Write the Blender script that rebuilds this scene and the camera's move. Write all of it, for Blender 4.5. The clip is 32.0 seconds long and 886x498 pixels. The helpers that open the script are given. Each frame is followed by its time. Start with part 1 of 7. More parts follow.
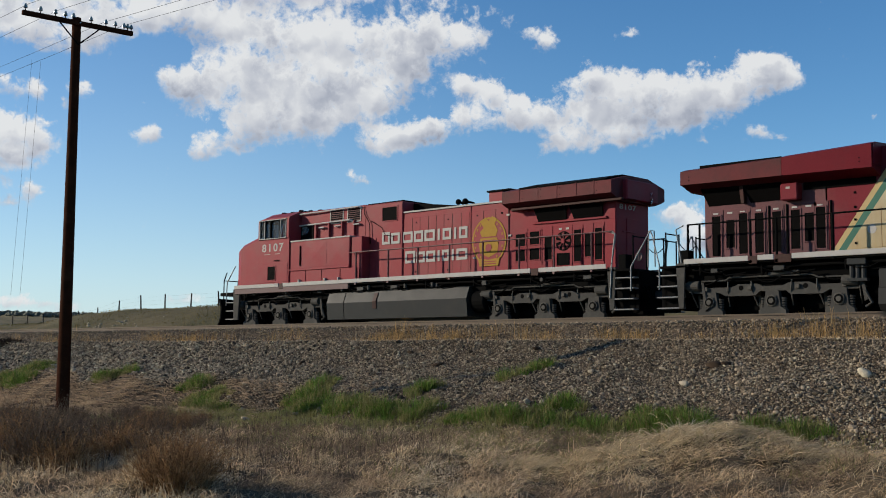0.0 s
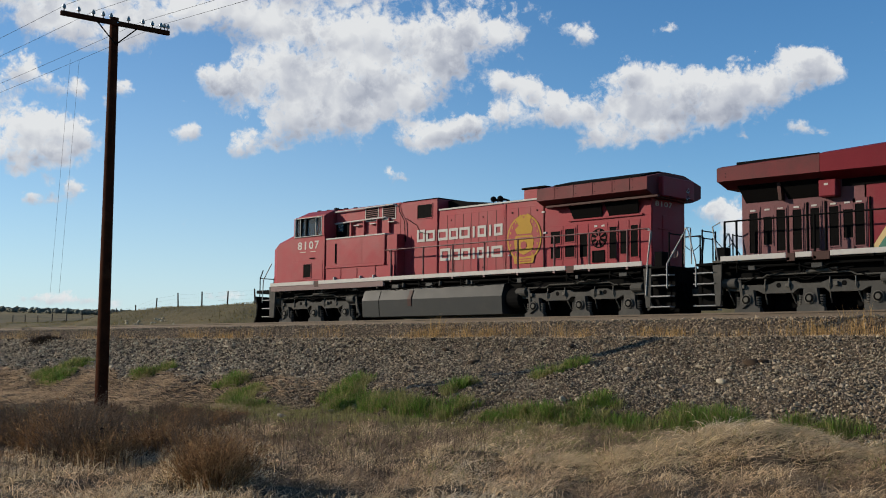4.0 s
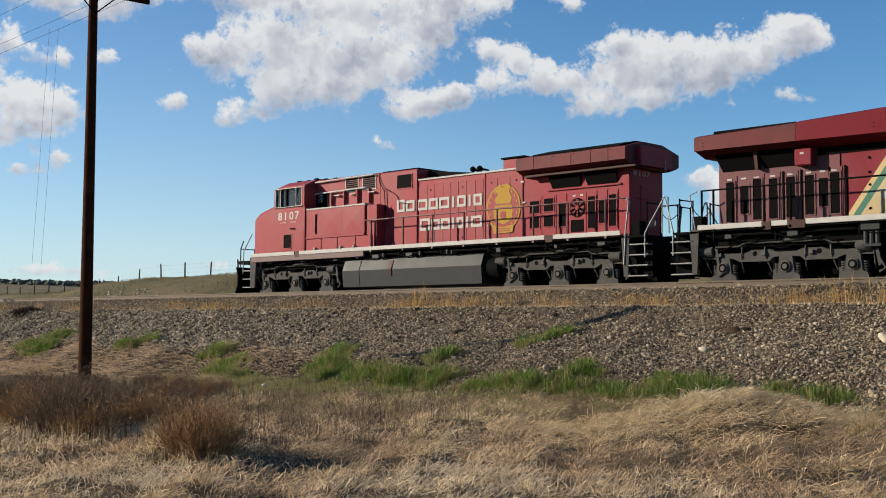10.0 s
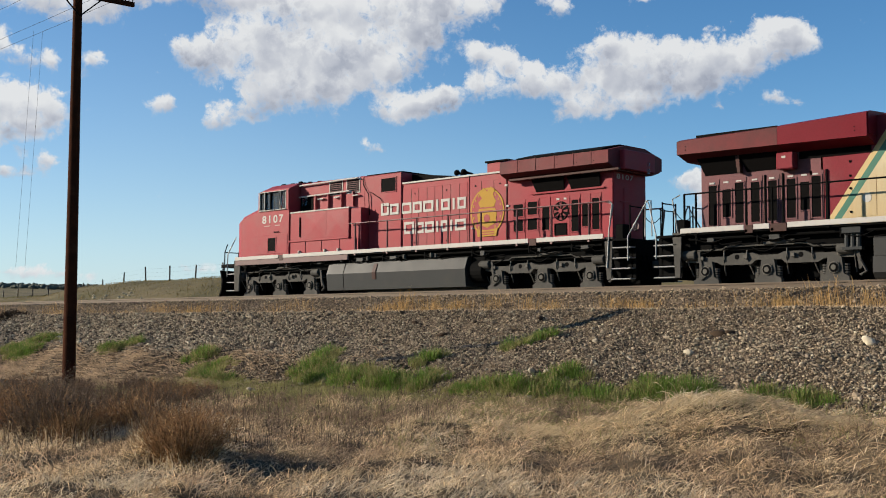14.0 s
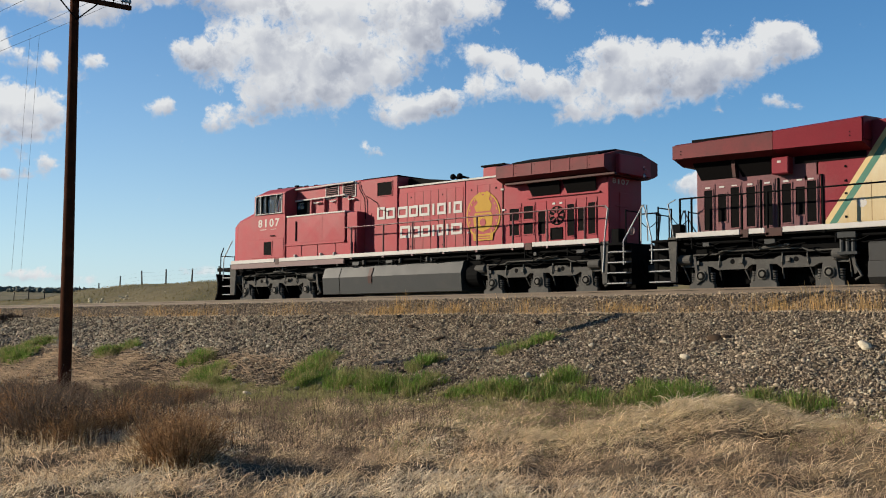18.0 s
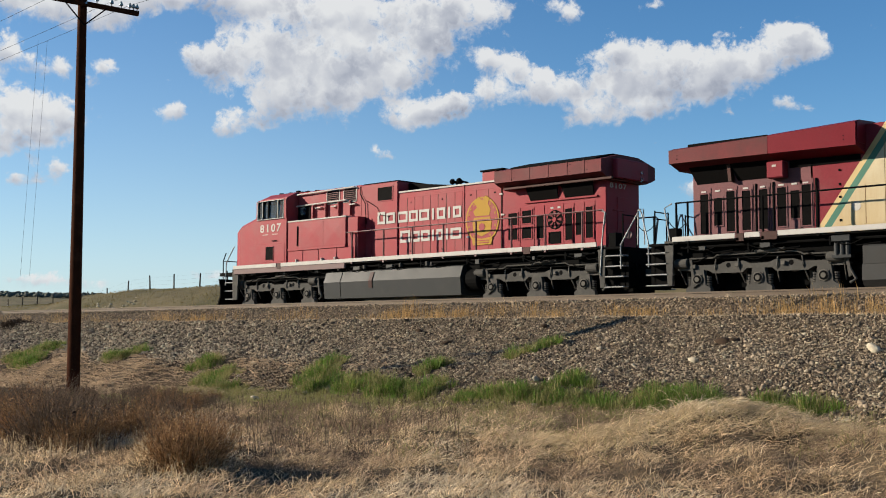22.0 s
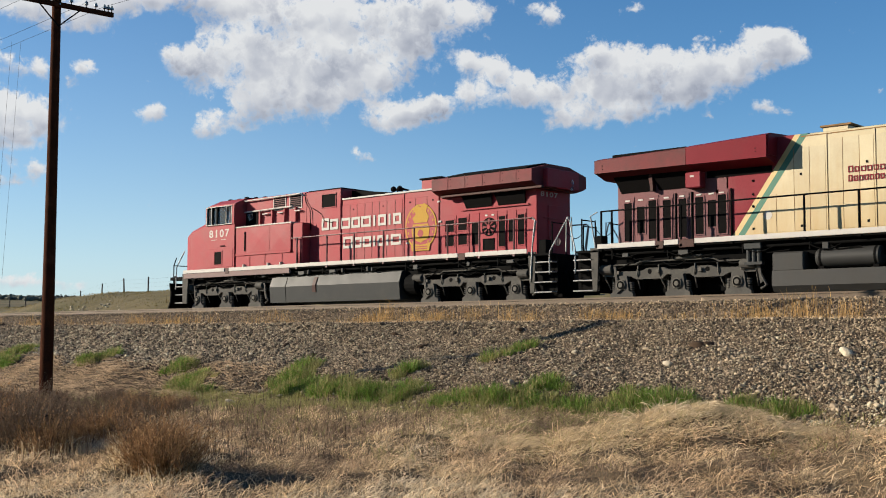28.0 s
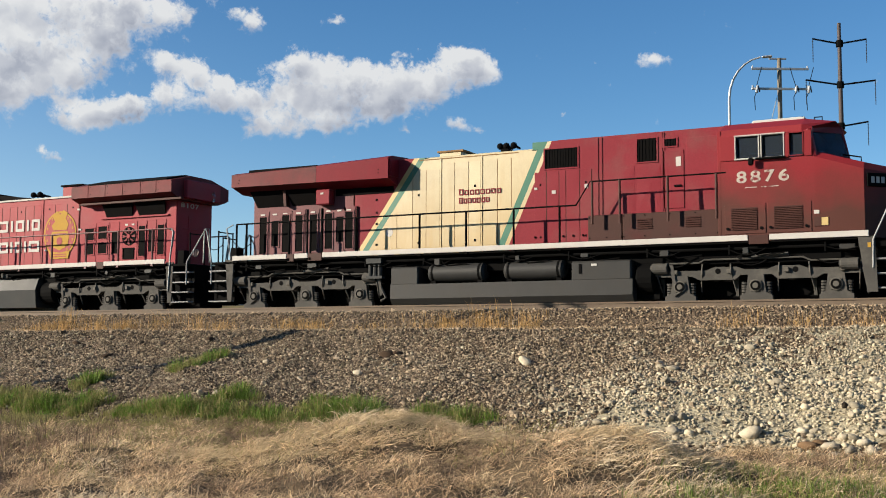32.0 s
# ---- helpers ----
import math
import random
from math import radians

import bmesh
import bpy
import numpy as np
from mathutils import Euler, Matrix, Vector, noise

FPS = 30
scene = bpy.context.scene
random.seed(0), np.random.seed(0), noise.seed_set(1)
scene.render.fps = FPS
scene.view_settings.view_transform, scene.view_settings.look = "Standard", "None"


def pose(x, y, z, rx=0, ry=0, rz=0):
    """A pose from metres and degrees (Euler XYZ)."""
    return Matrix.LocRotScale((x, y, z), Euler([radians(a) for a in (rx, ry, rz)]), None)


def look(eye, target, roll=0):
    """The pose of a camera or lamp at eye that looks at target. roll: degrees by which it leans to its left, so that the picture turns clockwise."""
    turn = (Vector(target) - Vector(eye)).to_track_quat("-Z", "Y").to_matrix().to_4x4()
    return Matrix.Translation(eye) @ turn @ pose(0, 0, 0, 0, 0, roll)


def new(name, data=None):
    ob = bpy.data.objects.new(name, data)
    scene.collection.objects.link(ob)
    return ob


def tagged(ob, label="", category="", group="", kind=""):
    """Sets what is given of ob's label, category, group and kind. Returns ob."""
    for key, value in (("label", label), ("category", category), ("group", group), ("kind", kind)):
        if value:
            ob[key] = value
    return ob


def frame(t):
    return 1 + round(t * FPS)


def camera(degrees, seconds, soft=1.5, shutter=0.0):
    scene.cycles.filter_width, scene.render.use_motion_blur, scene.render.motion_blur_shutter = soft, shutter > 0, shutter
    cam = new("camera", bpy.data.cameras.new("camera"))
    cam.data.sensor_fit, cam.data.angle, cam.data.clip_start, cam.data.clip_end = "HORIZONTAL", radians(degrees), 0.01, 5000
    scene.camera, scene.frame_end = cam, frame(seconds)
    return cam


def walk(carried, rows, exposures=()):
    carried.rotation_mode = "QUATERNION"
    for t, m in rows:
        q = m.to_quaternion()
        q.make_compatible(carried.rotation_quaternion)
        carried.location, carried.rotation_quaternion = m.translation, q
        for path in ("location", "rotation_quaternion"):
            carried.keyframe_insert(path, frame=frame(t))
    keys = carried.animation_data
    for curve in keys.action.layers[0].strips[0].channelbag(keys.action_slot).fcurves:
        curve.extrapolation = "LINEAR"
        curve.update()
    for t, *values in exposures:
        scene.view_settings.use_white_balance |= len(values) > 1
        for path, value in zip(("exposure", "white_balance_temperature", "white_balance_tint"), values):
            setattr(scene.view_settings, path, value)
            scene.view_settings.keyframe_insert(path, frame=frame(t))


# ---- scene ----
# World: x along the track (to the right), y away across the track, z up; the eye is the origin.
EYE = (0.0, 0.0, 0.0)
TRACK_Y, RAIL_Z, SIDING_Y = 31.89, 1.133, 27.55
# seconds, turn to the left, tilt up, lean to the left, in degrees
TURNS = [
    (0, 43.46, 5.26, 0.46), (0.5, 43.94, 5.20, 0.49), (1, 44.30, 5.31, 0.53), (1.5, 44.50, 5.29, 0.60), (2, 44.85, 5.27, 0.50),
    (2.5, 44.61, 5.22, 0.45), (3, 44.88, 5.23, 0.39), (3.5, 45.13, 5.15, 0.55), (5.5, 45.30, 5.06, 0.40), (6, 45.19, 4.96, 0.44),
    (6.5, 45.11, 4.87, 0.31), (7, 45.02, 4.18, 0.32), (7.5, 44.99, 3.89, 0.37), (8, 44.93, 3.76, 0.49), (8.5, 44.79, 3.65, 0.49),
    (9, 44.65, 3.67, 0.40), (9.5, 44.53, 3.67, 0.23), (10, 44.36, 3.64, 0.23), (10.5, 44.19, 3.63, 0.22), (11, 43.99, 3.67, 0.22),
    (11.5, 43.88, 3.63, 0.12), (12, 43.85, 3.59, 0.17), (12.5, 43.84, 3.63, 0.13), (13, 43.85, 3.68, 0.21), (13.5, 43.77, 3.72, 0.19),
    (14, 43.65, 3.80, 0.18), (14.5, 43.60, 3.80, 0.18), (16.5, 43.25, 3.81, 0.09), (17, 43.20, 3.85, 0.09), (17.5, 43.13, 3.93, 0.15),
    (18, 43.48, 4.00, 0.26), (18.5, 43.72, 4.01, 0.17), (19, 44.39, 4.07, 0.26), (19.5, 44.44, 4.11, 0.16), (20, 44.46, 4.13, 0.18),
    (20.5, 44.32, 4.11, 0.26), (21, 44.09, 4.13, 0.24), (21.5, 43.93, 4.12, 0.16), (22, 43.85, 4.19, 0.10), (22.5, 43.77, 4.18, 0.04),
    (23, 43.64, 4.20, -0.02), (23.5, 43.63, 4.27, -0.08), (24, 43.74, 4.30, -0.19), (24.5, 43.72, 4.34, -0.24), (25, 43.56, 4.39, -0.06),
    (25.5, 43.48, 4.34, 0.19), (27.5, 42.93, 4.40, -0.03), (28, 42.66, 4.36, 0.16), (28.5, 41.01, 4.40, 0.11), (29, 39.04, 4.46, 0.07),
    (29.5, 37.30, 4.52, 0.19), (30, 35.35, 4.56, 0.20), (30.5, 33.02, 4.66, 0.16), (31, 30.42, 4.73, 0.23), (31.5, 28.55, 4.83, 0.19),
    (32, 27.68, 4.87, 0.21),
]
# seconds, place of the coupling between the two engines along the track
TRAVEL = [
    (0, -20.209), (6.5, -20.209), (7, -20.231), (7.5, -20.254), (8, -20.282), (8.5, -20.307), (9, -20.349), (9.5, -20.386),
    (10, -20.401), (10.5, -20.421), (11, -20.437), (11.5, -20.451), (12, -20.479), (12.5, -20.479), (13, -20.479), (13.5, -20.479),
    (14, -20.479), (14.5, -20.479), (16.5, -20.479), (17, -20.495), (17.5, -20.506), (18, -20.505), (18.5, -20.525), (19, -20.549),
    (19.5, -20.586), (20, -20.626), (20.5, -20.687), (21, -20.748), (21.5, -20.820), (22, -20.905), (22.5, -21.002), (23, -21.100),
    (23.5, -21.221), (24, -21.344), (24.5, -21.480), (25, -21.622), (25.5, -21.780), (27.5, -22.533), (28, -22.749), (28.5, -22.986),
    (29, -23.261), (29.5, -23.509), (30, -23.784), (30.5, -24.064), (31, -24.383), (31.5, -24.700), (32, -25.053),
]
cam = camera(41.52, 32.0, soft=1.0)
walk(cam, [(t, pose(*EYE, 0, 0, yaw) @ pose(0, 0, 0, 90 + tilt) @ pose(0, 0, 0, 0, 0, lean)) for t, yaw, tilt, lean in TURNS])

# ---- world, sun ----
SUN_UP, SUN_AZ = 19.5, 127.2          # elevation; turn to the left from the y axis
world = bpy.data.worlds.new("sky")
scene.world = world
world.use_nodes = True
wn = world.node_tree
sky = wn.nodes.new("ShaderNodeTexSky")
sky.sky_type, sky.sun_disc = "NISHITA", False
sky.sun_elevation, sky.sun_rotation = radians(SUN_UP), radians(-SUN_AZ)
sky.altitude, sky.air_density, sky.dust_density, sky.ozone_density = 1500, 1.0, 0.0, 1.5
sat = wn.nodes.new("ShaderNodeHueSaturation")
sat.inputs["Saturation"].default_value = 1.22
wn.links.new(sky.outputs[0], sat.inputs["Color"])
tint = wn.nodes.new("ShaderNodeVectorMath")
tint.operation = "MULTIPLY"
tint.inputs[1].default_value = (0.775, 0.985, 1.10)
wn.links.new(sat.outputs[0], tint.inputs[0])
wn.links.new(tint.outputs[0], wn.nodes["Background"].inputs[0])
wn.nodes["Background"].inputs[1].default_value = 0.0565
sun_data = bpy.data.lights.new("sun", "SUN")
sun_data.energy, sun_data.angle, sun_data.color = 5.0, radians(0.5), (1.0, 0.885, 0.72)
sun = new("sun", sun_data)
_a, _e = radians(SUN_AZ), radians(SUN_UP)
TO_SUN = Vector((-math.sin(_a) * math.cos(_e), math.cos(_a) * math.cos(_e), math.sin(_e)))
sun.matrix_world = look(TO_SUN * 100, (0, 0, 0))
scene.view_settings.exposure = 1.17
CLOUD_GLOW = 0.358
VEIL = 0.42


# ---- materials ----
def material(name, base, rough=0.6, metal=0.0, vary=0.15, scale=6.0, fine=60.0, bump=0.15, dist=0.01, second=None, mask=(0.5, 0.7), island=0.0, spec=0.5, sheer=0.0, each=0.0):
    """Principled surface: base colour varied at two scales, a second colour in patches, fine relief."""
    m = bpy.data.materials.new(name)
    m.use_nodes = True
    nt = m.node_tree
    N, Lk = nt.nodes, nt.links
    b = N["Principled BSDF"]
    b.inputs["Metallic"].default_value = metal
    b.inputs["Specular IOR Level"].default_value = spec
    tc = N.new("ShaderNodeTexCoord")
    n1, n2 = N.new("ShaderNodeTexNoise"), N.new("ShaderNodeTexNoise")
    for n, s in ((n1, scale), (n2, fine)):
        n.inputs["Scale"].default_value, n.inputs["Detail"].default_value = s, 5
        Lk.new(tc.outputs["Object"], n.inputs["Vector"])
    add = N.new("ShaderNodeMath")
    add.operation = "ADD"
    Lk.new(n1.outputs[0], add.inputs[0])
    Lk.new(n2.outputs[0], add.inputs[1])
    mr = N.new("ShaderNodeMapRange")
    mr.inputs[1].default_value, mr.inputs[2].default_value = 0.6, 1.4
    mr.inputs[3].default_value, mr.inputs[4].default_value = 1 - vary, 1 + vary
    Lk.new(add.outputs[0], mr.inputs[0])
    value = mr.outputs[0]
    if island or each:
        geo = N.new("ShaderNodeObjectInfo" if each else "ShaderNodeNewGeometry")
        island, pick = (each, "Random") if each else (island, "Random Per Island")
        m2 = N.new("ShaderNodeMapRange")
        m2.inputs[3].default_value, m2.inputs[4].default_value = 1 - island, 1 + island
        Lk.new(geo.outputs[pick], m2.inputs[0])
        mul = N.new("ShaderNodeMath")
        mul.operation = "MULTIPLY"
        Lk.new(value, mul.inputs[0])
        Lk.new(m2.outputs[0], mul.inputs[1])
        value = mul.outputs[0]
    colour = N.new("ShaderNodeRGB")
    colour.outputs[0].default_value = (*base, 1)
    out = colour.outputs[0]
    if second:
        mx = N.new("ShaderNodeMix")
        mx.data_type = "RGBA"
        m3 = N.new("ShaderNodeMapRange")
        m3.inputs[1].default_value, m3.inputs[2].default_value = mask
        n3 = N.new("ShaderNodeTexNoise")
        n3.inputs["Scale"].default_value, n3.inputs["Detail"].default_value, n3.inputs["Roughness"].default_value = scale * 0.6, 8, 0.65
        Lk.new(tc.outputs["Object"], n3.inputs["Vector"])
        Lk.new(n3.outputs[0], m3.inputs[0])
        Lk.new(m3.outputs[0], mx.inputs[0])
        Lk.new(out, mx.inputs[6])
        mx.inputs[7].default_value = (*second, 1)
        out = mx.outputs[2]
    sc = N.new("ShaderNodeVectorMath")
    sc.operation = "SCALE"
    Lk.new(out, sc.inputs[0])
    Lk.new(value, sc.inputs["Scale"])
    Lk.new(sc.outputs[0], b.inputs["Base Color"])
    mr2 = N.new("ShaderNodeMapRange")
    mr2.inputs[3].default_value, mr2.inputs[4].default_value = max(rough - 0.12, 0.05), min(rough + 0.12, 1)
    Lk.new(n1.outputs[0], mr2.inputs[0])
    Lk.new(mr2.outputs[0], b.inputs["Roughness"])
    if bump:
        bp = N.new("ShaderNodeBump")
        bp.inputs["Strength"].default_value, bp.inputs["Distance"].default_value = bump, dist
        Lk.new(n2.outputs[0], bp.inputs["Height"])
        Lk.new(bp.outputs[0], b.inputs["Normal"])
    if sheer:
        tl, mix = N.new("ShaderNodeBsdfTranslucent"), N.new("ShaderNodeMixShader")
        Lk.new(sc.outputs[0], tl.inputs[0])
        mix.inputs[0].default_value = sheer
        Lk.new(b.outputs[0], mix.inputs[1])
        Lk.new(tl.outputs[0], mix.inputs[2])
        Lk.new(mix.outputs[0], N["Material Output"].inputs[0])
    return m


RED = material("faded_red_paint", (0.238, 0.030, 0.037), 0.5, vary=0.10, scale=1.2, fine=25, bump=0.05, second=(0.215, 0.054, 0.056), mask=(0.42, 0.72), spec=0.10)
RED_REAR = material("cleaner_red_paint", (0.212, 0.0215, 0.030), 0.5, vary=0.10, scale=1.2, fine=25, bump=0.05, second=(0.185, 0.034, 0.039), mask=(0.45, 0.75), spec=0.10)
DEEP_RED = material("deep_red_paint", (0.158, 0.0215, 0.029), 0.45, vary=0.12, scale=1.0, fine=25, bump=0.05, second=(0.138, 0.050, 0.049), mask=(0.5, 0.75), spec=0.07)
WING_RED = material("dark_wing_red_paint", (0.124, 0.00866, 0.0154), 0.45, vary=0.12, scale=1.0, fine=25, bump=0.05, second=(0.092, 0.019, 0.0228), mask=(0.5, 0.75), spec=0.07)
WING = material("sooty_wing_paint", (0.108, 0.0174, 0.0193), 0.6, vary=0.15, scale=1.2, fine=25, bump=0.08, second=(0.0619, 0.0182, 0.0181), mask=(0.45, 0.7), spec=0.14)
MAUVE = material("dusty_mauve_paint", (0.127, 0.0504, 0.0537), 0.6, vary=0.15, scale=1.5, fine=25, bump=0.08, second=(0.0909, 0.0441, 0.0465), mask=(0.45, 0.7), spec=0.14)
GRAB = material("grey_grab_rail", (0.187, 0.187, 0.184), 0.5, vary=0.2)
SOOT_RED = material("sooty_red_paint", (0.0419, 0.018, 0.0144), 0.6, vary=0.2, scale=1.5, fine=25, bump=0.08, second=(0.0613, 0.0101, 0.0108), mask=(0.55, 0.8), spec=0.14)
CREAM = material("cream_paint", (0.389, 0.325, 0.196), 0.42, vary=0.08, scale=1.2, fine=20, bump=0.05, second=(0.334, 0.267, 0.16), mask=(0.5, 0.75))
GOLD_PALE = material("pale_gold_paint", (0.38, 0.27, 0.104), 0.45, vary=0.1)
RAIL_RED = material("dark_red_rail_paint", (0.0649, 0.00866, 0.0101), 0.5, vary=0.15)
GREEN_P = material("green_paint", (0.0134, 0.098, 0.0589), 0.4, vary=0.1)
GOLD = material("gold_paint", (0.31, 0.178, 0.024), 0.7, vary=0.1, spec=0.15)
WHITE = material("white_paint", (0.359, 0.341, 0.317), 0.65, spec=0.2, vary=0.12, scale=3, second=(0.245, 0.211, 0.188), mask=(0.6, 0.8))
BLACK = material("black_steel", (0.00289, 0.00289, 0.00289), 0.8, vary=0.3, spec=0.04)
HUB = material("worn_and_highlight_steel", (0.076, 0.0704, 0.0608), 0.6, vary=0.2, spec=0.1)
SKIRT = material("dusty_mauve_grey_paint", (0.15, 0.105, 0.10), 0.6, vary=0.15, scale=2, fine=20, bump=0.08, spec=0.1)
SEAM = material("rusty_seam_grime", (0.17, 0.10, 0.045), 0.8, vary=0.3, scale=5, spec=0.1)
DARK_TANK = material("dark_tank_steel", (0.023, 0.023, 0.0225), 0.55, spec=0.18, vary=0.18, scale=2, second=(0.024, 0.022, 0.019), mask=(0.5, 0.75))
GRILLE = material("dark_grille", (0.0018, 0.00144, 0.00144), 0.8, spec=0.05, vary=0.3, fine=120)
FRAME = material("dusty_grey_steel", (0.054, 0.0515, 0.047), 0.7, vary=0.22, scale=3, second=(0.088, 0.082, 0.072), mask=(0.5, 0.75), spec=0.06)
TANK = material("dusty_tank_steel", (0.018, 0.0195, 0.020), 0.5, vary=0.15, scale=2, second=(0.025, 0.0245, 0.023), mask=(0.5, 0.75), spec=0.16)
STEEL = material("bright_steel", (0.361, 0.361, 0.361), 0.35, metal=0.9)
RAIL = material("rusty_rail_steel", (0.112, 0.083, 0.0591), 0.6, vary=0.15, scale=4, spec=0.15)
TIE = material("weathered_tie", (0.0722, 0.0541, 0.0397), 0.9, vary=0.25, scale=5, spec=0.12)
POLE = material("creosoted_pole", (0.038, 0.0135, 0.0068), 0.85, vary=0.4, scale=4, fine=40, bump=0.4, dist=0.02, spec=0.02, second=(0.0722, 0.0303, 0.0173), mask=(0.55, 0.75))
GREYWOOD = material("grey_wood", (0.144, 0.122, 0.0942), 0.85, vary=0.25, scale=5)
GLASS_INS = material("insulator_glass", (0.18, 0.231, 0.238), 0.15, vary=0.1)
WIRE = material("wire", (0.02, 0.02, 0.023), 0.8, spec=0.08)
GALV = material("galvanised_steel", (0.303, 0.318, 0.332), 0.45, metal=0.4)
THATCH = material("thatch_soil", (0.078, 0.056, 0.033), 0.95, vary=0.4, scale=1.5, fine=18, bump=0.9, dist=0.05, second=(0.12, 0.087, 0.052), mask=(0.42, 0.6), spec=0.12)
GRAVEL = material("pale_gravel", (0.259, 0.231, 0.16), 0.95, vary=0.3, scale=2.0, fine=30, bump=0.8, dist=0.04, second=(0.193, 0.166, 0.111), mask=(0.4, 0.65), spec=0.12)
POST = material("dark_fence_wood", (0.0397, 0.0311, 0.0238), 0.9, vary=0.3, spec=0.12)
CLOD = material("dark_dirt_clod", (0.0469, 0.0303, 0.0187), 0.95, vary=0.3, spec=0.12)
WORN_WHITE = material("worn_white_paint", (0.289, 0.253, 0.216), 0.55, vary=0.2, scale=8, second=(0.115, 0.0433, 0.0361), mask=(0.56, 0.62))
STEP = material("worn_step_steel", (0.158, 0.158, 0.158), 0.5, vary=0.2)
RUST = material("rusty_steel", (0.0361, 0.0253, 0.0246), 0.7, vary=0.2)
SOIL = material("gravelly_soil", (0.078, 0.055, 0.035), 0.95, vary=0.3, scale=2.0, fine=22, bump=0.8, dist=0.05, second=(0.125, 0.093, 0.063), mask=(0.4, 0.65), spec=0.12)
STONE = material("river_stone", (0.198, 0.154, 0.105), 0.85, vary=0.18, scale=5, fine=40, bump=0.2, island=0.85, spec=0.12)
PALE_STONE = material("pale_river_stone", (0.323, 0.277, 0.194), 0.8, vary=0.15, scale=5, fine=40, bump=0.2, island=0.35, spec=0.12)
BALLAST = material("ballast_stone", (0.235, 0.178, 0.118), 0.9, vary=0.2, scale=5, fine=40, bump=0.2, island=0.5, spec=0.12)
STRAW = material("dry_grass_blades", (0.55, 0.415, 0.25), 0.8, vary=0.4, scale=1.1, fine=6, bump=0, island=0.72, second=(0.417, 0.297, 0.187), mask=(0.40, 0.56), sheer=0.4, spec=0.08)
TALL_STRAW = material("tall_dry_grass", (0.46, 0.355, 0.215), 0.8, vary=0.35, scale=2, fine=3, bump=0, island=0.3, sheer=0.4, spec=0.08)
SHELF = material("golden_shelf_grass", (0.40, 0.255, 0.105), 0.8, vary=0.3, scale=2, fine=3, bump=0, island=0.35, spec=0.08, sheer=0.4)
GREEN = material("green_grass_blades", (0.112, 0.178, 0.030), 0.7, vary=0.25, scale=0.7, fine=4, bump=0, island=0.4, spec=0.2, sheer=0.4)
BRUSH = material("dead_brush", (0.14, 0.098, 0.066), 0.85, vary=0.35, scale=1.5, fine=5, bump=0, island=0.7, second=(0.10, 0.07, 0.05), mask=(0.45, 0.65), sheer=0.15, spec=0.08)
HILL_GRASS = material("hill_grass", (0.215, 0.165, 0.085), 0.9, vary=0.2, scale=0.12, fine=0.8, bump=0, island=0.15, second=(0.125, 0.112, 0.048), mask=(0.4, 0.6), sheer=0.3, spec=0.08)
SCRUB = material("dark_scrub", (0.0433, 0.0433, 0.0216), 0.95, vary=0.3, scale=1, fine=6, bump=0.5, spec=0.12)
FAR_TREES = material("far_trees", (0.085, 0.09, 0.075), 0.95, vary=0.2, scale=0.05, fine=0.3, bump=0, spec=0.05)
MAT_BROWN = material("matted_brown_blades", (0.235, 0.165, 0.108), 0.85, vary=0.25, scale=0.7, fine=3, bump=0, island=0.55, sheer=0.3, spec=0.08)
RUSTY_STONE = material("rusty_stone", (0.13, 0.082, 0.046), 0.9, vary=0.3, scale=6, fine=30, bump=0.4, spec=0.08)
LITTER = material("straw_litter", (0.62, 0.50, 0.34), 0.8, vary=0.2, scale=1.5, fine=6, bump=0, island=0.35, sheer=0.3, spec=0.08)
BRUSH_RED = material("reddish_dead_brush", (0.245, 0.142, 0.068), 0.85, vary=0.35, scale=1.5, fine=5, bump=0, island=0.7, sheer=0.15, spec=0.08)
BROWN_GRASS = material("brown_dead_grass", (0.33, 0.245, 0.165), 0.85, vary=0.2, scale=0.7, fine=3, bump=0, island=0.35, sheer=0.4, spec=0.08)
GREEN_DULL = material("dull_green_grass", (0.235, 0.22, 0.085), 0.75, vary=0.2, scale=0.7, fine=4, bump=0, island=0.35, spec=0.2, sheer=0.4)
COBBLE = material("smooth_cobble", (0.336, 0.292, 0.213), 0.8, vary=0.22, scale=2, fine=9, bump=0.3, dist=0.03, second=(0.266, 0.229, 0.169), mask=(0.45, 0.6), each=0.35, spec=0.12)
FIELD = material("far_dry_field", (0.115, 0.094, 0.050), 0.95, vary=0.3, scale=0.15, fine=1.5, bump=0.5, dist=0.1, second=(0.0606, 0.0566, 0.026), mask=(0.45, 0.65), spec=0.12)


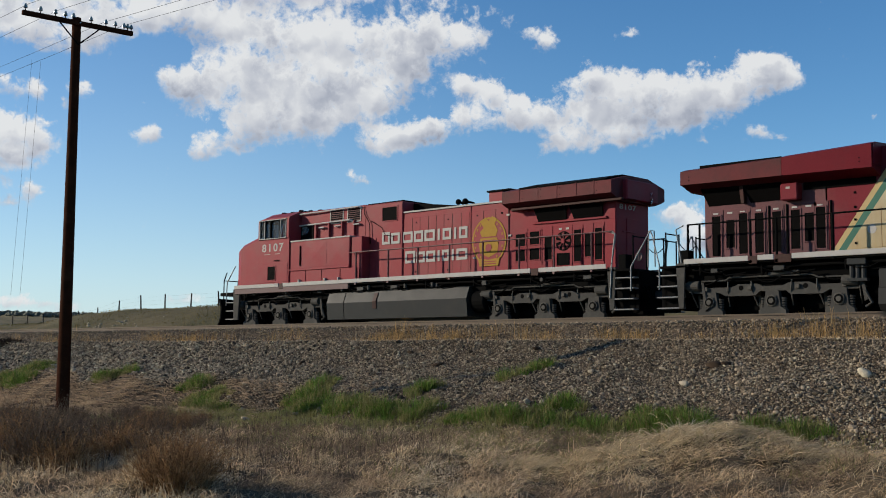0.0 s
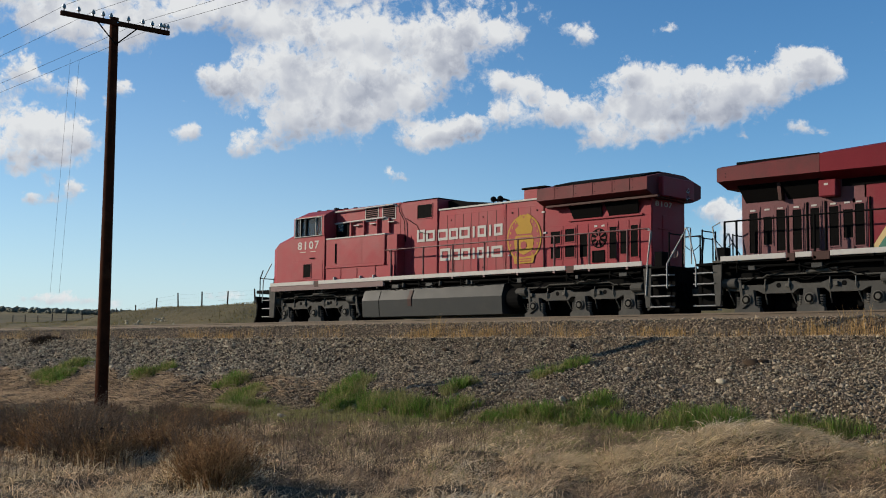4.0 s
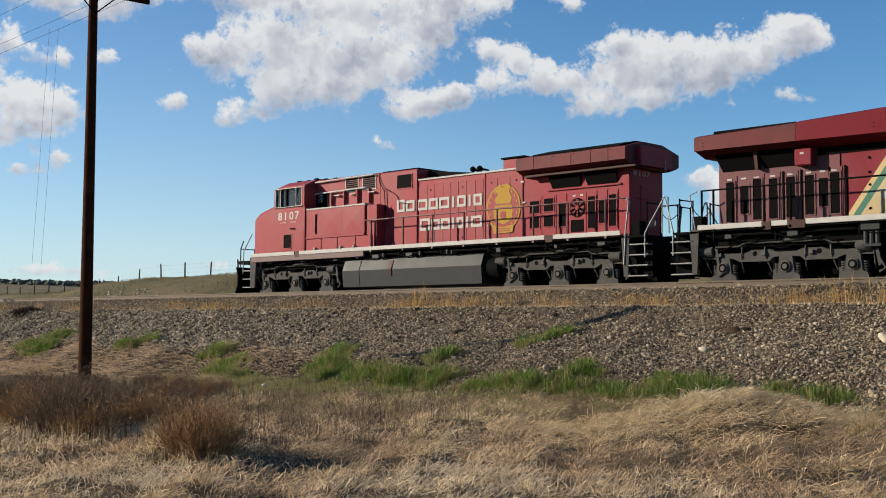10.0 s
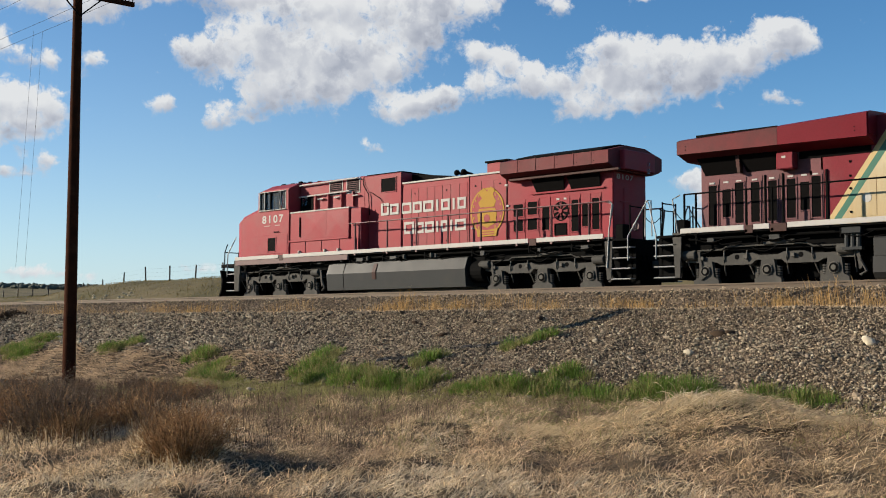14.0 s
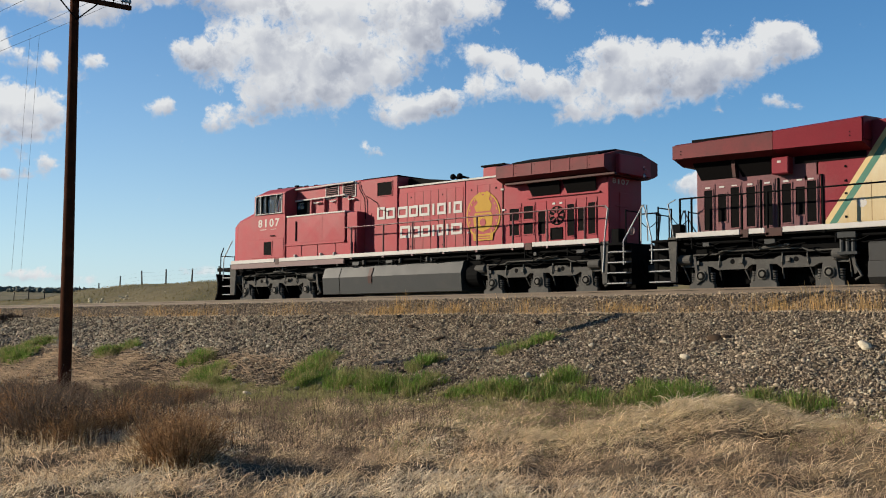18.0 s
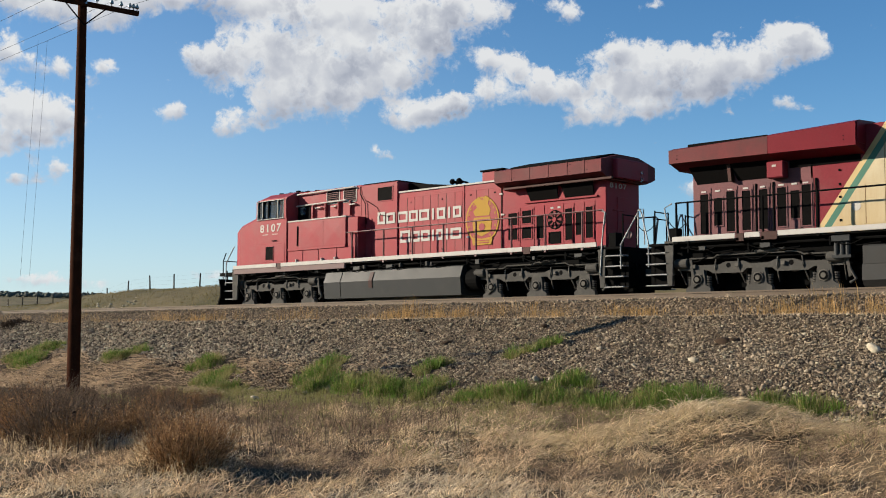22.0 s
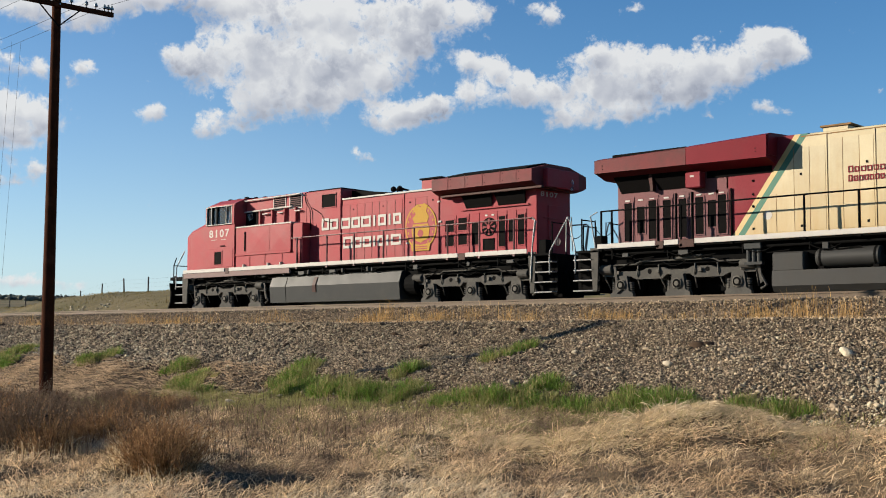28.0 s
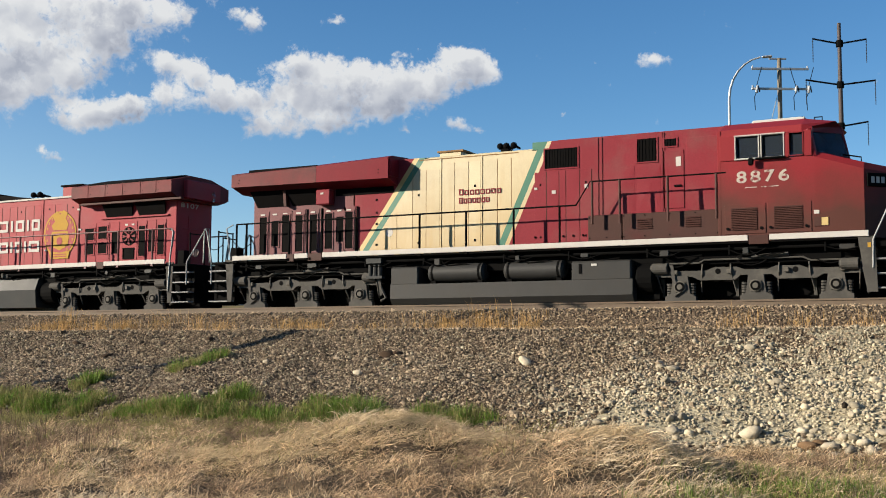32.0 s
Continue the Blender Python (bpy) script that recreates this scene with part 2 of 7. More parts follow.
def pebbled(m, size, deep=0.03, dark=0.35):
    """Small packed stones over a ground material: each with its own tone and a rounded top."""
    nt = m.node_tree
    N, Lk = nt.nodes, nt.links
    b = N["Principled BSDF"]
    tc, warp, add = N.new("ShaderNodeTexCoord"), N.new("ShaderNodeTexNoise"), N.new("ShaderNodeVectorMath")
    warp.inputs["Scale"].default_value = 9.0
    sc_ = N.new("ShaderNodeVectorMath")
    sc_.operation = "SCALE"
    sc_.inputs["Scale"].default_value = 0.05
    Lk.new(tc.outputs["Object"], warp.inputs["Vector"])
    Lk.new(warp.outputs["Color"], sc_.inputs[0])
    Lk.new(tc.outputs["Object"], add.inputs[0])
    Lk.new(sc_.outputs[0], add.inputs[1])
    v = N.new("ShaderNodeTexVoronoi")
    v.inputs["Scale"].default_value = 1 / size
    Lk.new(add.outputs[0], v.inputs["Vector"])
    sep = N.new("ShaderNodeSeparateColor")
    Lk.new(v.outputs["Color"], sep.inputs[0])
    tone = N.new("ShaderNodeMapRange")
    tone.inputs[3].default_value, tone.inputs[4].default_value = 1 - dark, 1 + dark
    Lk.new(sep.outputs[0], tone.inputs[0])
    mul = N.new("ShaderNodeVectorMath")
    mul.operation = "SCALE"
    Lk.new(b.inputs["Base Color"].links[0].from_socket, mul.inputs[0])
    Lk.new(tone.outputs[0], mul.inputs["Scale"])
    Lk.new(mul.outputs[0], b.inputs["Base Color"])
    inv = N.new("ShaderNodeMath")
    inv.operation = "SUBTRACT"
    inv.inputs[0].default_value = 1.0
    Lk.new(v.outputs["Distance"], inv.inputs[1])
    bp = N.new("ShaderNodeBump")
    bp.inputs["Strength"].default_value, bp.inputs["Distance"].default_value = 1.0, deep
    Lk.new(inv.outputs[0], bp.inputs["Height"])
    Lk.new(bp.outputs[0], b.inputs["Normal"])


pebbled(SOIL, 0.042, 0.045, 0.5)
pebbled(GRAVEL, 0.06, 0.022, 0.16)


def glass(name, tint=(0.10, 0.13, 0.17)):
    m = bpy.data.materials.new(name)
    m.use_nodes = True
    b = m.node_tree.nodes["Principled BSDF"]
    b.inputs["Base Color"].default_value = (*tint, 1)
    b.inputs["Roughness"].default_value = 0.03
    b.inputs["Transmission Weight"].default_value = 0.85
    b.inputs["IOR"].default_value = 1.14
    return m


WINDOW = glass("cab_glass", (0.62, 0.68, 0.70))
DUSKY = glass("dusky_cab_glass")
# Shade of the cab interior is put into this glass tint.
SHADED_GLASS = glass("shaded_cab_glass", (0.30, 0.33, 0.35))


# ---- mesh helpers ----
def part(name, bm, mat, parent=None, label="", bevel=0.0, smooth=False):
    """Links a bmesh as one mesh object under a thing or a part."""
    if bevel:
        sharp = [e for e in bm.edges if len(e.link_faces) == 2 and e.calc_face_angle(0) > 0.6]
        bmesh.ops.bevel(bm, geom=sharp, offset=bevel, segments=1, affect="EDGES", clamp_overlap=True)
    bmesh.ops.recalc_face_normals(bm, faces=bm.faces)
    me = bpy.data.meshes.new(name)
    bm.to_mesh(me)
    bm.free()
    me.materials.append(mat)
    if smooth:
        me.shade_smooth()
        me.set_sharp_from_angle(angle=radians(40))
    ob = new(name, me)
    ob.parent = parent
    if label:
        ob["label"] = label
    return ob


def empty(name, m=None):
    ob = new(name)
    if m is not None:
        ob.matrix_basis = m
    return ob


def box(bm, x0, x1, y0, y1, z0, z1):
    g = bmesh.ops.create_cube(bm, size=1)["verts"]
    bmesh.ops.transform(bm, matrix=Matrix.LocRotScale(((x0 + x1) / 2, (y0 + y1) / 2, (z0 + z1) / 2), None, (x1 - x0, y1 - y0, z1 - z0)), verts=g)
    return bm


def B(*args):
    return box(bmesh.new(), *args)


def rod(bm, a, b, r, n=8, r2=None):
    a, b = Vector(a), Vector(b)
    d = b - a
    m = Matrix.Translation((a + b) / 2) @ d.to_track_quat("Z", "Y").to_matrix().to_4x4()
    bmesh.ops.create_cone(bm, cap_ends=True, segments=n, radius1=r, radius2=r if r2 is None else r2, depth=d.length, matrix=m)
    return bm


def pipe(bm, pts, r, n=6):
    """A round tube swept along the points in one piece."""
    pts = [Vector(p) for p in pts]
    rings, ref = [], None
    for i, p in enumerate(pts):
        d = pts[min(i + 1, len(pts) - 1)] - pts[max(i - 1, 0)]
        d.normalize()
        ref = d.orthogonal() if ref is None else ref - d * ref.dot(d)
        if ref.length < 1e-4:
            ref = d.orthogonal()
        ref.normalize()
        side = d.cross(ref)
        rings.append([bm.verts.new(p + (ref * math.cos(k * math.tau / n) + side * math.sin(k * math.tau / n)) * r) for k in range(n)])
    for a, b in zip(rings, rings[1:]):
        for k in range(n):
            j = (k + 1) % n
            bm.faces.new((a[k], a[j], b[j], b[k]))
    bm.faces.new(rings[0][::-1])
    bm.faces.new(rings[-1])
    return bm


def prism(bm, outline, y0, y1):
    """An outline in x, z drawn out from y0 to y1."""
    lo = [bm.verts.new((x, y0, z)) for x, z in outline]
    hi = [bm.verts.new((x, y1, z)) for x, z in outline]
    bm.faces.new(lo)
    bm.faces.new(hi[::-1])
    for i in range(len(lo)):
        j = (i + 1) % len(lo)
        bm.faces.new((lo[i], hi[i], hi[j], lo[j]))
    return bm


def prism_x(bm, outline, x0, x1):
    """An outline in y, z drawn out from x0 to x1."""
    lo = [bm.verts.new((x0, y, z)) for y, z in outline]
    hi = [bm.verts.new((x1, y, z)) for y, z in outline]
    bm.faces.new(lo)
    bm.faces.new(hi[::-1])
    for i in range(len(lo)):
        j = (i + 1) % len(lo)
        bm.faces.new((lo[i], hi[i], hi[j], lo[j]))
    return bm


def raw(name, verts, faces, mat, smooth=False):
    me = bpy.data.meshes.new(name)
    verts, faces = np.asarray(verts, np.float32), np.asarray(faces, np.int32)
    me.vertices.add(len(verts))
    me.vertices.foreach_set("co", verts.ravel())
    k = faces.shape[1]
    me.loops.add(faces.size)
    me.loops.foreach_set("vertex_index", faces.ravel())
    me.polygons.add(len(faces))
    me.polygons.foreach_set("loop_start", np.arange(0, faces.size, k, dtype=np.int32))
    me.polygons.foreach_set("use_smooth", np.full(len(faces), smooth))
    me.update()
    me.validate()
    me.materials.append(mat)
    return new(name, me)


def sooty_cab_paint():
    """Deep red paint with brown exhaust soot that settled on the lower cab."""
    m = material("sooty_cab_paint", (0.165, 0.014, 0.018), 0.5, spec=0.14, vary=0.12, scale=1.0, fine=25, bump=0.05)
    nt = m.node_tree
    N, Lk = nt.nodes, nt.links
    tc, sep = N.new("ShaderNodeTexCoord"), N.new("ShaderNodeSeparateXYZ")
    Lk.new(tc.outputs["Object"], sep.inputs[0])
    nz = N.new("ShaderNodeTexNoise")
    nz.inputs["Scale"].default_value, nz.inputs["Detail"].default_value = 1.3, 6
    Lk.new(tc.outputs["Object"], nz.inputs["Vector"])
    a = N.new("ShaderNodeMath")
    a.operation = "MULTIPLY_ADD"
    a.inputs[1].default_value = 1.6
    Lk.new(nz.outputs[0], a.inputs[0])
    Lk.new(sep.outputs[2], a.inputs[2])
    mr = N.new("ShaderNodeMapRange")
    mr.inputs[1].default_value, mr.inputs[2].default_value = 4.5, 3.1
    mr.inputs[3].default_value, mr.inputs[4].default_value = 0, 0.85
    Lk.new(a.outputs[0], mr.inputs[0])
    b = N["Principled BSDF"]
    old = b.inputs["Base Color"].links[0].from_socket
    mx = N.new("ShaderNodeMix")
    mx.data_type = "RGBA"
    Lk.new(mr.outputs[0], mx.inputs[0])
    Lk.new(old, mx.inputs[6])
    mx.inputs[7].default_value = (0.044, 0.024, 0.017, 1)
    Lk.new(mx.outputs[2], b.inputs["Base Color"])
    return m


CAB_RED = sooty_cab_paint()



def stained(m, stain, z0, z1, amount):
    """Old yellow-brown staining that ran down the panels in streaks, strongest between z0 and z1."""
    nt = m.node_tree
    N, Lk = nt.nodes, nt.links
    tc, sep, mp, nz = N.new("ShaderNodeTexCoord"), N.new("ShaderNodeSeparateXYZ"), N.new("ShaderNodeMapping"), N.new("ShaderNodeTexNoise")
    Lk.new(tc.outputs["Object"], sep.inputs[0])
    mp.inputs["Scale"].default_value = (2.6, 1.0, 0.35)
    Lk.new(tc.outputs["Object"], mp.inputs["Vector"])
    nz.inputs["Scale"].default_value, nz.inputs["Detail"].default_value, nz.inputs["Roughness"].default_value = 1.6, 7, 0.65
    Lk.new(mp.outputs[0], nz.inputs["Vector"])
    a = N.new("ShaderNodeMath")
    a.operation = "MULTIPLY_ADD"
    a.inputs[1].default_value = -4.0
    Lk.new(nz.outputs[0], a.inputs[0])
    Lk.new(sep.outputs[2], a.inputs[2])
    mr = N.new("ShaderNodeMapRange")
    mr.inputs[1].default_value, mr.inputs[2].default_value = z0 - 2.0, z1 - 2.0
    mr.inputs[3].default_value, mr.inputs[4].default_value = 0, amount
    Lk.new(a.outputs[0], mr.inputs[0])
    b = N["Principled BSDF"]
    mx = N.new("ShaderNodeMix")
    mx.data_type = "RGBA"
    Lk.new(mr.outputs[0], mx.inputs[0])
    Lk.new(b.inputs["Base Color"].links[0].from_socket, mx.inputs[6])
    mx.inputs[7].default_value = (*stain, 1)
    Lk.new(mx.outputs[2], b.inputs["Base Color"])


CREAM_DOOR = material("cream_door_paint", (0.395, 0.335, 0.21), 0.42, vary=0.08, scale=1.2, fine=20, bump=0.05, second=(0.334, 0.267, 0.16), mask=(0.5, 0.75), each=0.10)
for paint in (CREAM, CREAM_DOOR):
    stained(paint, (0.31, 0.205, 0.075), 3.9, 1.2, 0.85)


# ---- ground ----
def ease(a, b, v):
    t = np.clip((v - a) / (b - a), 0, 1)
    return t * t * (3 - 2 * t)


def wave(x, y, s, k):
    """Cheap smooth unevenness, about -1 to 1."""
    return (np.sin(x * s + k) * np.cos(y * s * 1.13 + 2.1 * k) + 0.5 * np.sin(x * s * 2.3 + y * s * 1.7 + k * 3) + 0.3 * np.cos(y * s * 3.9 - x * s * 3.1 + k)) / 1.8


def ground_z(x, y):
    x, y = np.asarray(x, float), np.asarray(y, float)
    z = np.full(np.broadcast(x, y).shape, -1.5)
    z = z + 0.06 * wave(x, y, 0.5, 1.0) + 0.075 * wave(x, y, 1.7, 2.0) * (0.6 + 0.4 * ease(-15, -10, x)) + 0.078 * wave(x, y, 3.7, 3.0)
    # mounds of dry grass before the bank
    for mx, my, rx, ry, h in ((-7.7, 13.0, 1.5, 1.3, 0.60), (-4.5, 12.5, 1.2, 1.0, 0.50), (-12.4, 12.8, 2.0, 1.3, 0.14), (-10.9, 11.6, 1.2, 0.7, 0.16), (-6.1, 11.0, 1.0, 0.6, 0.14), (-1.4, 12.6, 2.2, 1.0, 0.06)):
        z = z + h * np.exp(-((x - mx) / rx) ** 2 - ((y - my) / ry) ** 2)
    toe = 18.2 - 1.2 * ease(-12, 0, x) + 0.25 * np.sin(x * 0.45) + 0.15 * np.sin(x * 1.3)
    crest = 23.1
    t = np.clip((y - toe) / (crest - toe), 0, 1)
    bank = -1.5 + 1.92 * (t + 0.05 * np.sin(t * 6.28)) + (0.05 * wave(x, y, 1.1, 4.0) + 0.05 * wave(x + 0.8 * y, 0.35 * (y - x), 2.3, 1.3) + 0.025 * wave(x, y, 5.1, 2.2)) * ease(0, 0.15, t) * (1 - ease(0.9, 1.0, t))
    z = np.where(y > toe, np.maximum(bank, z - 2 * (y - toe)), z)
    z = np.where(y > crest, 0.42 + 0.03 * wave(x, y, 1.3, 5.0), z)
    # ballast shoulder of the siding
    z = np.where(y > 24.6, 0.42 + 0.52 * ease(24.6, 26.0, y), z)
    z = np.where(y > 26.0, 0.94, z)
    # beyond the tracks: a ditch, then a grassy rise with far fields
    z = np.where(y > 34.2, 0.94 - 0.9 * ease(34.2, 36.5, y), z)
    rise = 3.0 * ease(42, 60, y) + 1.1 * ease(-108, -97, x) * ease(40, 56, y)
    z = z + np.where(y > 38, rise + 0.12 * wave(x, y, 0.25, 6.0), 0)
    far = np.hypot(x, y)
    z = z + np.where(y > 70, 9.0 * ease(150, 420, far) * (0.8 + 0.2 * np.sin(x * 0.011)) + 21.5 * ease(450, 1100, far) * (0.8 + 0.2 * np.sin(x * 0.006 + 1)), 0)
    return z


def spread(lo, hi, step, grow, limit):
    """Even steps from lo to hi, then growing steps out to the limit on both sides."""
    v = list(np.arange(lo, hi + 1e-6, step))
    s = step
    while v[-1] < limit:
        s *= grow
        v.append(v[-1] + s)
    s = step
    while v[0] > -limit:
        s *= grow
        v.insert(0, v[0] - s)
    return np.array(v)


gx, gy = spread(-62, 14, 0.2, 1.12, 3300), spread(4, 30, 0.2, 1.10, 3300)
GX, GY = np.meshgrid(gx, gy)
GZ = ground_z(GX, GY)
nx, ny = len(gx), len(gy)
idx = np.arange(nx * ny).reshape(ny, nx)
quads = np.stack([idx[:-1, :-1], idx[:-1, 1:], idx[1:, 1:], idx[1:, :-1]], -1).reshape(-1, 4)
ground = raw("ground", np.stack([GX, GY, GZ], -1).reshape(-1, 3), quads, SOIL, True)
ground.data.materials.append(FIELD)
ground.data.materials.append(THATCH)
ground.data.materials.append(GRAVEL)
mid, midx = GY[:-1, :-1].ravel(), GX[:-1, :-1].ravel()
jit = np.random.default_rng(3).normal(size=len(mid))
ground.data.polygons.foreach_set("material_index", np.where(mid > 34.6, 1, np.where(mid < 17.4, 2, np.where((midx > -8.0 + 4.0 * np.clip((mid - 17.3) / 5.8, 0, 1) + 1.2 * wave(midx, mid, 0.9, 9.0) + 1.6 * jit) & (mid < 24.6), 3, 0))).astype(np.int32))
tagged(ground, "uneven gravelly soil with a railway bank and dry fields", "ground", kind="structure")


# ---- tracks ----
def track(name, yc, x0, x1, label):
    t = empty(name, pose(0, yc, RAIL_Z))
    tagged(t, label, "railway track", kind="structure")
    for side in (-1, 1):
        bm = bmesh.new()
        yy = side * 0.752
        box(bm, x0, x1, yy - 0.07, yy + 0.07, -0.17, -0.15)
        box(bm, x0, x1, yy - 0.012, yy + 0.012, -0.15, -0.04)
        box(bm, x0, x1, yy - 0.036, yy + 0.036, -0.04, 0.0)
        part("rail", bm, RAIL, t, "rusty steel rail")
    return t


main_track = track("main_track", TRACK_Y, -700, 120, "railway track under the freight engines")
siding_track = track("siding_track", SIDING_Y, -700, 120, "rusty siding track on grey ballast")

tie_me = bpy.data.meshes.new("tie")
_b = B(-0.115, 0.115, -1.28, 1.28, -0.33, -0.172)
_b.to_mesh(tie_me)
_b.free()
tie_me.materials.append(TIE)
for tr in (main_track, siding_track):
    for k in range(118):
        o = new("tie", tie_me)
        o.parent = tr
        o.matrix_basis = pose(-60 + k * 0.56, 0.03 * math.sin(k * 7.1), 0.006 * math.sin(k * 3.3), 0, 0, 1.2 * math.sin(k * 5.7))


# ---- locomotives: x along the engine from the coupling, near side at -y, z over the rail ----
def text_mesh(words, size, thick=0.004, wide=1.0):
    cu = bpy.data.curves.new("letters", "FONT")
    cu.body, cu.size, cu.extrude, cu.space_character = words, size, thick, wide
    cu.offset = 0.018
    ob = bpy.data.objects.new("letters", cu)
    scene.collection.objects.link(ob)
    me = bpy.data.meshes.new_from_object(ob.evaluated_get(bpy.context.evaluated_depsgraph_get()))
    bpy.data.objects.remove(ob)
    return me


def lettering(name, words, x0, x1, z0, z1, y, mat, parent, label="", wide=1.0):
    """Digits that fill the given stretch of a side wall that faces -y, each a part of its own."""
    made, step = [], (x1 - x0) / (len(words) - 1 + 1 / wide)
    for i, ch in enumerate(words):
        me = text_mesh(ch, 1.0, 0.003)
        co = np.array([v.co for v in me.vertices])
        lo, hi = co.min(0), co.max(0)
        w = step / wide * (0.34 if ch == "1" else 1.0)
        xa = x0 + i * step + (step / wide - w) / 2
        for v in me.vertices:
            p, q, d = v.co
            v.co = (xa + (p - lo[0]) / (hi[0] - lo[0]) * w, y - d, z0 + (q - lo[1]) / (hi[1] - lo[1]) * (z1 - z0))
        me.materials.clear()
        me.materials.append(mat)
        ob = new(name, me)
        ob.parent = parent
        if label:
            ob["label"] = label
        made.append(ob)
    return made


def loft(bm, stations):
    """Skin through outlines of y, z at growing x."""
    rings = [[bm.verts.new((x, y, z)) for y, z in ring] for x, ring in stations]
    for a, b in zip(rings, rings[1:]):
        for i in range(len(a)):
            j = (i + 1) % len(a)
            bm.faces.new((a[i], b[i], b[j], a[j]))
    bm.faces.new(rings[0][::-1])
    bm.faces.new(rings[-1])
    return bm


def hollow(bm, x0, x1, z0, z1, stroke, y0, y1):
    """A plain hollow block in the size of one letter; a bar where it is too narrow for that."""
    if x1 - x0 < 2.6 * stroke:
        return box(bm, (x0 + x1 - stroke) / 2, (x0 + x1 + stroke) / 2, y0, y1, z0, z1)
    box(bm, x0, x0 + stroke, y0, y1, z0, z1)
    box(bm, x1 - stroke, x1, y0, y1, z0, z1)
    box(bm, x0 + stroke, x1 - stroke, y0, y1, z0, z0 + stroke)
    return box(bm, x0 + stroke, x1 - stroke, y0, y1, z1 - stroke, z1)


def disc(bm, x, y, z, r, depth, n=24, rz=None):
    """A flat round plate on a side wall; rz: half height, if it is oval."""
    vs = bmesh.ops.create_cone(bm, cap_ends=True, segments=n, radius1=r, radius2=r, depth=depth, matrix=pose(x, y, z, 90))["verts"]
    if rz:
        for v in vs:
            v.co.z = z + (v.co.z - z) * rz / r
    return bm


def grille(parent, x0, x1, z0, z1, y, slats=0, name="grille", frame_mat=None, upright=False, slat_mat=None):
    """A dark opening with a raised rim and, if asked, slats; y is the wall's face towards -y."""
    g = part(name, B(x0, x1, y - 0.006, y + 0.01, z0, z1), GRILLE, parent, "black mesh grille")
    bm, w = bmesh.new(), 0.035
    box(bm, x0 - w, x1 + w, y - 0.022, y, z1, z1 + w)
    box(bm, x0 - w, x1 + w, y - 0.022, y, z0 - w, z0)
    box(bm, x0 - w, x0, y - 0.022, y, z0, z1)
    box(bm, x1, x1 + w, y - 0.022, y, z0, z1)
    part("rim", bm, frame_mat or RED, g, "painted steel rim")
    for i in range(slats):
        if upright:
            xx = x0 + (i + 0.5) * (x1 - x0) / slats
            part("slat", B(xx - 0.012, xx + 0.012, y - 0.018, y - 0.006, z0, z1), slat_mat or BLACK, g)
        else:
            zz = z0 + (i + 0.5) * (z1 - z0) / slats
            part("slat", B(x0, x1, y - 0.018, y - 0.006, zz - 0.012, zz + 0.012), slat_mat or BLACK, g)
    return g


def hood_door(parent, x0, x1, z0, z1, y, mat, latches=(0.3, 0.8), name="hood_door"):
    d = part(name, B(x0 + 0.010, x1 - 0.010, y - 0.010, y + 0.004, z0, z1), mat, parent, bevel=0.005)
    part("seam", B(x1 - 0.008, x1 + 0.008, y - 0.003, y + 0.004, z0, z1), SOOT_RED, d, "dark grimy door gap")
    for k in latches:
        zz = z0 + (z1 - z0) * k
        part("latch", B(x0 + (x1 - x0) * 0.44, x0 + (x1 - x0) * 0.56, y - 0.022, y - 0.009, zz - 0.03, zz + 0.03), BLACK, d, "small black latch", bevel=0.006)
    return d


def handrails(parent, x0, x1, posts, z=2.86, foot=1.72, mat=None, ends=True, far=True):
    mat = mat or BLACK
    for side in ((-1, 1) if far else (-1,)):
        y = side * 1.52
        part("handrail", rod(bmesh.new(), (x0, y, z), (x1, y, z), 0.025, 8), mat, parent, "thin steel handrail")
        for x in posts:
            s = part("stanchion", rod(bmesh.new(), (x, y, foot - 0.1), (x, y, z + 0.01), 0.034, 8), mat, parent, "upright handrail post")
            part("foot", B(x - 0.05, x + 0.05, y - 0.035, y + 0.035, foot - 0.12, foot - 0.02), mat, s, bevel=0.008)


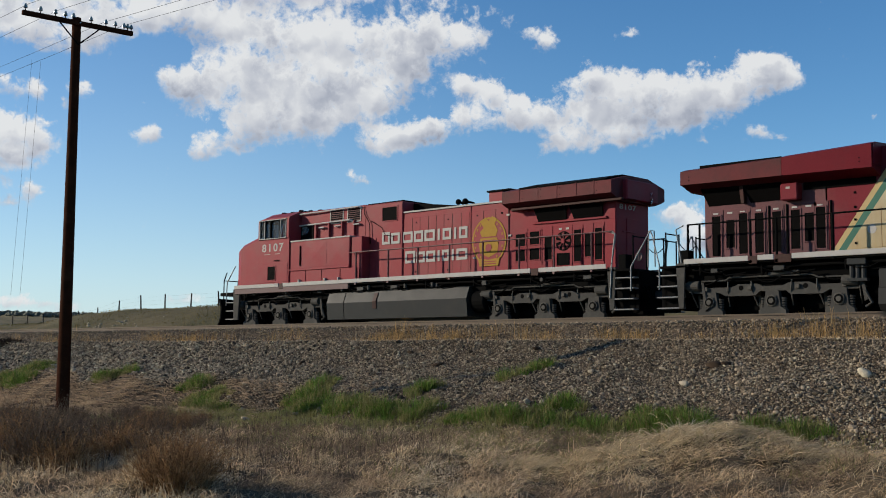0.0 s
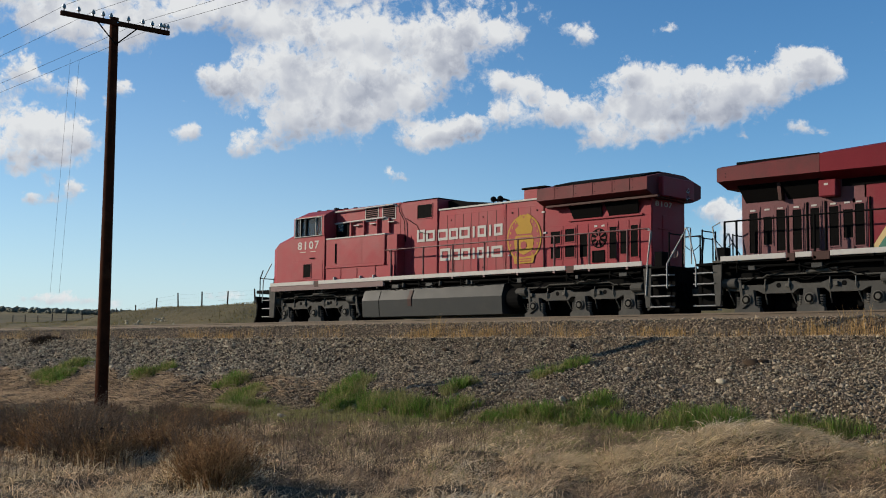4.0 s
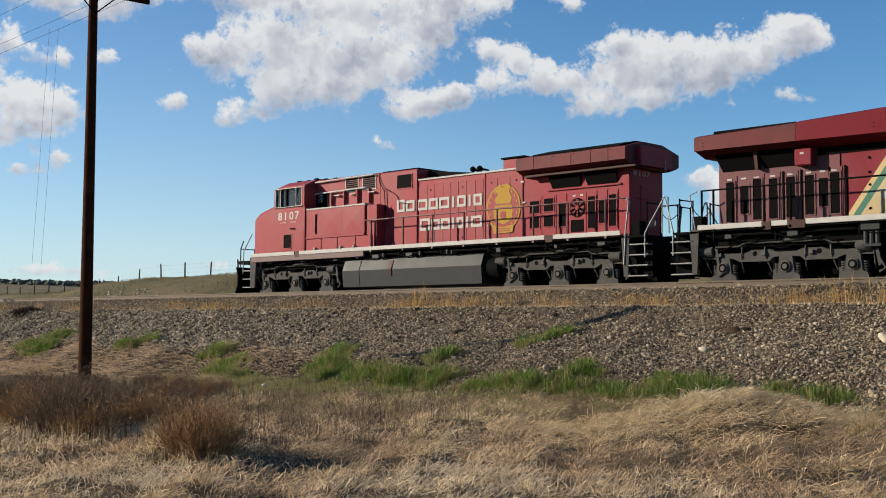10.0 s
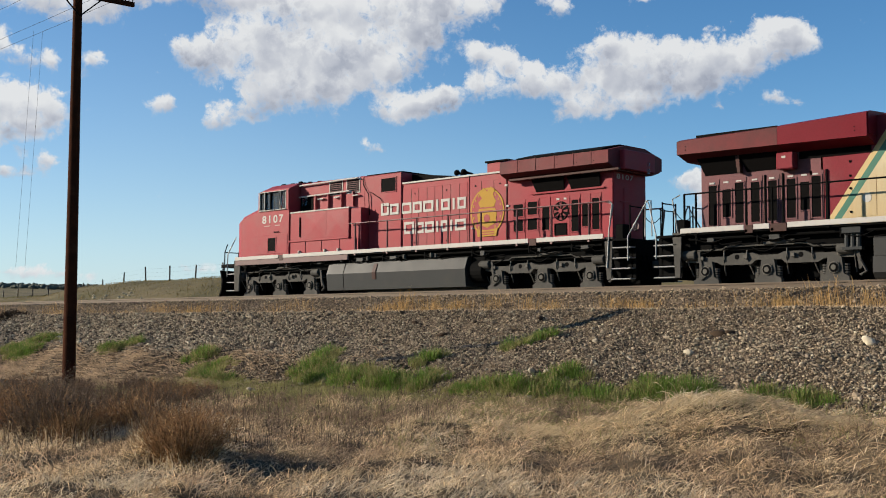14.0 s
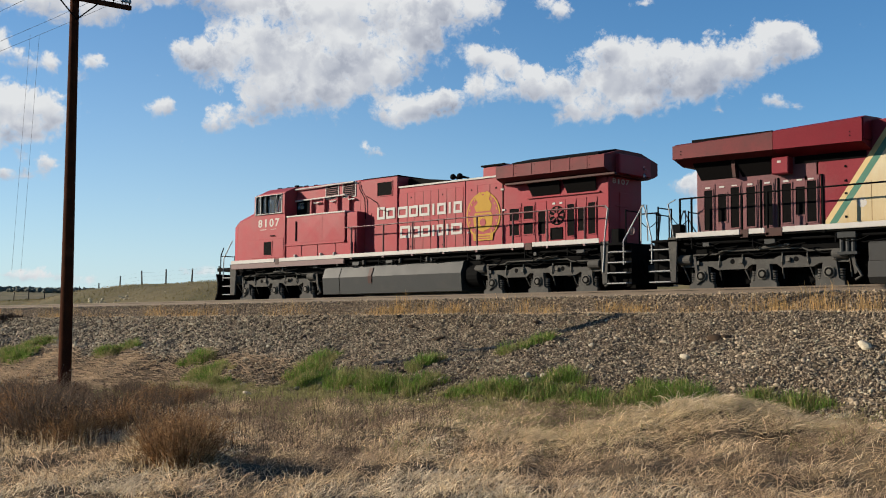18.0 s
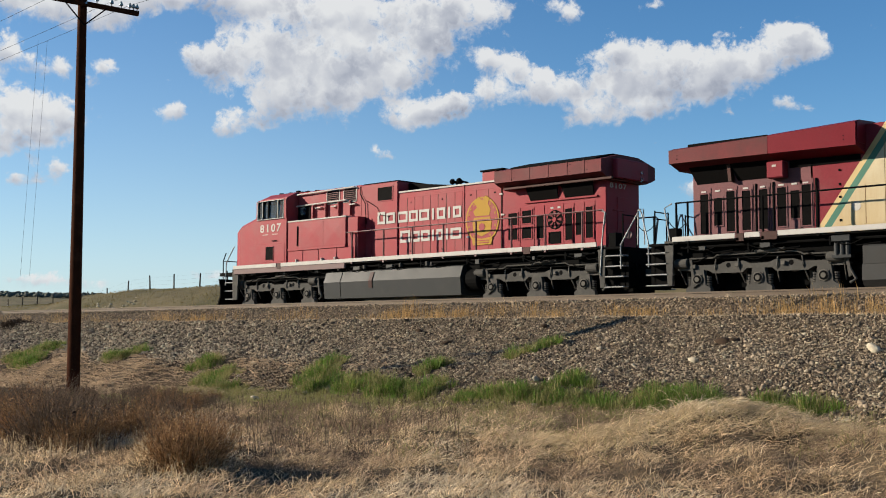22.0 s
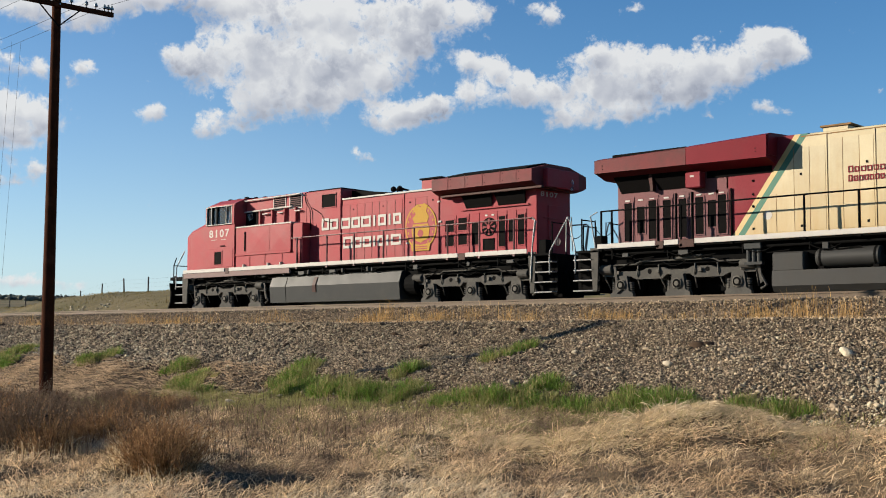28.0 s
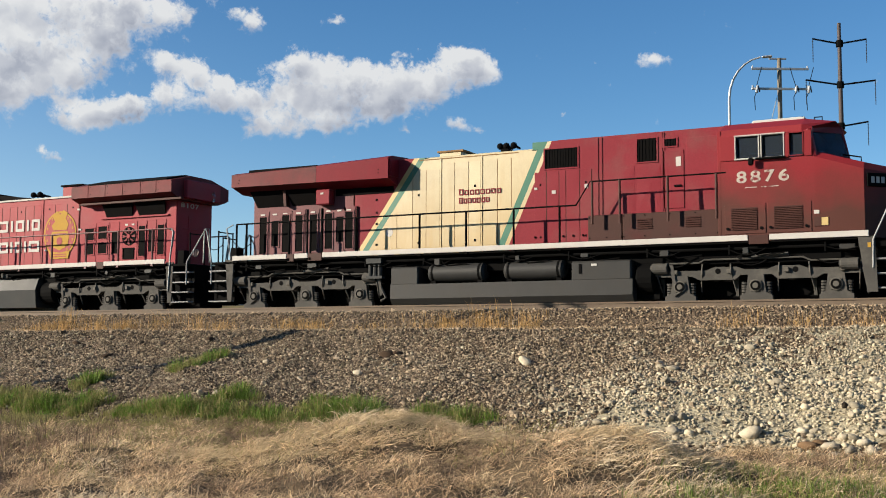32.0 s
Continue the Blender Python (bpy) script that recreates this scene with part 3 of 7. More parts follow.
def truck(parent, xc, flip):
    """Three-axle truck: side frames, pedestals, springs, brake cylinders; the wheelsets turn."""
    t = part("truck", B(xc - 2.3, xc + 2.3, -0.5, 0.5, 0.55, 0.95), BLACK, parent, "dusty three-axle truck")
    for side in (-1, 1):
        y0, y1 = side * 1.06, side * 1.22
        frame_line = [(-2.75, 0.84), (-2.6, 0.96), (-1.3, 0.96), (-1.1, 1.04), (-0.5, 1.04), (-0.3, 0.96), (0.3, 0.96), (0.5, 1.04), (1.1, 1.04), (1.3, 0.96), (2.6, 0.96), (2.75, 0.84),
                      (2.5, 0.80), (1.7, 0.80), (1.5, 0.70), (0.55, 0.70), (0.40, 0.82), (-0.40, 0.82), (-0.55, 0.70), (-1.5, 0.70), (-1.7, 0.80), (-2.5, 0.80)]
        part("side_frame", prism(bmesh.new(), [(xc + a, b) for a, b in frame_line], y0, y1), FRAME, t, "dusty grey cast side frame", bevel=0.02)
        for k in (-1, 0, 1):
            xa = xc + k * 2.006
            ped = [(-0.42, 0.16), (-0.42, 0.27), (-0.26, 0.36), (-0.20, 0.82), (0.20, 0.82), (0.26, 0.36), (0.42, 0.27), (0.42, 0.16)]
            p = part("pedestal", prism(bmesh.new(), [(xa + a, b) for a, b in ped], side * 1.10, side * 1.27), FRAME, t, "grey journal pedestal", bevel=0.015)
            part("journal_cap", rod(bmesh.new(), (xa, side * 1.26, 0.53), (xa, side * 1.32, 0.53), 0.165, 18), HUB, p, bevel=0.01)
            part("bearing_ring", rod(bmesh.new(), (xa, side * 1.31, 0.53), (xa, side * 1.335, 0.53), 0.13, 16), BLACK, p)
            part("cap_bolt", rod(bmesh.new(), (xa, side * 1.33, 0.53), (xa, side * 1.35, 0.53), 0.075, 12), HUB, p, "grey round hub cap")
            for d in (-0.31, 0.31):
                bm = bmesh.new()
                for i in range(5):
                    rod(bm, (xa + d, side * 1.15, 0.30 + i * 0.07), (xa + d, side * 1.15, 0.345 + i * 0.07), 0.085, 10)
                part("coil_spring", bm, FRAME, p)
        for d in (-1.0, 1.0):
            part("lift_hole", rod(bmesh.new(), (xc + d, y1, 0.93), (xc + d, y1 + side * 0.006, 0.93), 0.075, 12), BLACK, t)
        for d in (-2.55, 2.35):
            c = part("brake_cylinder", rod(bmesh.new(), (xc + d - 0.22, side * 1.25, 1.03), (xc + d + 0.22, side * 1.25, 1.03), 0.15, 14), FRAME, t, bevel=0.02)
            part("end_cap", rod(bmesh.new(), (xc + d - 0.26, side * 1.25, 1.03), (xc + d - 0.20, side * 1.25, 1.03), 0.11, 12), FRAME, c)
            part("brake_lever", prism(bmesh.new(), [(xc + d + 0.26, 1.12), (xc + d + 0.36, 1.12), (xc + d + 0.46, 0.5), (xc + d + 0.38, 0.45)], side * 1.25, side * 1.31), FRAME, t, bevel=0.01)
            part("brake_hanger", pipe(bmesh.new(), [(xc + d + 0.40, side * 1.29, 0.72), (xc + d + 0.58, side * 1.29, 0.40), (xc + d + 0.40, side * 1.29, 0.30)], 0.045, 6), FRAME, t)
        part("brake_pipe", pipe(bmesh.new(), [(xc - 2.3, side * 1.24, 1.16), (xc - 1.5, side * 1.24, 1.16), (xc - 1.35, side * 1.24, 1.24), (xc + 1.2, side * 1.24, 1.24), (xc + 1.4, side * 1.24, 1.15), (xc + 2.2, side * 1.24, 1.15)], 0.026, 6), FRAME, t)
        part("damper", rod(bmesh.new(), (xc - 0.1, side * 1.27, 1.28), (xc + 0.85, side * 1.27, 1.33), 0.055, 8), FRAME, t, bevel=0.01)
        part("bolster_pad", B(xc - 0.5, xc + 0.1, side * 0.9, side * 1.18, 1.18, 1.34), BLACK, t, bevel=0.02)
        for k in range(4):
            part("fin", prism(bmesh.new(), [(xc - 0.42 + k * 0.12, 1.2), (xc - 0.36 + k * 0.12, 1.2), (xc - 0.28 + k * 0.12, 1.42), (xc - 0.33 + k * 0.12, 1.42)], side * 1.14, side * 1.2), BLACK, t)
        # Pale pipes, bolts and blocks: glints on the truck painted into their colour.
        for k in (-1, 0, 1):
            xa = xc + k * 2.006
            for d in (-0.66, 0.60):
                part("sand_pipe", pipe(bmesh.new(), [(xa + d, side * 1.24, 1.12), (xa + d * 0.97, side * 1.26, 0.86), (xa + d * 0.86, side * 1.0, 0.40)], 0.022, 6), HUB, t, "sanding pipe in pale highlight tone")
            part("brake_shoe", prism(bmesh.new(), [(xa - 0.62, 0.28), (xa - 0.54, 0.28), (xa - 0.56, 0.78), (xa - 0.66, 0.78)], side * 0.72, side * 0.84), FRAME, t, bevel=0.01)
            pts = [(xa - 0.5 + 0.1 * i, side * 1.27, 1.20 - 0.14 * math.sin(math.pi * i / 8)) for i in range(9)]
            part("motor_cable", pipe(bmesh.new(), pts, 0.02, 5), BLACK, t, "sagging black motor cable")
            for d in (-0.13, 0.13):
                for z in (0.40, 0.66):
                    part("bolt", rod(bmesh.new(), (xa + d, side * 1.27, z), (xa + d, side * 1.29, z), 0.02, 6), HUB, t)
        for d in (-2.2, -0.75, 0.72, 2.1):
            part("valve_block", B(xc + d, xc + d + 0.13, min(side * 1.22, side * 1.30), max(side * 1.22, side * 1.30), 0.86, 0.98), HUB, t, bevel=0.015)
    wheels = []
    for k in (-1, 0, 1):
        part("traction_motor", B(xc + k * 2.006 - 0.5, xc + k * 2.006 + 1.5, -0.6, 0.6, 0.20, 0.98), BLACK, t, "black traction motor", bevel=0.06)
    part("bolster", B(xc - 1.6, xc + 1.6, -0.95, 0.95, 0.95, 1.3), BLACK, t, bevel=0.03)
    for k in (-1, 0, 1):
        bm = rod(bmesh.new(), (0, -1.1, 0), (0, 1.1, 0), 0.09, 12)
        for side in (-1, 1):
            rod(bm, (0, side * 0.69, 0), (0, side * 0.82, 0), 0.533, 36)
            rod(bm, (0, side * 0.66, 0), (0, side * 0.69, 0), 0.56, 36)
            rod(bm, (0, side * 0.82, 0), (0, side * 0.90, 0), 0.17, 16)
        w = part("wheelset", bm, BLACK, parent, "dusty steel wheelset")
        w.matrix_basis = pose(xc + k * 2.006, 0, 0.533)
        wheels.append((w, xc + k * 2.006))
    return wheels


def end_steps(parent, x0, x1, towards):
    """Stair well with open steps at an engine's end; towards: +1 or -1, the way to the coupler."""
    for side in (-1, 1):
        y = side * 1.5
        xa = x0 if towards > 0 else x1
        part("stair_side", prism(bmesh.new(), [(xa - 0.16, 1.72), (xa + 0.16, 1.72), (xa + 0.10, 0.36), (xa - 0.06, 0.36)], y, y - side * 0.05), FRAME, parent, bevel=0.01)
        for i in range(4):
            z = 0.38 + i * 0.33
            part("step", B(x0, x1, y - side * 0.28 if side > 0 else y, y if side > 0 else y + 0.28, z - 0.02, z + 0.02), STEP, parent, "worn steel step", bevel=0.008)
        part("stair_back", B(x0, x1, side * 1.18, side * 1.2, 0.36, 1.62), BLACK, parent)
        xb = x1 if towards > 0 else x0
        part("grab_rail", pipe(bmesh.new(), [(xa - towards * 0.02, y - side * 0.03, 0.9), (xa - towards * 0.02, y - side * 0.03, 1.75), (xa + towards * 0.16, y - side * 0.03, 2.75), (xa - towards * 0.1, y - side * 0.03, 2.86)], 0.022), GRAB, parent, "grey grab rail")
        part("grab_rail", pipe(bmesh.new(), [(xb - towards * 0.1, y, 0.95), (xb - towards * 0.1, y, 1.7), (xb + towards * 0.35, y * 0.8, 2.7), (xb + towards * 0.42, y * 0.8, 2.82), (xb + towards * 0.52, y * 0.75, 2.82), (xb + towards * 0.55, y * 0.75, 1.7)], 0.022), GRAB, parent, "grey grab rail")


def end_gear(parent, xc, towards):
    """Platform, pilot plate, coupler, end rails and hoses at the engine's end that faces the coupling at x = 0."""
    part("end_platform", B(min(xc, xc + towards * 0.9), max(xc, xc + towards * 0.9), -1.5, 1.5, 1.58, 1.66), BLACK, parent, bevel=0.01)
    part("pilot_plate", B(xc + towards * 0.86 - 0.03, xc + towards * 0.86 + 0.03, -1.2, 1.2, 0.35, 1.58), BLACK, parent, bevel=0.01)
    c = part("coupler", B(min(xc + towards * 0.8, xc + towards * 1.3), max(xc + towards * 0.8, xc + towards * 1.3), -0.12, 0.12, 0.75, 1.0), FRAME, parent, "rusty knuckle coupler", bevel=0.03)
    part("knuckle", B(xc + towards * 1.25 - 0.12, xc + towards * 1.25 + 0.12, -0.2, 0.16, 0.68, 1.06), FRAME, c, bevel=0.05)
    for y in (-1.25, -0.5, 0.5, 1.25):
        part("end_post", rod(bmesh.new(), (xc + towards * 0.82, y, 1.6), (xc + towards * 0.82, y, 2.72), 0.024, 8), BLACK, parent)
    part("end_rail", rod(bmesh.new(), (xc + towards * 0.82, -1.25, 2.68), (xc + towards * 0.82, -0.5, 2.68), 0.02, 6), BLACK, parent)
    part("end_rail", rod(bmesh.new(), (xc + towards * 0.82, 0.5, 2.68), (xc + towards * 0.82, 1.25, 2.68), 0.02, 6), BLACK, parent)
    for y in (-0.7, -0.45, 0.45, 0.7):
        part("air_hose", pipe(bmesh.new(), [(xc + towards * 0.9, y, 1.15), (xc + towards * 1.02, y, 0.8), (xc + towards * 1.16, y, 0.58)], 0.03), BLACK, parent, "black rubber air hose")
    pts = [(xc + towards * 0.82, -0.5 + 0.1 * i, 2.45 - 0.22 * math.sin(math.pi * i / 10)) for i in range(11)]
    part("safety_chain", pipe(bmesh.new(), pts, 0.014, 5), BLACK, parent, "sagging safety chain")
    pts = [(xc + towards * (0.9 + 0.05 * i), 0.3, 1.45 - 0.5 * math.sin(math.pi * i / 20)) for i in range(11)]
    part("jumper_cable", pipe(bmesh.new(), pts, 0.035, 6), BLACK, parent, "black jumper cable")
    part("control_box", B(xc + towards * 0.3 - 0.15, xc + towards * 0.3 + 0.15, -1.1, -0.75, 1.66, 2.15), BLACK, parent, bevel=0.02)


def plow(parent, x, towards):
    """Snow plow under the nose end."""
    bm = bmesh.new()
    rings = []
    for y in (-1.5, -0.8, 0.0, 0.8, 1.5):
        lead = 0.35 * (1 - abs(y) / 1.5)
        ring = [(x + towards * (lead + dx), y, z) for dx, z in ((0.02, 1.3), (-0.10, 0.9), (-0.08, 0.5), (0.12, 0.12), (0.05, 0.10), (-0.16, 0.5), (-0.18, 0.9), (-0.05, 1.3))]
        rings.append([bm.verts.new(v) for v in ring])
    for a, b in zip(rings, rings[1:]):
        for i in range(8):
            j = (i + 1) % 8
            bm.faces.new((a[i], a[j], b[j], b[i]))
    bm.faces.new(rings[0])
    bm.faces.new(rings[-1][::-1])
    part("snow_plow", bm, BLACK, parent, "black snow plow")
    part("front_platform", B(min(x, x - towards * 0.9), max(x, x - towards * 0.9), -1.45, 1.45, 1.42, 1.56), BLACK, parent, bevel=0.01)
    for y in (-1.3, -0.55, 0.55, 1.3):
        part("front_post", pipe(bmesh.new(), [(x - towards * 0.05, y, 1.3), (x - towards * 0.05, y, 2.1), (x - towards * 0.25, y, 2.45)], 0.024), BLACK, parent)
    part("front_rail", rod(bmesh.new(), (x - towards * 0.05, -1.3, 2.1), (x - towards * 0.05, 1.3, 2.1), 0.02, 6), BLACK, parent)


def underframe(parent, x0, x1):
    part("underframe", B(x0, x1, -1.15, 1.15, 1.12, 1.66), BLACK, parent, "black steel underframe", bevel=0.02)
    part("centre_sill", B(x0 + 0.8, x1 - 0.8, -0.45, 0.45, 0.60, 1.14), BLACK, parent)
    for side in (-1, 1):
        part("cable_duct", rod(bmesh.new(), (x0 + 0.6, side * 1.35, 1.5), (x1 - 0.6, side * 1.35, 1.5), 0.045, 8), BLACK, parent)
    rng = random.Random(x0 * 10 // 1)
    for k in range(9):
        xx = x0 + 1.2 + (x1 - x0 - 2.4) * k / 8 + rng.uniform(-0.3, 0.3)
        w, h = rng.uniform(0.12, 0.4), rng.uniform(0.08, 0.2)
        part("junction_box", B(xx, xx + w, -1.42, -1.2, 1.52 - h, 1.52), DARK_TANK, parent, bevel=0.015)
        pts = [(xx - 0.35 + 0.12 * i, -1.44, 1.48 - (0.10 + 0.02 * (k % 4)) * math.sin(math.pi * i / 8)) for i in range(9)]
        part("air_hose", pipe(bmesh.new(), pts, 0.018, 5), BLACK, parent, "sagging rubber air hose")
        part("hanger", B(xx - 0.36, xx - 0.32, -1.46, -1.42, 1.34, 1.60), BLACK, parent)
        part("drain_pipe", pipe(bmesh.new(), [(xx + w, -1.36, 1.45), (xx + w + 0.25, -1.38, 1.30), (xx + w + 0.9, -1.38, 1.36)], 0.02), BLACK, parent)


def sill(parent, x0, x1, z0=1.68, z1=1.83, gaps=()):
    for side in (-1, 1):
        part("walkway", B(x0, x1, min(side * 0.9, side * 1.52), max(side * 0.9, side * 1.52), 1.62, 1.68), BLACK, parent, bevel=0.01)
        for a, b in gaps:
            part("gap_plate", B(a + 0.02, b - 0.02, side * 1.535 - 0.02, side * 1.535 + 0.02, z0 - 0.10, z1 - 0.01), SOOT_RED, parent, "sooty bracket plate", bevel=0.01)
        xs = [x0] + [v for g in gaps for v in g] + [x1]
        for a, b in zip(xs[::2], xs[1::2]):
            part("sill_stripe", B(a, b, side * 1.55 - 0.02, side * 1.55 + 0.02, z0, z1), WHITE, parent, "dirty white sill stripe", bevel=0.006)


def cab(parent, x_back, x_face, x_nose, mat, wins, roof_mat, soot=None, z_top=4.55, peak=4.84, nose_hi=3.86, nose_lo=3.42, wrap=0.22, side_end=None):
    """Safety cab: solid lower body with the nose, pillars round open windows, a roof cap; x_face: foot of the windscreen."""
    way = 1 if x_nose > x_back else -1
    zs = wins["z0"]

    def ring(w, zt, cut):
        return [(-w, 1.66), (-w, zt - cut), (-w + cut * 0.9, zt), (w - cut * 0.9, zt), (w, zt - cut), (w, 1.66)]
    st = [(x_back, ring(1.53, zs, 0.01)), (x_face - way * 0.02, ring(1.53, zs, 0.01)), (x_face, ring(1.53, nose_hi, 0.16)),
          (x_face + (x_nose - x_face) * 0.7, ring(1.5, nose_lo + 0.14, 0.16)), (x_nose - way * 0.05, ring(1.28, nose_lo + 0.02, 0.14)), (x_nose, ring(1.2, nose_lo - 0.06, 0.12))]
    if side_end:
        st[3:] = [(side_end, ring(1.5, nose_lo + 0.12, 0.18)), (x_nose - way * 0.04, ring(0.92, nose_lo, 0.16)), (x_nose, ring(0.86, nose_lo - 0.06, 0.14))]
    body = part("cab_body", loft(bmesh.new(), st if way > 0 else st[::-1]), mat, parent, bevel=0.02)
    # roof cap
    xr0, xr1 = x_back, x_face - way * 0.06
    cap = [(-1.53, zs + wins["h"]), (-1.50, z_top + 0.02), (-0.95, peak - 0.02), (0.95, peak - 0.02), (1.50, z_top + 0.02), (1.53, zs + wins["h"])]
    capf = [(-1.48, zs + wins["h"]), (-1.42, z_top - 0.04), (-0.90, peak - 0.14), (0.90, peak - 0.14), (1.42, z_top - 0.04), (1.48, zs + wins["h"])]
    sts = [(xr0, cap), (xr1 - way * 0.25, cap), (xr1, capf)]
    bm = loft(bmesh.new(), sts if way > 0 else sts[::-1])
    for v in bm.verts:
        if abs(v.co.x - xr1) < 1e-4 and abs(v.co.y) < 1.0:
            v.co.x += way * wrap
    part("cab_roof", bm, roof_mat, parent, bevel=0.02)
    # back wall and pillars
    part("cab_back_wall", B(min(x_back, x_back + way * 0.08), max(x_back, x_back + way * 0.08), -1.5, 1.5, zs - 0.02, zs + wins["h"] + 0.02), mat, parent)
    edges = [x_back] + [v for w in wins["x"] for v in w] + [x_face - way * 0.06]
    for side in (-1, 1):
        for a, b in zip(edges[::2], edges[1::2]):
            if abs(a - b) > 0.05:
                part("pillar", B(min(a, b), max(a, b), side * 1.53 - 0.03, side * 1.53 + 0.03, zs - 0.01, zs + wins["h"] + 0.01), mat, parent, bevel=0.008)
        for k, (a, b) in enumerate(wins["x"]):
            a, b = min(a, b), max(a, b)
            z0, z1 = zs + 0.01, zs + wins["h"] - 0.01
            w = part("side_window", B(a, b, side * 1.50 - 0.006, side * 1.50 + 0.006, z0, z1), wins["glass"], parent, "cab side window")
            bm, q = bmesh.new(), 0.024
            fm = (mat, WHITE, BLACK)[wins["pale"][k]]
            for u in ((a, a + q, z0, z1), (b - q, b, z0, z1), (a, b, z0, z0 + q), (a, b, z1 - q, z1)):
                box(bm, u[0], u[1], side * 1.545 - 0.03, side * 1.545 + 0.03, u[2], u[3])
            part("window_frame", bm, fm, w, ("", "pale window frame", "black window frame")[wins["pale"][k]])
        a, b = min(min(q) for q in wins["x"]), max(max(q) for q in wins["x"][:len(wins["x"]) - (not wins["pale"][-1])])
        for z in (zs - 0.005, zs + wins["h"] - 0.025):
            part("window_rail", B(a - 0.02, b + 0.02, side * 1.56 - 0.03, side * 1.56 + 0.03, z, z + 0.03), WHITE, parent, "pale rail round the cab windows", bevel=0.006)
    # windscreen: two raked panes between posts
    for side in (-1, 1):
        bm = bmesh.new()
        q = [(x_face + way * (wrap + 0.14), side * 0.10, nose_hi - 0.06), (x_face - way * 0.02, side * 1.36, nose_hi - 0.06), (x_face - way * 0.12, side * 1.34, z_top - 0.16), (x_face + way * (wrap - 0.06), side * 0.10, peak - 0.34)]
        vs = [bm.verts.new(v) for v in q] + [bm.verts.new((x - way * 0.012, y, z)) for x, y, z in q]
        for f in ((0, 1, 2, 3), (7, 6, 5, 4), (0, 4, 5, 1), (1, 5, 6, 2), (2, 6, 7, 3), (3, 7, 4, 0)):
            bm.faces.new([vs[i] for i in f])
        w = part("windscreen", bm, DUSKY, parent, "raked windscreen pane")
        bm = bmesh.new()
        q = [q[3], q[2], (x_face - way * 0.17, side * 1.42, z_top - 0.02), (x_face + way * (wrap - 0.12), 0.0, peak - 0.13)]
        vs = [bm.verts.new(v) for v in q] + [bm.verts.new((x + way * 0.03, y, z)) for x, y, z in q]
        for f in ((0, 1, 2, 3), (7, 6, 5, 4), (0, 4, 5, 1), (1, 5, 6, 2), (2, 6, 7, 3), (3, 7, 4, 0)):
            bm.faces.new([vs[i] for i in f])
        part("brow", bm, mat, parent, "painted brow over the windscreen")
        part("wiper", rod(bmesh.new(), (x_face + way * 0.01, side * 0.6, nose_hi + 0.02), (x_face - way * 0.1, side * 0.75, nose_hi + 0.42), 0.012, 6), BLACK, w)
        part("corner_post", pipe(bmesh.new(), [(x_face - way * 0.02, side * 1.44, zs - 0.02), (x_face - way * 0.16, side * 1.42, zs + wins["h"] + 0.05)], 0.09, 8), mat, parent)
    part("centre_post", pipe(bmesh.new(), [(x_face + way * (wrap + 0.1), 0, nose_hi - 0.1), (x_face + way * (wrap - 0.1), 0, peak - 0.16)], 0.06, 8), mat, parent)
    # seats and desk inside
    for side in (-1, 1):
        xx = (x_back + x_face) / 2
        s = part("crew_seat", B(xx - 0.25, xx + 0.25, side * 0.9 - 0.25, side * 0.9 + 0.25, zs - 0.02, zs + 0.10), BLACK, parent, "black crew seat", bevel=0.04)
        part("seat_back", B(xx - way * 0.25 - 0.06, xx - way * 0.25 + 0.06, side * 0.9 - 0.22, side * 0.9 + 0.22, zs, zs + 0.5), BLACK, s, bevel=0.04)
    return body


# engine in faded red, nose away from the coupling on the -x side
engine_red = tagged(empty("locomotive", pose(TRAVEL[0][1], TRACK_Y, RAIL_Z)), "faded red diesel freight locomotive coupled ahead of another", "locomotive", "coupled engines")


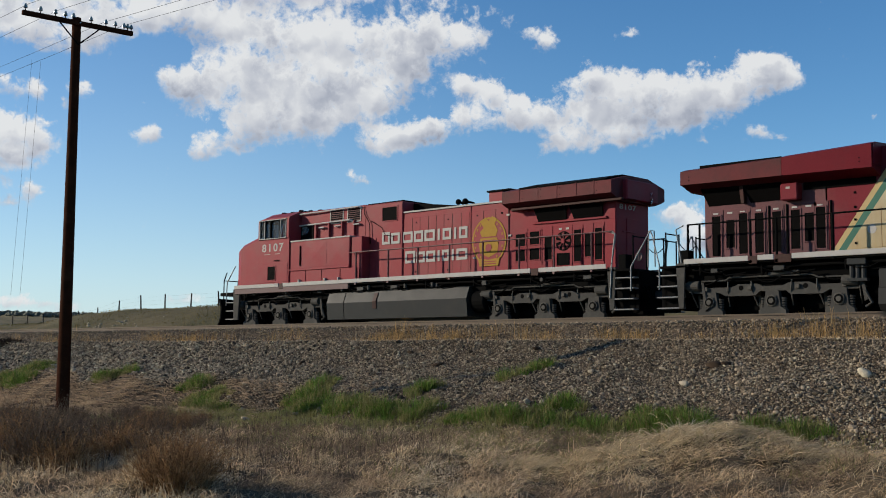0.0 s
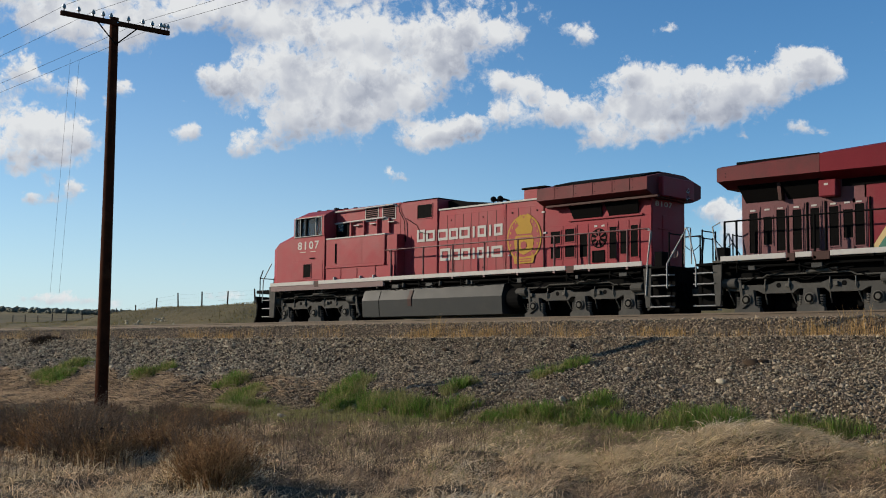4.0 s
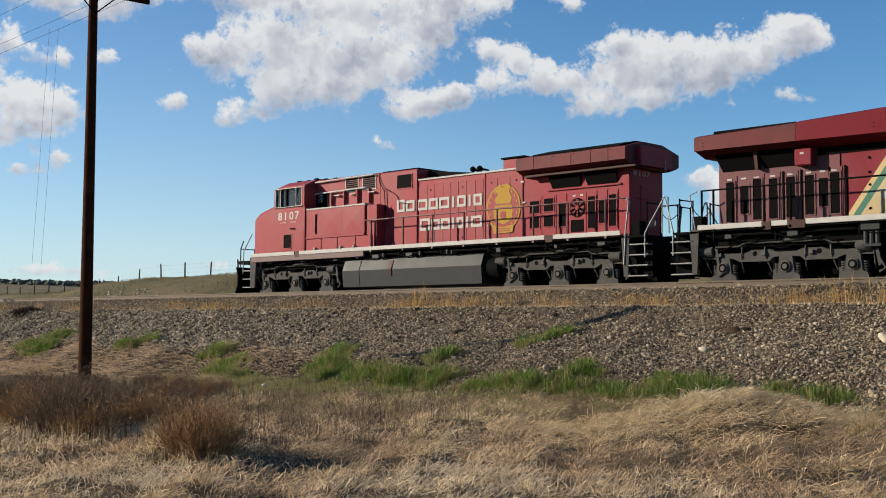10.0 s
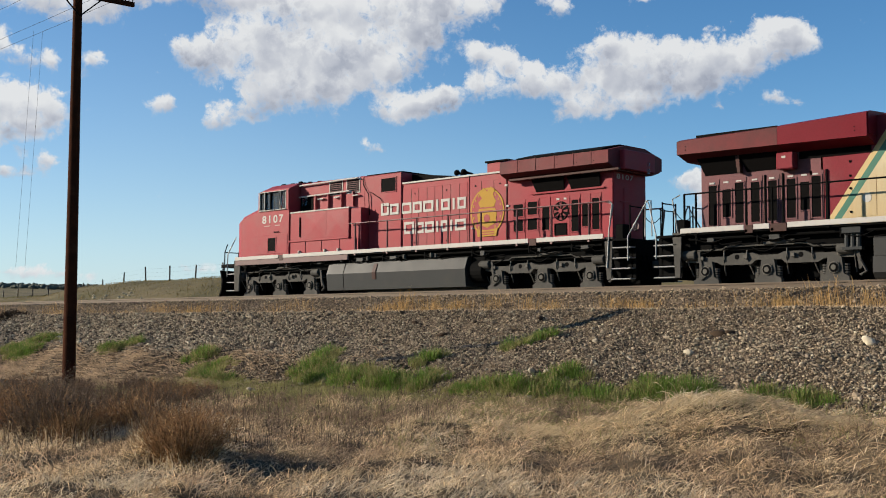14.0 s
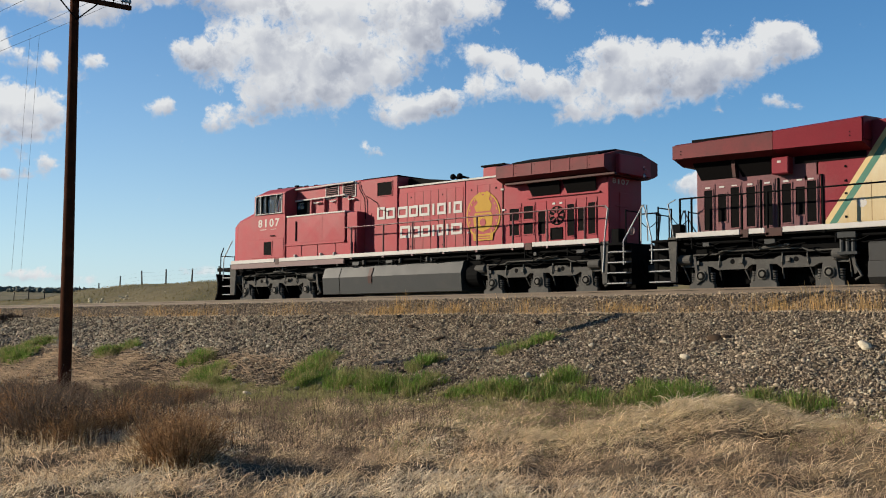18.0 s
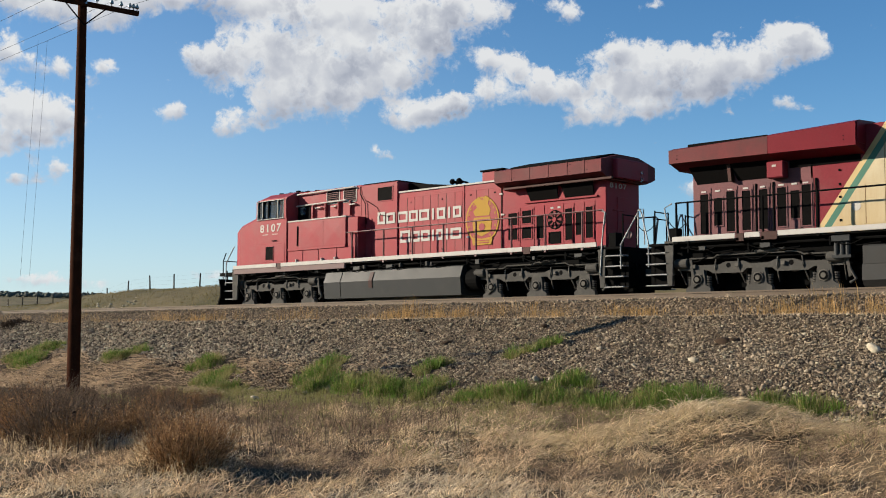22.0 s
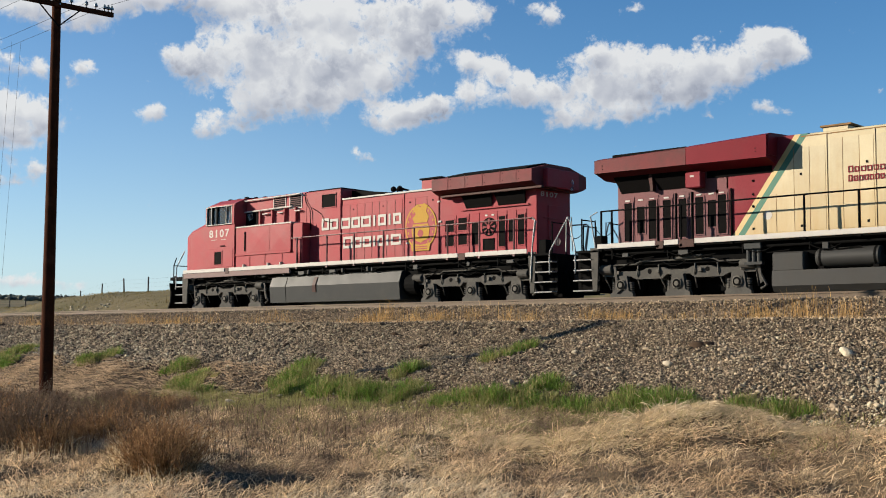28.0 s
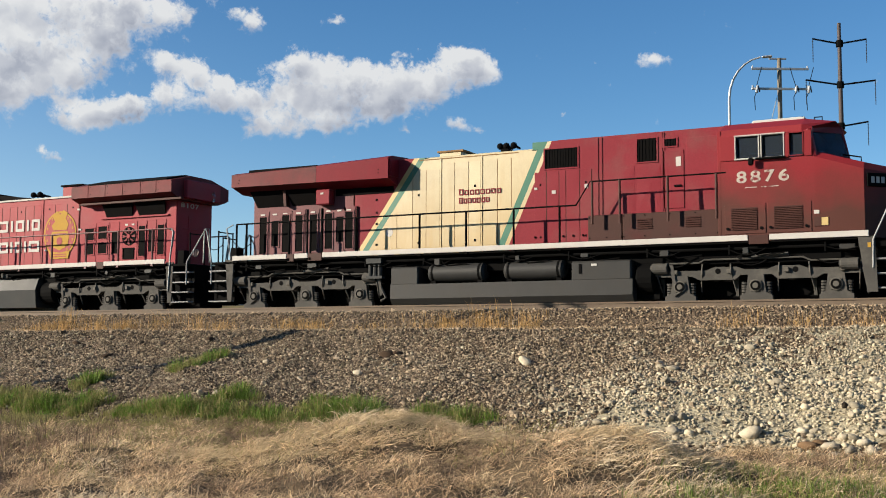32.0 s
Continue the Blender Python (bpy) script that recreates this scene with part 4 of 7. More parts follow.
def build_red(e):
    underframe(e, -21.2, -1.0)
    sill(e, -20.9, -1.42, gaps=((-17.9, -17.6), (-4.5, -4.15)))
    part("lower_skirt", B(-20.9, -13.62, -1.545, -1.45, 1.46, 1.68), SKIRT, e, "dusty mauve-grey lower skirt", bevel=0.01)
    cab(e, -17.28, -19.36, -21.05, RED, {"z0": 3.70, "h": 0.80, "x": [(-17.44, -17.84), (-17.86, -18.46), (-18.48, -18.82), (-18.85, -19.22)], "pale": [1, 2, 2, 1], "glass": SHADED_GLASS}, RED)
    part("roof_unit", B(-18.9, -17.4, -0.6, 0.6, 4.82, 4.90), BLACK, e, "dark roof-top cooling unit", bevel=0.03)
    for k in range(6):
        part("antenna", B(-18.8 + k * 0.38, -18.6 + k * 0.38, -0.75 + 0.2 * (k % 3), -0.62 + 0.2 * (k % 3), 4.82, 4.91 + 0.02 * (k % 2)), BLACK, e, bevel=0.02)
    t = part("tool_door", B(-19.5, -17.36, -1.545, -1.52, 1.88, 2.66), RED, e, bevel=0.008)
    grille(t, -18.62, -18.12, 1.99, 2.54, -1.545, 6, "door_grille")
    part("grab_iron", rod(bmesh.new(), (-18.2, -1.57, 2.78), (-17.9, -1.57, 2.78), 0.02, 6), BLACK, e)
    lettering("digit", "8107", -19.05, -17.64, 3.17, 3.50, -1.535, WHITE, e, "white painted running number", 1.35)
    for a, b in ((-18.9, -18.5), (-18.2, -17.85)):
        part("small_notice", B(a, b, -1.537, -1.53, 3.05, 3.075), WORN_WHITE, e)
    part("sensor_window", B(-21.0, -20.99, -1.0, -0.7, 2.9, 3.1), BLACK, e)
    # cabinet behind the cab
    c = part("electrical_cabinet", B(-17.26, -13.62, -1.48, 1.48, 1.68, 3.50), RED, e, "faded red electrical cabinet", bevel=0.02)
    part("cabinet_lip", B(-17.26, -13.62, -1.52, -1.47, 2.30, 2.38), RED, c, bevel=0.01)
    part("cabinet_top", B(-17.26, -13.60, -1.50, 1.50, 3.49, 3.55), WHITE, c, "pale worn cabinet edge", bevel=0.01)
    for a, b in ((-16.28, -14.98), (-14.95, -13.66)):
        bm = bmesh.new()
        v = [bm.verts.new(q) for q in ((a, -1.485, 2.40), (b, -1.485, 2.40), (b, -1.485, 3.46), (a, -1.485, 3.46), ((a + b) / 2, -1.498, 2.93))]
        for i in range(4):
            bm.faces.new((v[i], v[(i + 1) % 4], v[4]))
        part("pressed_panel", bm, RED, c, "pressed panel with slanting facets")
    for a in (-17.2, -16.2, -15.1, -14.0):
        part("cabinet_door", B(a + 0.02, a + 0.95, -1.50, -1.47, 1.74, 2.28), RED, c, bevel=0.006)
    for a in (-16.6, -15.0, -14.2):
        part("tread", B(a, a + 0.06, -1.6, -1.5, 1.83, 1.93), WHITE, c)
    part("cabinet_handle", B(-16.62, -16.58, -1.52, -1.48, 2.5, 3.3), BLACK, c)
    part("side_cabinet", B(-13.58, -12.98, -1.42, 1.42, 1.68, 3.48), RED, e, bevel=0.02)
    # narrow hood behind the cab with pipes and louvres
    part("hood_front", B(-17.24, -13.28, -0.95, 0.95, 3.4, 4.78), RED, e, bevel=0.03)
    part("recess_and_shade_plate", B(-17.2, -16.42, -0.975, -0.94, 3.58, 4.2), GRILLE, e)
    p = part("rear_cab_window", B(-17.1, -16.72, -0.985, -0.97, 3.85, 4.15), WINDOW, e, "small rear cab window")
    for z, a, b in ((4.70, -17.2, -13.6), (4.22, -17.2, -14.1)):
        part("air_pipe", pipe(bmesh.new(), [(a, -1.05, z - 0.02), (b, -1.05, z + 0.02), (b + 0.12, -0.96, z - 0.05)], 0.032, 8), WHITE, e, "pale painted air pipe")
    for a, b in ((-15.36, -14.62), (-14.32, -13.60)):
        grille(e, a, b, 4.18, 4.72, -0.95, 7, "louvre", WHITE, False, MAUVE)
    for x in (-16.2, -15.4, -14.6, -13.9):
        part("clamp", B(x, x + 0.05, -1.07, -0.94, 3.6, 4.2), RED, e)
    for x in (-16.0, -15.0, -13.9):
        part("step_plate", B(x, x + 0.35, -1.08, -0.95, 4.02, 4.06), WHITE, e)
    b = part("hatch_box", B(-13.26, -11.18, -1.0, 1.0, 1.68, 4.74), RED, e, bevel=0.03)
    grille(b, -12.28, -11.48, 4.05, 4.56, -1.0, 0, "hatch_grille")
    part("hatch_lid", B(-13.2, -11.2, -0.95, 0.95, 4.73, 4.79), BLACK, b, bevel=0.02)
    part("vent_pipe", pipe(bmesh.new(), [(-13.3, -1.0, 4.72), (-13.25, -1.06, 4.4), (-12.95, -1.06, 4.0), (-12.9, -1.06, 3.2)], 0.018), BLACK, b)
    part("cable", pipe(bmesh.new(), [(-12.9, -1.03, 4.1), (-12.3, -1.03, 3.8), (-12.1, -1.03, 3.5), (-11.6, -1.03, 3.4)], 0.012), BLACK, b)
    part("hood_recess", B(-12.97, -12.62, -1.02, -0.98, 1.75, 3.4), RED, b)
    # engine hood
    h = part("engine_hood", B(-11.2, -5.95, -0.94, 0.94, 1.68, 4.33), RED, e, bevel=0.05)
    part("drip_rail", B(-11.15, -5.95, -0.985, -0.94, 4.27, 4.33), WHITE, h, "pale worn drip rail")
    part("roof_vent", prism(bmesh.new(), [(-11.15, 4.33), (-11.15, 4.70), (-8.7, 4.42), (-8.7, 4.33)], -0.45, 0.75), BLACK, h, "dark roof housing", bevel=0.02)
    seams = (-11.16, -10.70, -10.30, -9.86, -9.46, -9.07, -8.65, -8.21, -7.82)
    for k, (a, b_) in enumerate(zip(seams, seams[1:])):
        hood_door(h, a, b_, 1.86, 4.06, -0.94, RED, ((), (0.07, 0.91), (), ())[k % 4])
    for k in range(3):
        hood_door(h, -7.72 + k * 0.58, -7.72 + (k + 1) * 0.58, 1.86, 4.05, -0.94, RED, ((0.93,), (), (0.93,))[k])
    part("joint_strip", B(-7.8, -7.74, -0.965, -0.93, 1.7, 4.33), RED, h)
    s = part("exhaust_stack", B(-7.35, -6.65, -0.45, 0.45, 4.3, 4.78), RED, e, "rusty red exhaust stack", bevel=0.04)
    part("stack_rim", B(-7.40, -6.30, -0.5, 0.5, 4.77, 4.83), BLACK, s, bevel=0.01)
    hn = part("horn", B(-8.8, -8.6, -0.45, -0.2, 4.33, 4.42), BLACK, e, "black three-chime air horn")
    for x in (-8.86, -8.52):
        bm = bmesh.new()
        bmesh.ops.create_icosphere(bm, subdivisions=2, radius=0.115, matrix=pose(x, -0.4, 4.56))
        rod(bm, (x, -0.4, 4.56), (x, 0.1, 4.54), 0.06, 8, 0.03)
        part("trumpet", bm, BLACK, hn, "round black horn bell")
    part("horn_stem", pipe(bmesh.new(), [(-8.86, -0.35, 4.52), (-8.52, -0.35, 4.52), (-8.69, -0.35, 4.52), (-8.69, -0.35, 4.38)], 0.03), BLACK, hn)
    # company lettering as plain bars, emblem as plain shapes
    rows = ((3.13, 3.55, (-12.28, -11.78, -11.24, -10.60, -10.05, -9.45, -9.12, -8.62, -8.30), -7.88, 9), (2.35, 2.76, (-11.06, -10.46, -9.95, -9.42, -9.14, -8.72, -8.42), -7.88, 7))
    for z0, z1, xs, last, n in rows:
        xs = list(xs) + [last + 0.06]
        for a, b in zip(xs, xs[1:]):
            w = (b - a) - 0.07
            hi = z1 + (0.05 if a == xs[0] else 0)
            yy = -1.022 if a < -11.25 else -0.966
            part("letter_block", hollow(bmesh.new(), a, a + w, z0, hi, 0.10, yy - 0.004, yy), WHITE, e, "white lettering block")
    m = part("emblem", disc(bmesh.new(), -6.86, -0.968, 2.95, 0.80, 0.008, 32, 0.84), GOLD, e, "golden oval company emblem")
    part("emblem_ground", disc(bmesh.new(), -6.86, -0.973, 2.95, 0.735, 0.006, 32, 0.775), RED, m, "red ground of the emblem")
    for k in range(20):
        q = k * math.tau / 20
        if abs(math.cos(q)) > 0.35:
            part("emblem_mark", B(-6.885 + 0.655 * math.cos(q), -6.835 + 0.655 * math.cos(q), -0.982, -0.976, 2.905 + 0.695 * math.sin(q), 2.995 + 0.695 * math.sin(q)), GOLD, m, "small gold lettering bar")
    part("emblem_shield", prism(bmesh.new(), [(-7.26, 2.52), (-6.86, 2.36), (-6.46, 2.52), (-6.40, 2.85), (-6.48, 3.05), (-7.24, 3.05), (-7.32, 2.85)], -0.984, -0.978), GOLD, m, "golden shield shape")
    part("emblem_crest", prism(bmesh.new(), [(-7.18, 3.10), (-6.52, 3.10), (-6.44, 3.3), (-6.58, 3.52), (-6.5, 3.72), (-6.7, 3.82), (-6.86, 3.66), (-7.02, 3.80), (-7.26, 3.62), (-7.10, 3.42), (-7.28, 3.28)], -0.984, -0.978), GOLD, m, "golden crest shape")
    part("emblem_scroll", prism(bmesh.new(), [(-7.30, 2.06), (-6.42, 2.06), (-6.36, 2.34), (-6.86, 2.28), (-7.36, 2.34)], -0.984, -0.978), GOLD, m, "golden scroll shape")
    part("emblem_field", prism(bmesh.new(), [(-7.16, 2.98), (-6.56, 2.98), (-6.54, 2.92), (-7.18, 2.92)], -0.99, -0.985), RED, m)
    part("emblem_leaf", disc(bmesh.new(), -6.86, -0.992, 2.70, 0.15, 0.004, 7), RED, m)
    for q in (2.12, 2.2):
        part("emblem_line", B(-7.2, -6.52, -0.99, -0.985, q, q + 0.03), RED, m)
    for x, z in ((-6.05, 3.78), (-7.62, 2.35), (-5.98, 3.05)):
        part("notice_plate", B(x, x + 0.14, -0.97, -0.94, z, z + 0.06), WHITE, e)
    # radiator section
    r = part("radiator_hood", B(-5.94, -1.46, -0.94, 0.94, 1.68, 4.0), RED_REAR, e, bevel=0.03)
    wing = [(-0.95, 3.90), (-1.34, 4.02), (-1.54, 4.11), (-1.54, 4.52), (-0.55, 4.76), (0.55, 4.76), (1.54, 4.52), (1.54, 4.11), (1.34, 4.02), (0.95, 3.90)]
    part("radiator_wing", prism_x(bmesh.new(), wing, -5.78, -1.22), WING, e, "overhanging radiator housing", bevel=0.012)
    for x in (-5.0, -4.2, -3.4, -2.6, -1.9):
        part("wing_seam", B(x - 0.012, x + 0.012, -1.552, -1.53, 4.13, 4.55), WING, e)
        for z in (4.22, 4.46):
            part("bolt_head", rod(bmesh.new(), (x + 0.12, -1.535, z), (x + 0.12, -1.548, z), 0.015, 6), BLACK, e)
    part("wing_lip", B(-5.6, -1.0, -1.28, -1.16, 3.88, 3.96), SOOT_RED, e, bevel=0.01)
    part("roof_screen", prism_x(bmesh.new(), [(-1.46, 4.50), (-1.46, 4.60), (-0.5, 4.83), (0.5, 4.83), (0.5, 4.70), (-0.5, 4.70)], -5.1, -1.5), BLACK, e, "black roof screens", bevel=0.01)
    part("rear_lamp", B(-1.12, -1.06, -0.55, -0.35, 3.95, 4.3), BLACK, e, bevel=0.02)
    part("rear_lamp_bracket", B(-1.5, -1.05, -0.9, 0.9, 3.95, 4.6), RED_REAR, e, bevel=0.03)
    for y in (0.47,):
        for z in (3.95, 4.18):
            part("headlight", rod(bmesh.new(), (-1.06, y, z + 0.05), (-1.02, y, z + 0.05), 0.08, 12), WINDOW, e, "unlit rear headlight")
    for a, b in ((-4.74, -3.36), (-3.24, -1.88)):
        bm = bmesh.new()
        q = [(a + 0.10, -0.955, 3.46), (b - 0.08, -0.955, 3.46), (b, -1.12, 3.92), (a, -1.12, 3.92)]
        v = [bm.verts.new(p_) for p_ in q] + [bm.verts.new((x, y + 0.03, z)) for x, y, z in q]
        for f in ((0, 1, 2, 3), (7, 6, 5, 4), (0, 4, 5, 1), (1, 5, 6, 2), (2, 6, 7, 3), (3, 7, 4, 0)):
            bm.faces.new([v[i] for i in f])
        part("radiator_screen", bm, GRILLE, e, "black slanting intake screen")
    bm = bmesh.new()
    q = [(-4.85, -0.96, 3.38), (-1.78, -0.96, 3.38), (-1.70, -0.96, 3.44), (-4.95, -0.96, 3.44)]
    box(bm, -4.85, -1.78, -1.0, -0.94, 3.38, 3.44)
    part("screen_sill", bm, RED_REAR, e, bevel=0.01)
    for a, b, z0, z1 in ((-5.63, -5.21, 2.67, 3.09), (-5.0, -4.59, 2.70, 3.14), (-5.63, -5.21, 2.16, 2.54), (-5.0, -4.59, 2.18, 2.56), (-4.36, -4.05, 2.15, 2.94), (-3.12, -2.83, 2.03, 3.08), (-2.68, -2.39, 2.17, 2.94), (-2.27, -1.98, 2.05, 3.08)):
        grille(r, a, b, z0, z1, -0.955, 0, "grille", RED_REAR)
    for a, b in ((-5.75, -5.1), (-5.1, -4.48), (-4.46, -4.02), (-3.2, -2.76), (-2.75, -2.34), (-2.33, -1.9)):
        part("louvre_door", B(a + 0.01, b - 0.01, -0.957, -0.935, 1.82, 3.26), RED_REAR, r, bevel=0.006)
    d = part("fan_door", B(-4.0, -3.2, -0.965, -0.935, 1.82, 3.26), RED_REAR, r, bevel=0.008)
    part("fan_opening", disc(bmesh.new(), -3.56, -0.968, 2.74, 0.33, 0.012, 24), GRILLE, d)
    for k in range(8):
        a = k * math.pi / 4
        part("fan_blade", prism(bmesh.new(), [(-3.56 + 0.07 * math.cos(a), 2.74 + 0.07 * math.sin(a)), (-3.56 + 0.29 * math.cos(a - 0.18), 2.74 + 0.29 * math.sin(a - 0.18)), (-3.56 + 0.29 * math.cos(a + 0.2), 2.74 + 0.29 * math.sin(a + 0.2))], -0.99, -0.975), DEEP_RED, d)
    part("fan_hub", rod(bmesh.new(), (-3.56, -0.97, 2.74), (-3.56, -1.02, 2.74), 0.08, 12), RED_REAR, d)
    for x in (-3.75, -3.45):
        part("white_label", B(x, x + 0.12, -0.975, -0.965, 3.12, 3.18), WHITE, d)
    grille(d, -3.80, -3.36, 1.97, 2.30, -0.966, 0, "door_grille", BLACK)
    for ob in lettering("end_digit", "8107", 0, 0.95, 3.68, 3.85, 0, WORN_WHITE, e, "small pale end number", 1.25):
        ob.matrix_basis = pose(-1.455, -0.75, 0, 0, 0, 90)
    part("end_grab", rod(bmesh.new(), (-1.43, -0.6, 2.95), (-1.43, 0.1, 2.95), 0.018, 6), RED_REAR, e)
    part("end_door", B(-1.47, -1.44, -0.35, 0.35, 1.72, 3.4), RED_REAR, e, bevel=0.006)
    part("hand_brake", disc(bmesh.new(), 0, 0, 0, 0.13, 0.05, 16), RAIL_RED, e, "red hand brake wheel").matrix_basis = pose(-0.55, -1.0, 2.05)
    # railings, steps, tank
    handrails(e, -13.55, -1.2, (-13.2, -11.4, -9.84, -8.25, -6.66, -5.02, -3.53, -2.0), mat=RAIL_RED)
    for side in (-1, 1):
        part("rail_end", pipe(bmesh.new(), [(-1.2, side * 1.52, 2.86), (-1.1, side * 1.52, 2.78), (-1.22, side * 1.52, 1.9), (-1.3, side * 1.52, 0.75)], 0.024), GRAB, e, "grey grab rail")
    end_steps(e, -1.26, -0.42, 1)
    end_gear(e, -1.42, 1)
    plow(e, -22.05, -1)
    for side in (-1, 1):
        part("front_step_side", prism(bmesh.new(), [(-21.05, 1.68), (-20.6, 1.68), (-20.7, 0.36), (-21.0, 0.36)], side * 1.5, side * 1.42), FRAME, e, bevel=0.01)
        for i in range(3):
            part("step", B(-21.6, -21.0, min(side * 1.2, side * 1.48), max(side * 1.2, side * 1.48), 0.38 + i * 0.36, 0.42 + i * 0.36), STEP, e, "worn steel step", bevel=0.008)
        part("grab_rail", pipe(bmesh.new(), [(-21.6, side * 1.46, 1.0), (-21.55, side * 1.46, 2.0), (-21.05, side * 1.4, 2.7)], 0.022), GRAB, e, "grey grab rail")
    tank = [(-1.28, 1.36), (-1.38, 1.32), (-1.53, 0.92), (-1.47, 0.28), (1.47, 0.28), (1.53, 0.92), (1.38, 1.32), (1.28, 1.36)]
    ft = part("fuel_tank", prism_x(bmesh.new(), tank, -14.88, -7.42), TANK, e, "dusty grey fuel tank", bevel=0.02)
    part("tank_gauge", prism_x(bmesh.new(), [(-1.43, 1.26), (-1.56, 0.93), (-1.53, 0.66), (-1.48, 0.66), (-1.50, 0.93), (-1.38, 1.26)], -12.22, -12.02), SOOT_RED, ft)
    part("tank_seam", prism_x(bmesh.new(), [(-1.40, 1.30), (-1.537, 0.92), (-1.478, 0.29), (-1.45, 0.29), (-1.5, 0.92), (-1.36, 1.30)], -13.9, -13.87), BLACK, ft)
    part("filler_cap", rod(bmesh.new(), (-13.3, -1.3, 1.3), (-13.3, -1.3, 1.40), 0.09, 12), BLACK, ft)
    part("air_reservoir", rod(bmesh.new(), (-7.38, -1.0, 0.82), (-6.72, -1.0, 0.82), 0.42, 20), BLACK, e, "black reservoir drum", bevel=0.05)
    for x in (-14.1, -12.6, -10.6, -9.2):
        part("valve", B(x, x + 0.1, -1.5, -1.38, 1.38, 1.55), FRAME, e, bevel=0.015)
    return truck(e, -18.17, 1) + truck(e, -4.126, 1)


red_wheels = build_red(engine_red)

# second engine, red and cream, nose on the +x side
engine_cream = tagged(empty("locomotive", pose(TRAVEL[0][1], TRACK_Y, RAIL_Z)), "red diesel locomotive with slanted cream panel and sooty cab", "locomotive", "coupled engines")


def build_cream(e):
    underframe(e, 1.0, 21.2)
    sill(e, 1.42, 21.02, gaps=((3.55, 3.85), (4.35, 4.9), (18.05, 18.6)))
    hw = 0.94
    # slanted colour fields: each a solid stretch of the hood
    def field(name, pts, mat, y=hw, label=""):
        return part(name, prism(bmesh.new(), pts, -y, y), mat, e, label, bevel=0.02)
    r = part("radiator_hood", B(1.78, 5.72, -hw, hw, 1.68, 4.1), MAUVE, e, "dirty brownish-red radiator hood", bevel=0.03)
    zt = 4.66
    k = (7.83 - 5.81) / (4.68 - 1.89)
    field("hood_rear", [(5.64, 1.68), (5.64, zt), (5.66 + k * (zt - 1.68), zt), (5.66, 1.68)], DEEP_RED)
    k = (7.83 - 5.81) / (4.68 - 1.89)

    def slant(x, z0=1.68, z1=zt, kk=k):
        return [(x, z0), (x + kk * (z1 - z0), z1)]
    a0 = 5.66
    def band(x0, x1, mat, name, label="", k0=k, k1=k, z1=zt):
        p0, p1 = slant(x0, kk=k0, z1=z1), slant(x1, kk=k1, z1=z1)
        return field(name, [p0[0], p1[0], p1[1], p0[1]], mat, hw, label)
    band(5.66, 5.84, GOLD_PALE, "gold_stripe", "narrow pale gold stripe")
    band(5.84, 6.06, GREEN_P, "green_stripe", "dark green stripe")
    k2 = 0.46
    zh, zc = 4.84, 4.62
    c0, c1, c2, c3 = 6.06, 10.54, 10.76, 10.89
    hood = band(c0, c1, CREAM, "cream_hood", "dusty cream hood panel", k, k2, zc)
    band(c1, c2, GREEN_P, "green_stripe", "dark green stripe", k2, k2, zh)
    field("stripe_corner", [(11.74, zc - 0.02), (c1 + k2 * (zc - 1.70), zc - 0.02), (c1 + k2 * (zh - 1.68), zh), (11.74, zh)], GREEN_P, hw, "dark green corner of the taller hood")
    band(c2, c3, CREAM, "cream_stripe", "narrow cream stripe", k2, k2, zh)
    p0 = slant(c3, kk=k2, z1=zh)
    front = field("hood_front", [p0[0], (17.34, 1.68), (17.34, zh), p0[1]], DEEP_RED, hw, "deep red front hood")
    # hood doors between the slants
    for x in (8.74, 10.11):
        part("panel_joint", B(x - 0.022, x + 0.022, -hw - 0.020, -hw + 0.01, 1.8, 4.58), CREAM, hood, "raised joint strip")
        # Brown strip painted as the shadow beside each raised joint.
        part("joint_shadow", B(x + 0.022, x + 0.034, -hw - 0.004, -hw + 0.01, 1.8, 4.58), SEAM, hood, "rust-brown strip drawn as shadow beside the joint")

    def beside_slant(x0, x1, z0, z1):
        """The part of an upright panel that lies right of the green stripe."""
        pts, out = [(x0, z0), (x1, z0), (x1, z1), (x0, z1)], []
        side_of = lambda q: q[0] - (c0 + 0.05 + k * (q[1] - 1.68))
        for p_, q_ in zip(pts, pts[1:] + pts[:1]):
            u, v_ = side_of(p_), side_of(q_)
            if u >= 0:
                out.append(p_)
            if u * v_ < 0:
                f_ = u / (u - v_)
                out.append((p_[0] + f_ * (q_[0] - p_[0]), p_[1] + f_ * (q_[1] - p_[1])))
        return out
    for a, b, z1, latch in ((6.62, 7.22, 3.0, ()), (7.22, 7.77, 4.27, ()), (7.77, 8.24, 4.27, (2.05, 3.52)), (8.24, 8.71, 4.27, ()), (8.78, 9.21, 4.43, ()), (9.21, 9.68, 4.43, ()), (9.68, 10.08, 4.43, (2.07, 3.69)), (10.15, 10.62, 4.43, ())):
        d = part("hood_door", prism(bmesh.new(), beside_slant(a + 0.009, b - 0.009, 1.92, z1), -hw - 0.009, -hw + 0.004), CREAM_DOOR, hood, "cream hood door with faint stains", bevel=0.004)
        part("seam", B(b - 0.008, b + 0.008, -hw - 0.003, -hw + 0.004, 1.92, z1), SEAM, d, "rust-stained door gap")
        for z in latch:
            part("latch", B(a + 0.18, a + 0.24, -hw - 0.025, -hw - 0.008, z - 0.035, z + 0.035), BLACK, d, bevel=0.006)
    part("seam", B(11.062, 11.078, -hw - 0.003, -hw + 0.004, 3.0, 4.43), SEAM, hood, "rust-stained door gap")
    for z in (2.06, 2.71, 3.06, 3.46):
        part("latch", B(6.46, 6.52, -hw - 0.025, -hw, z - 0.03, z + 0.03), BLACK, hood, bevel=0.006)
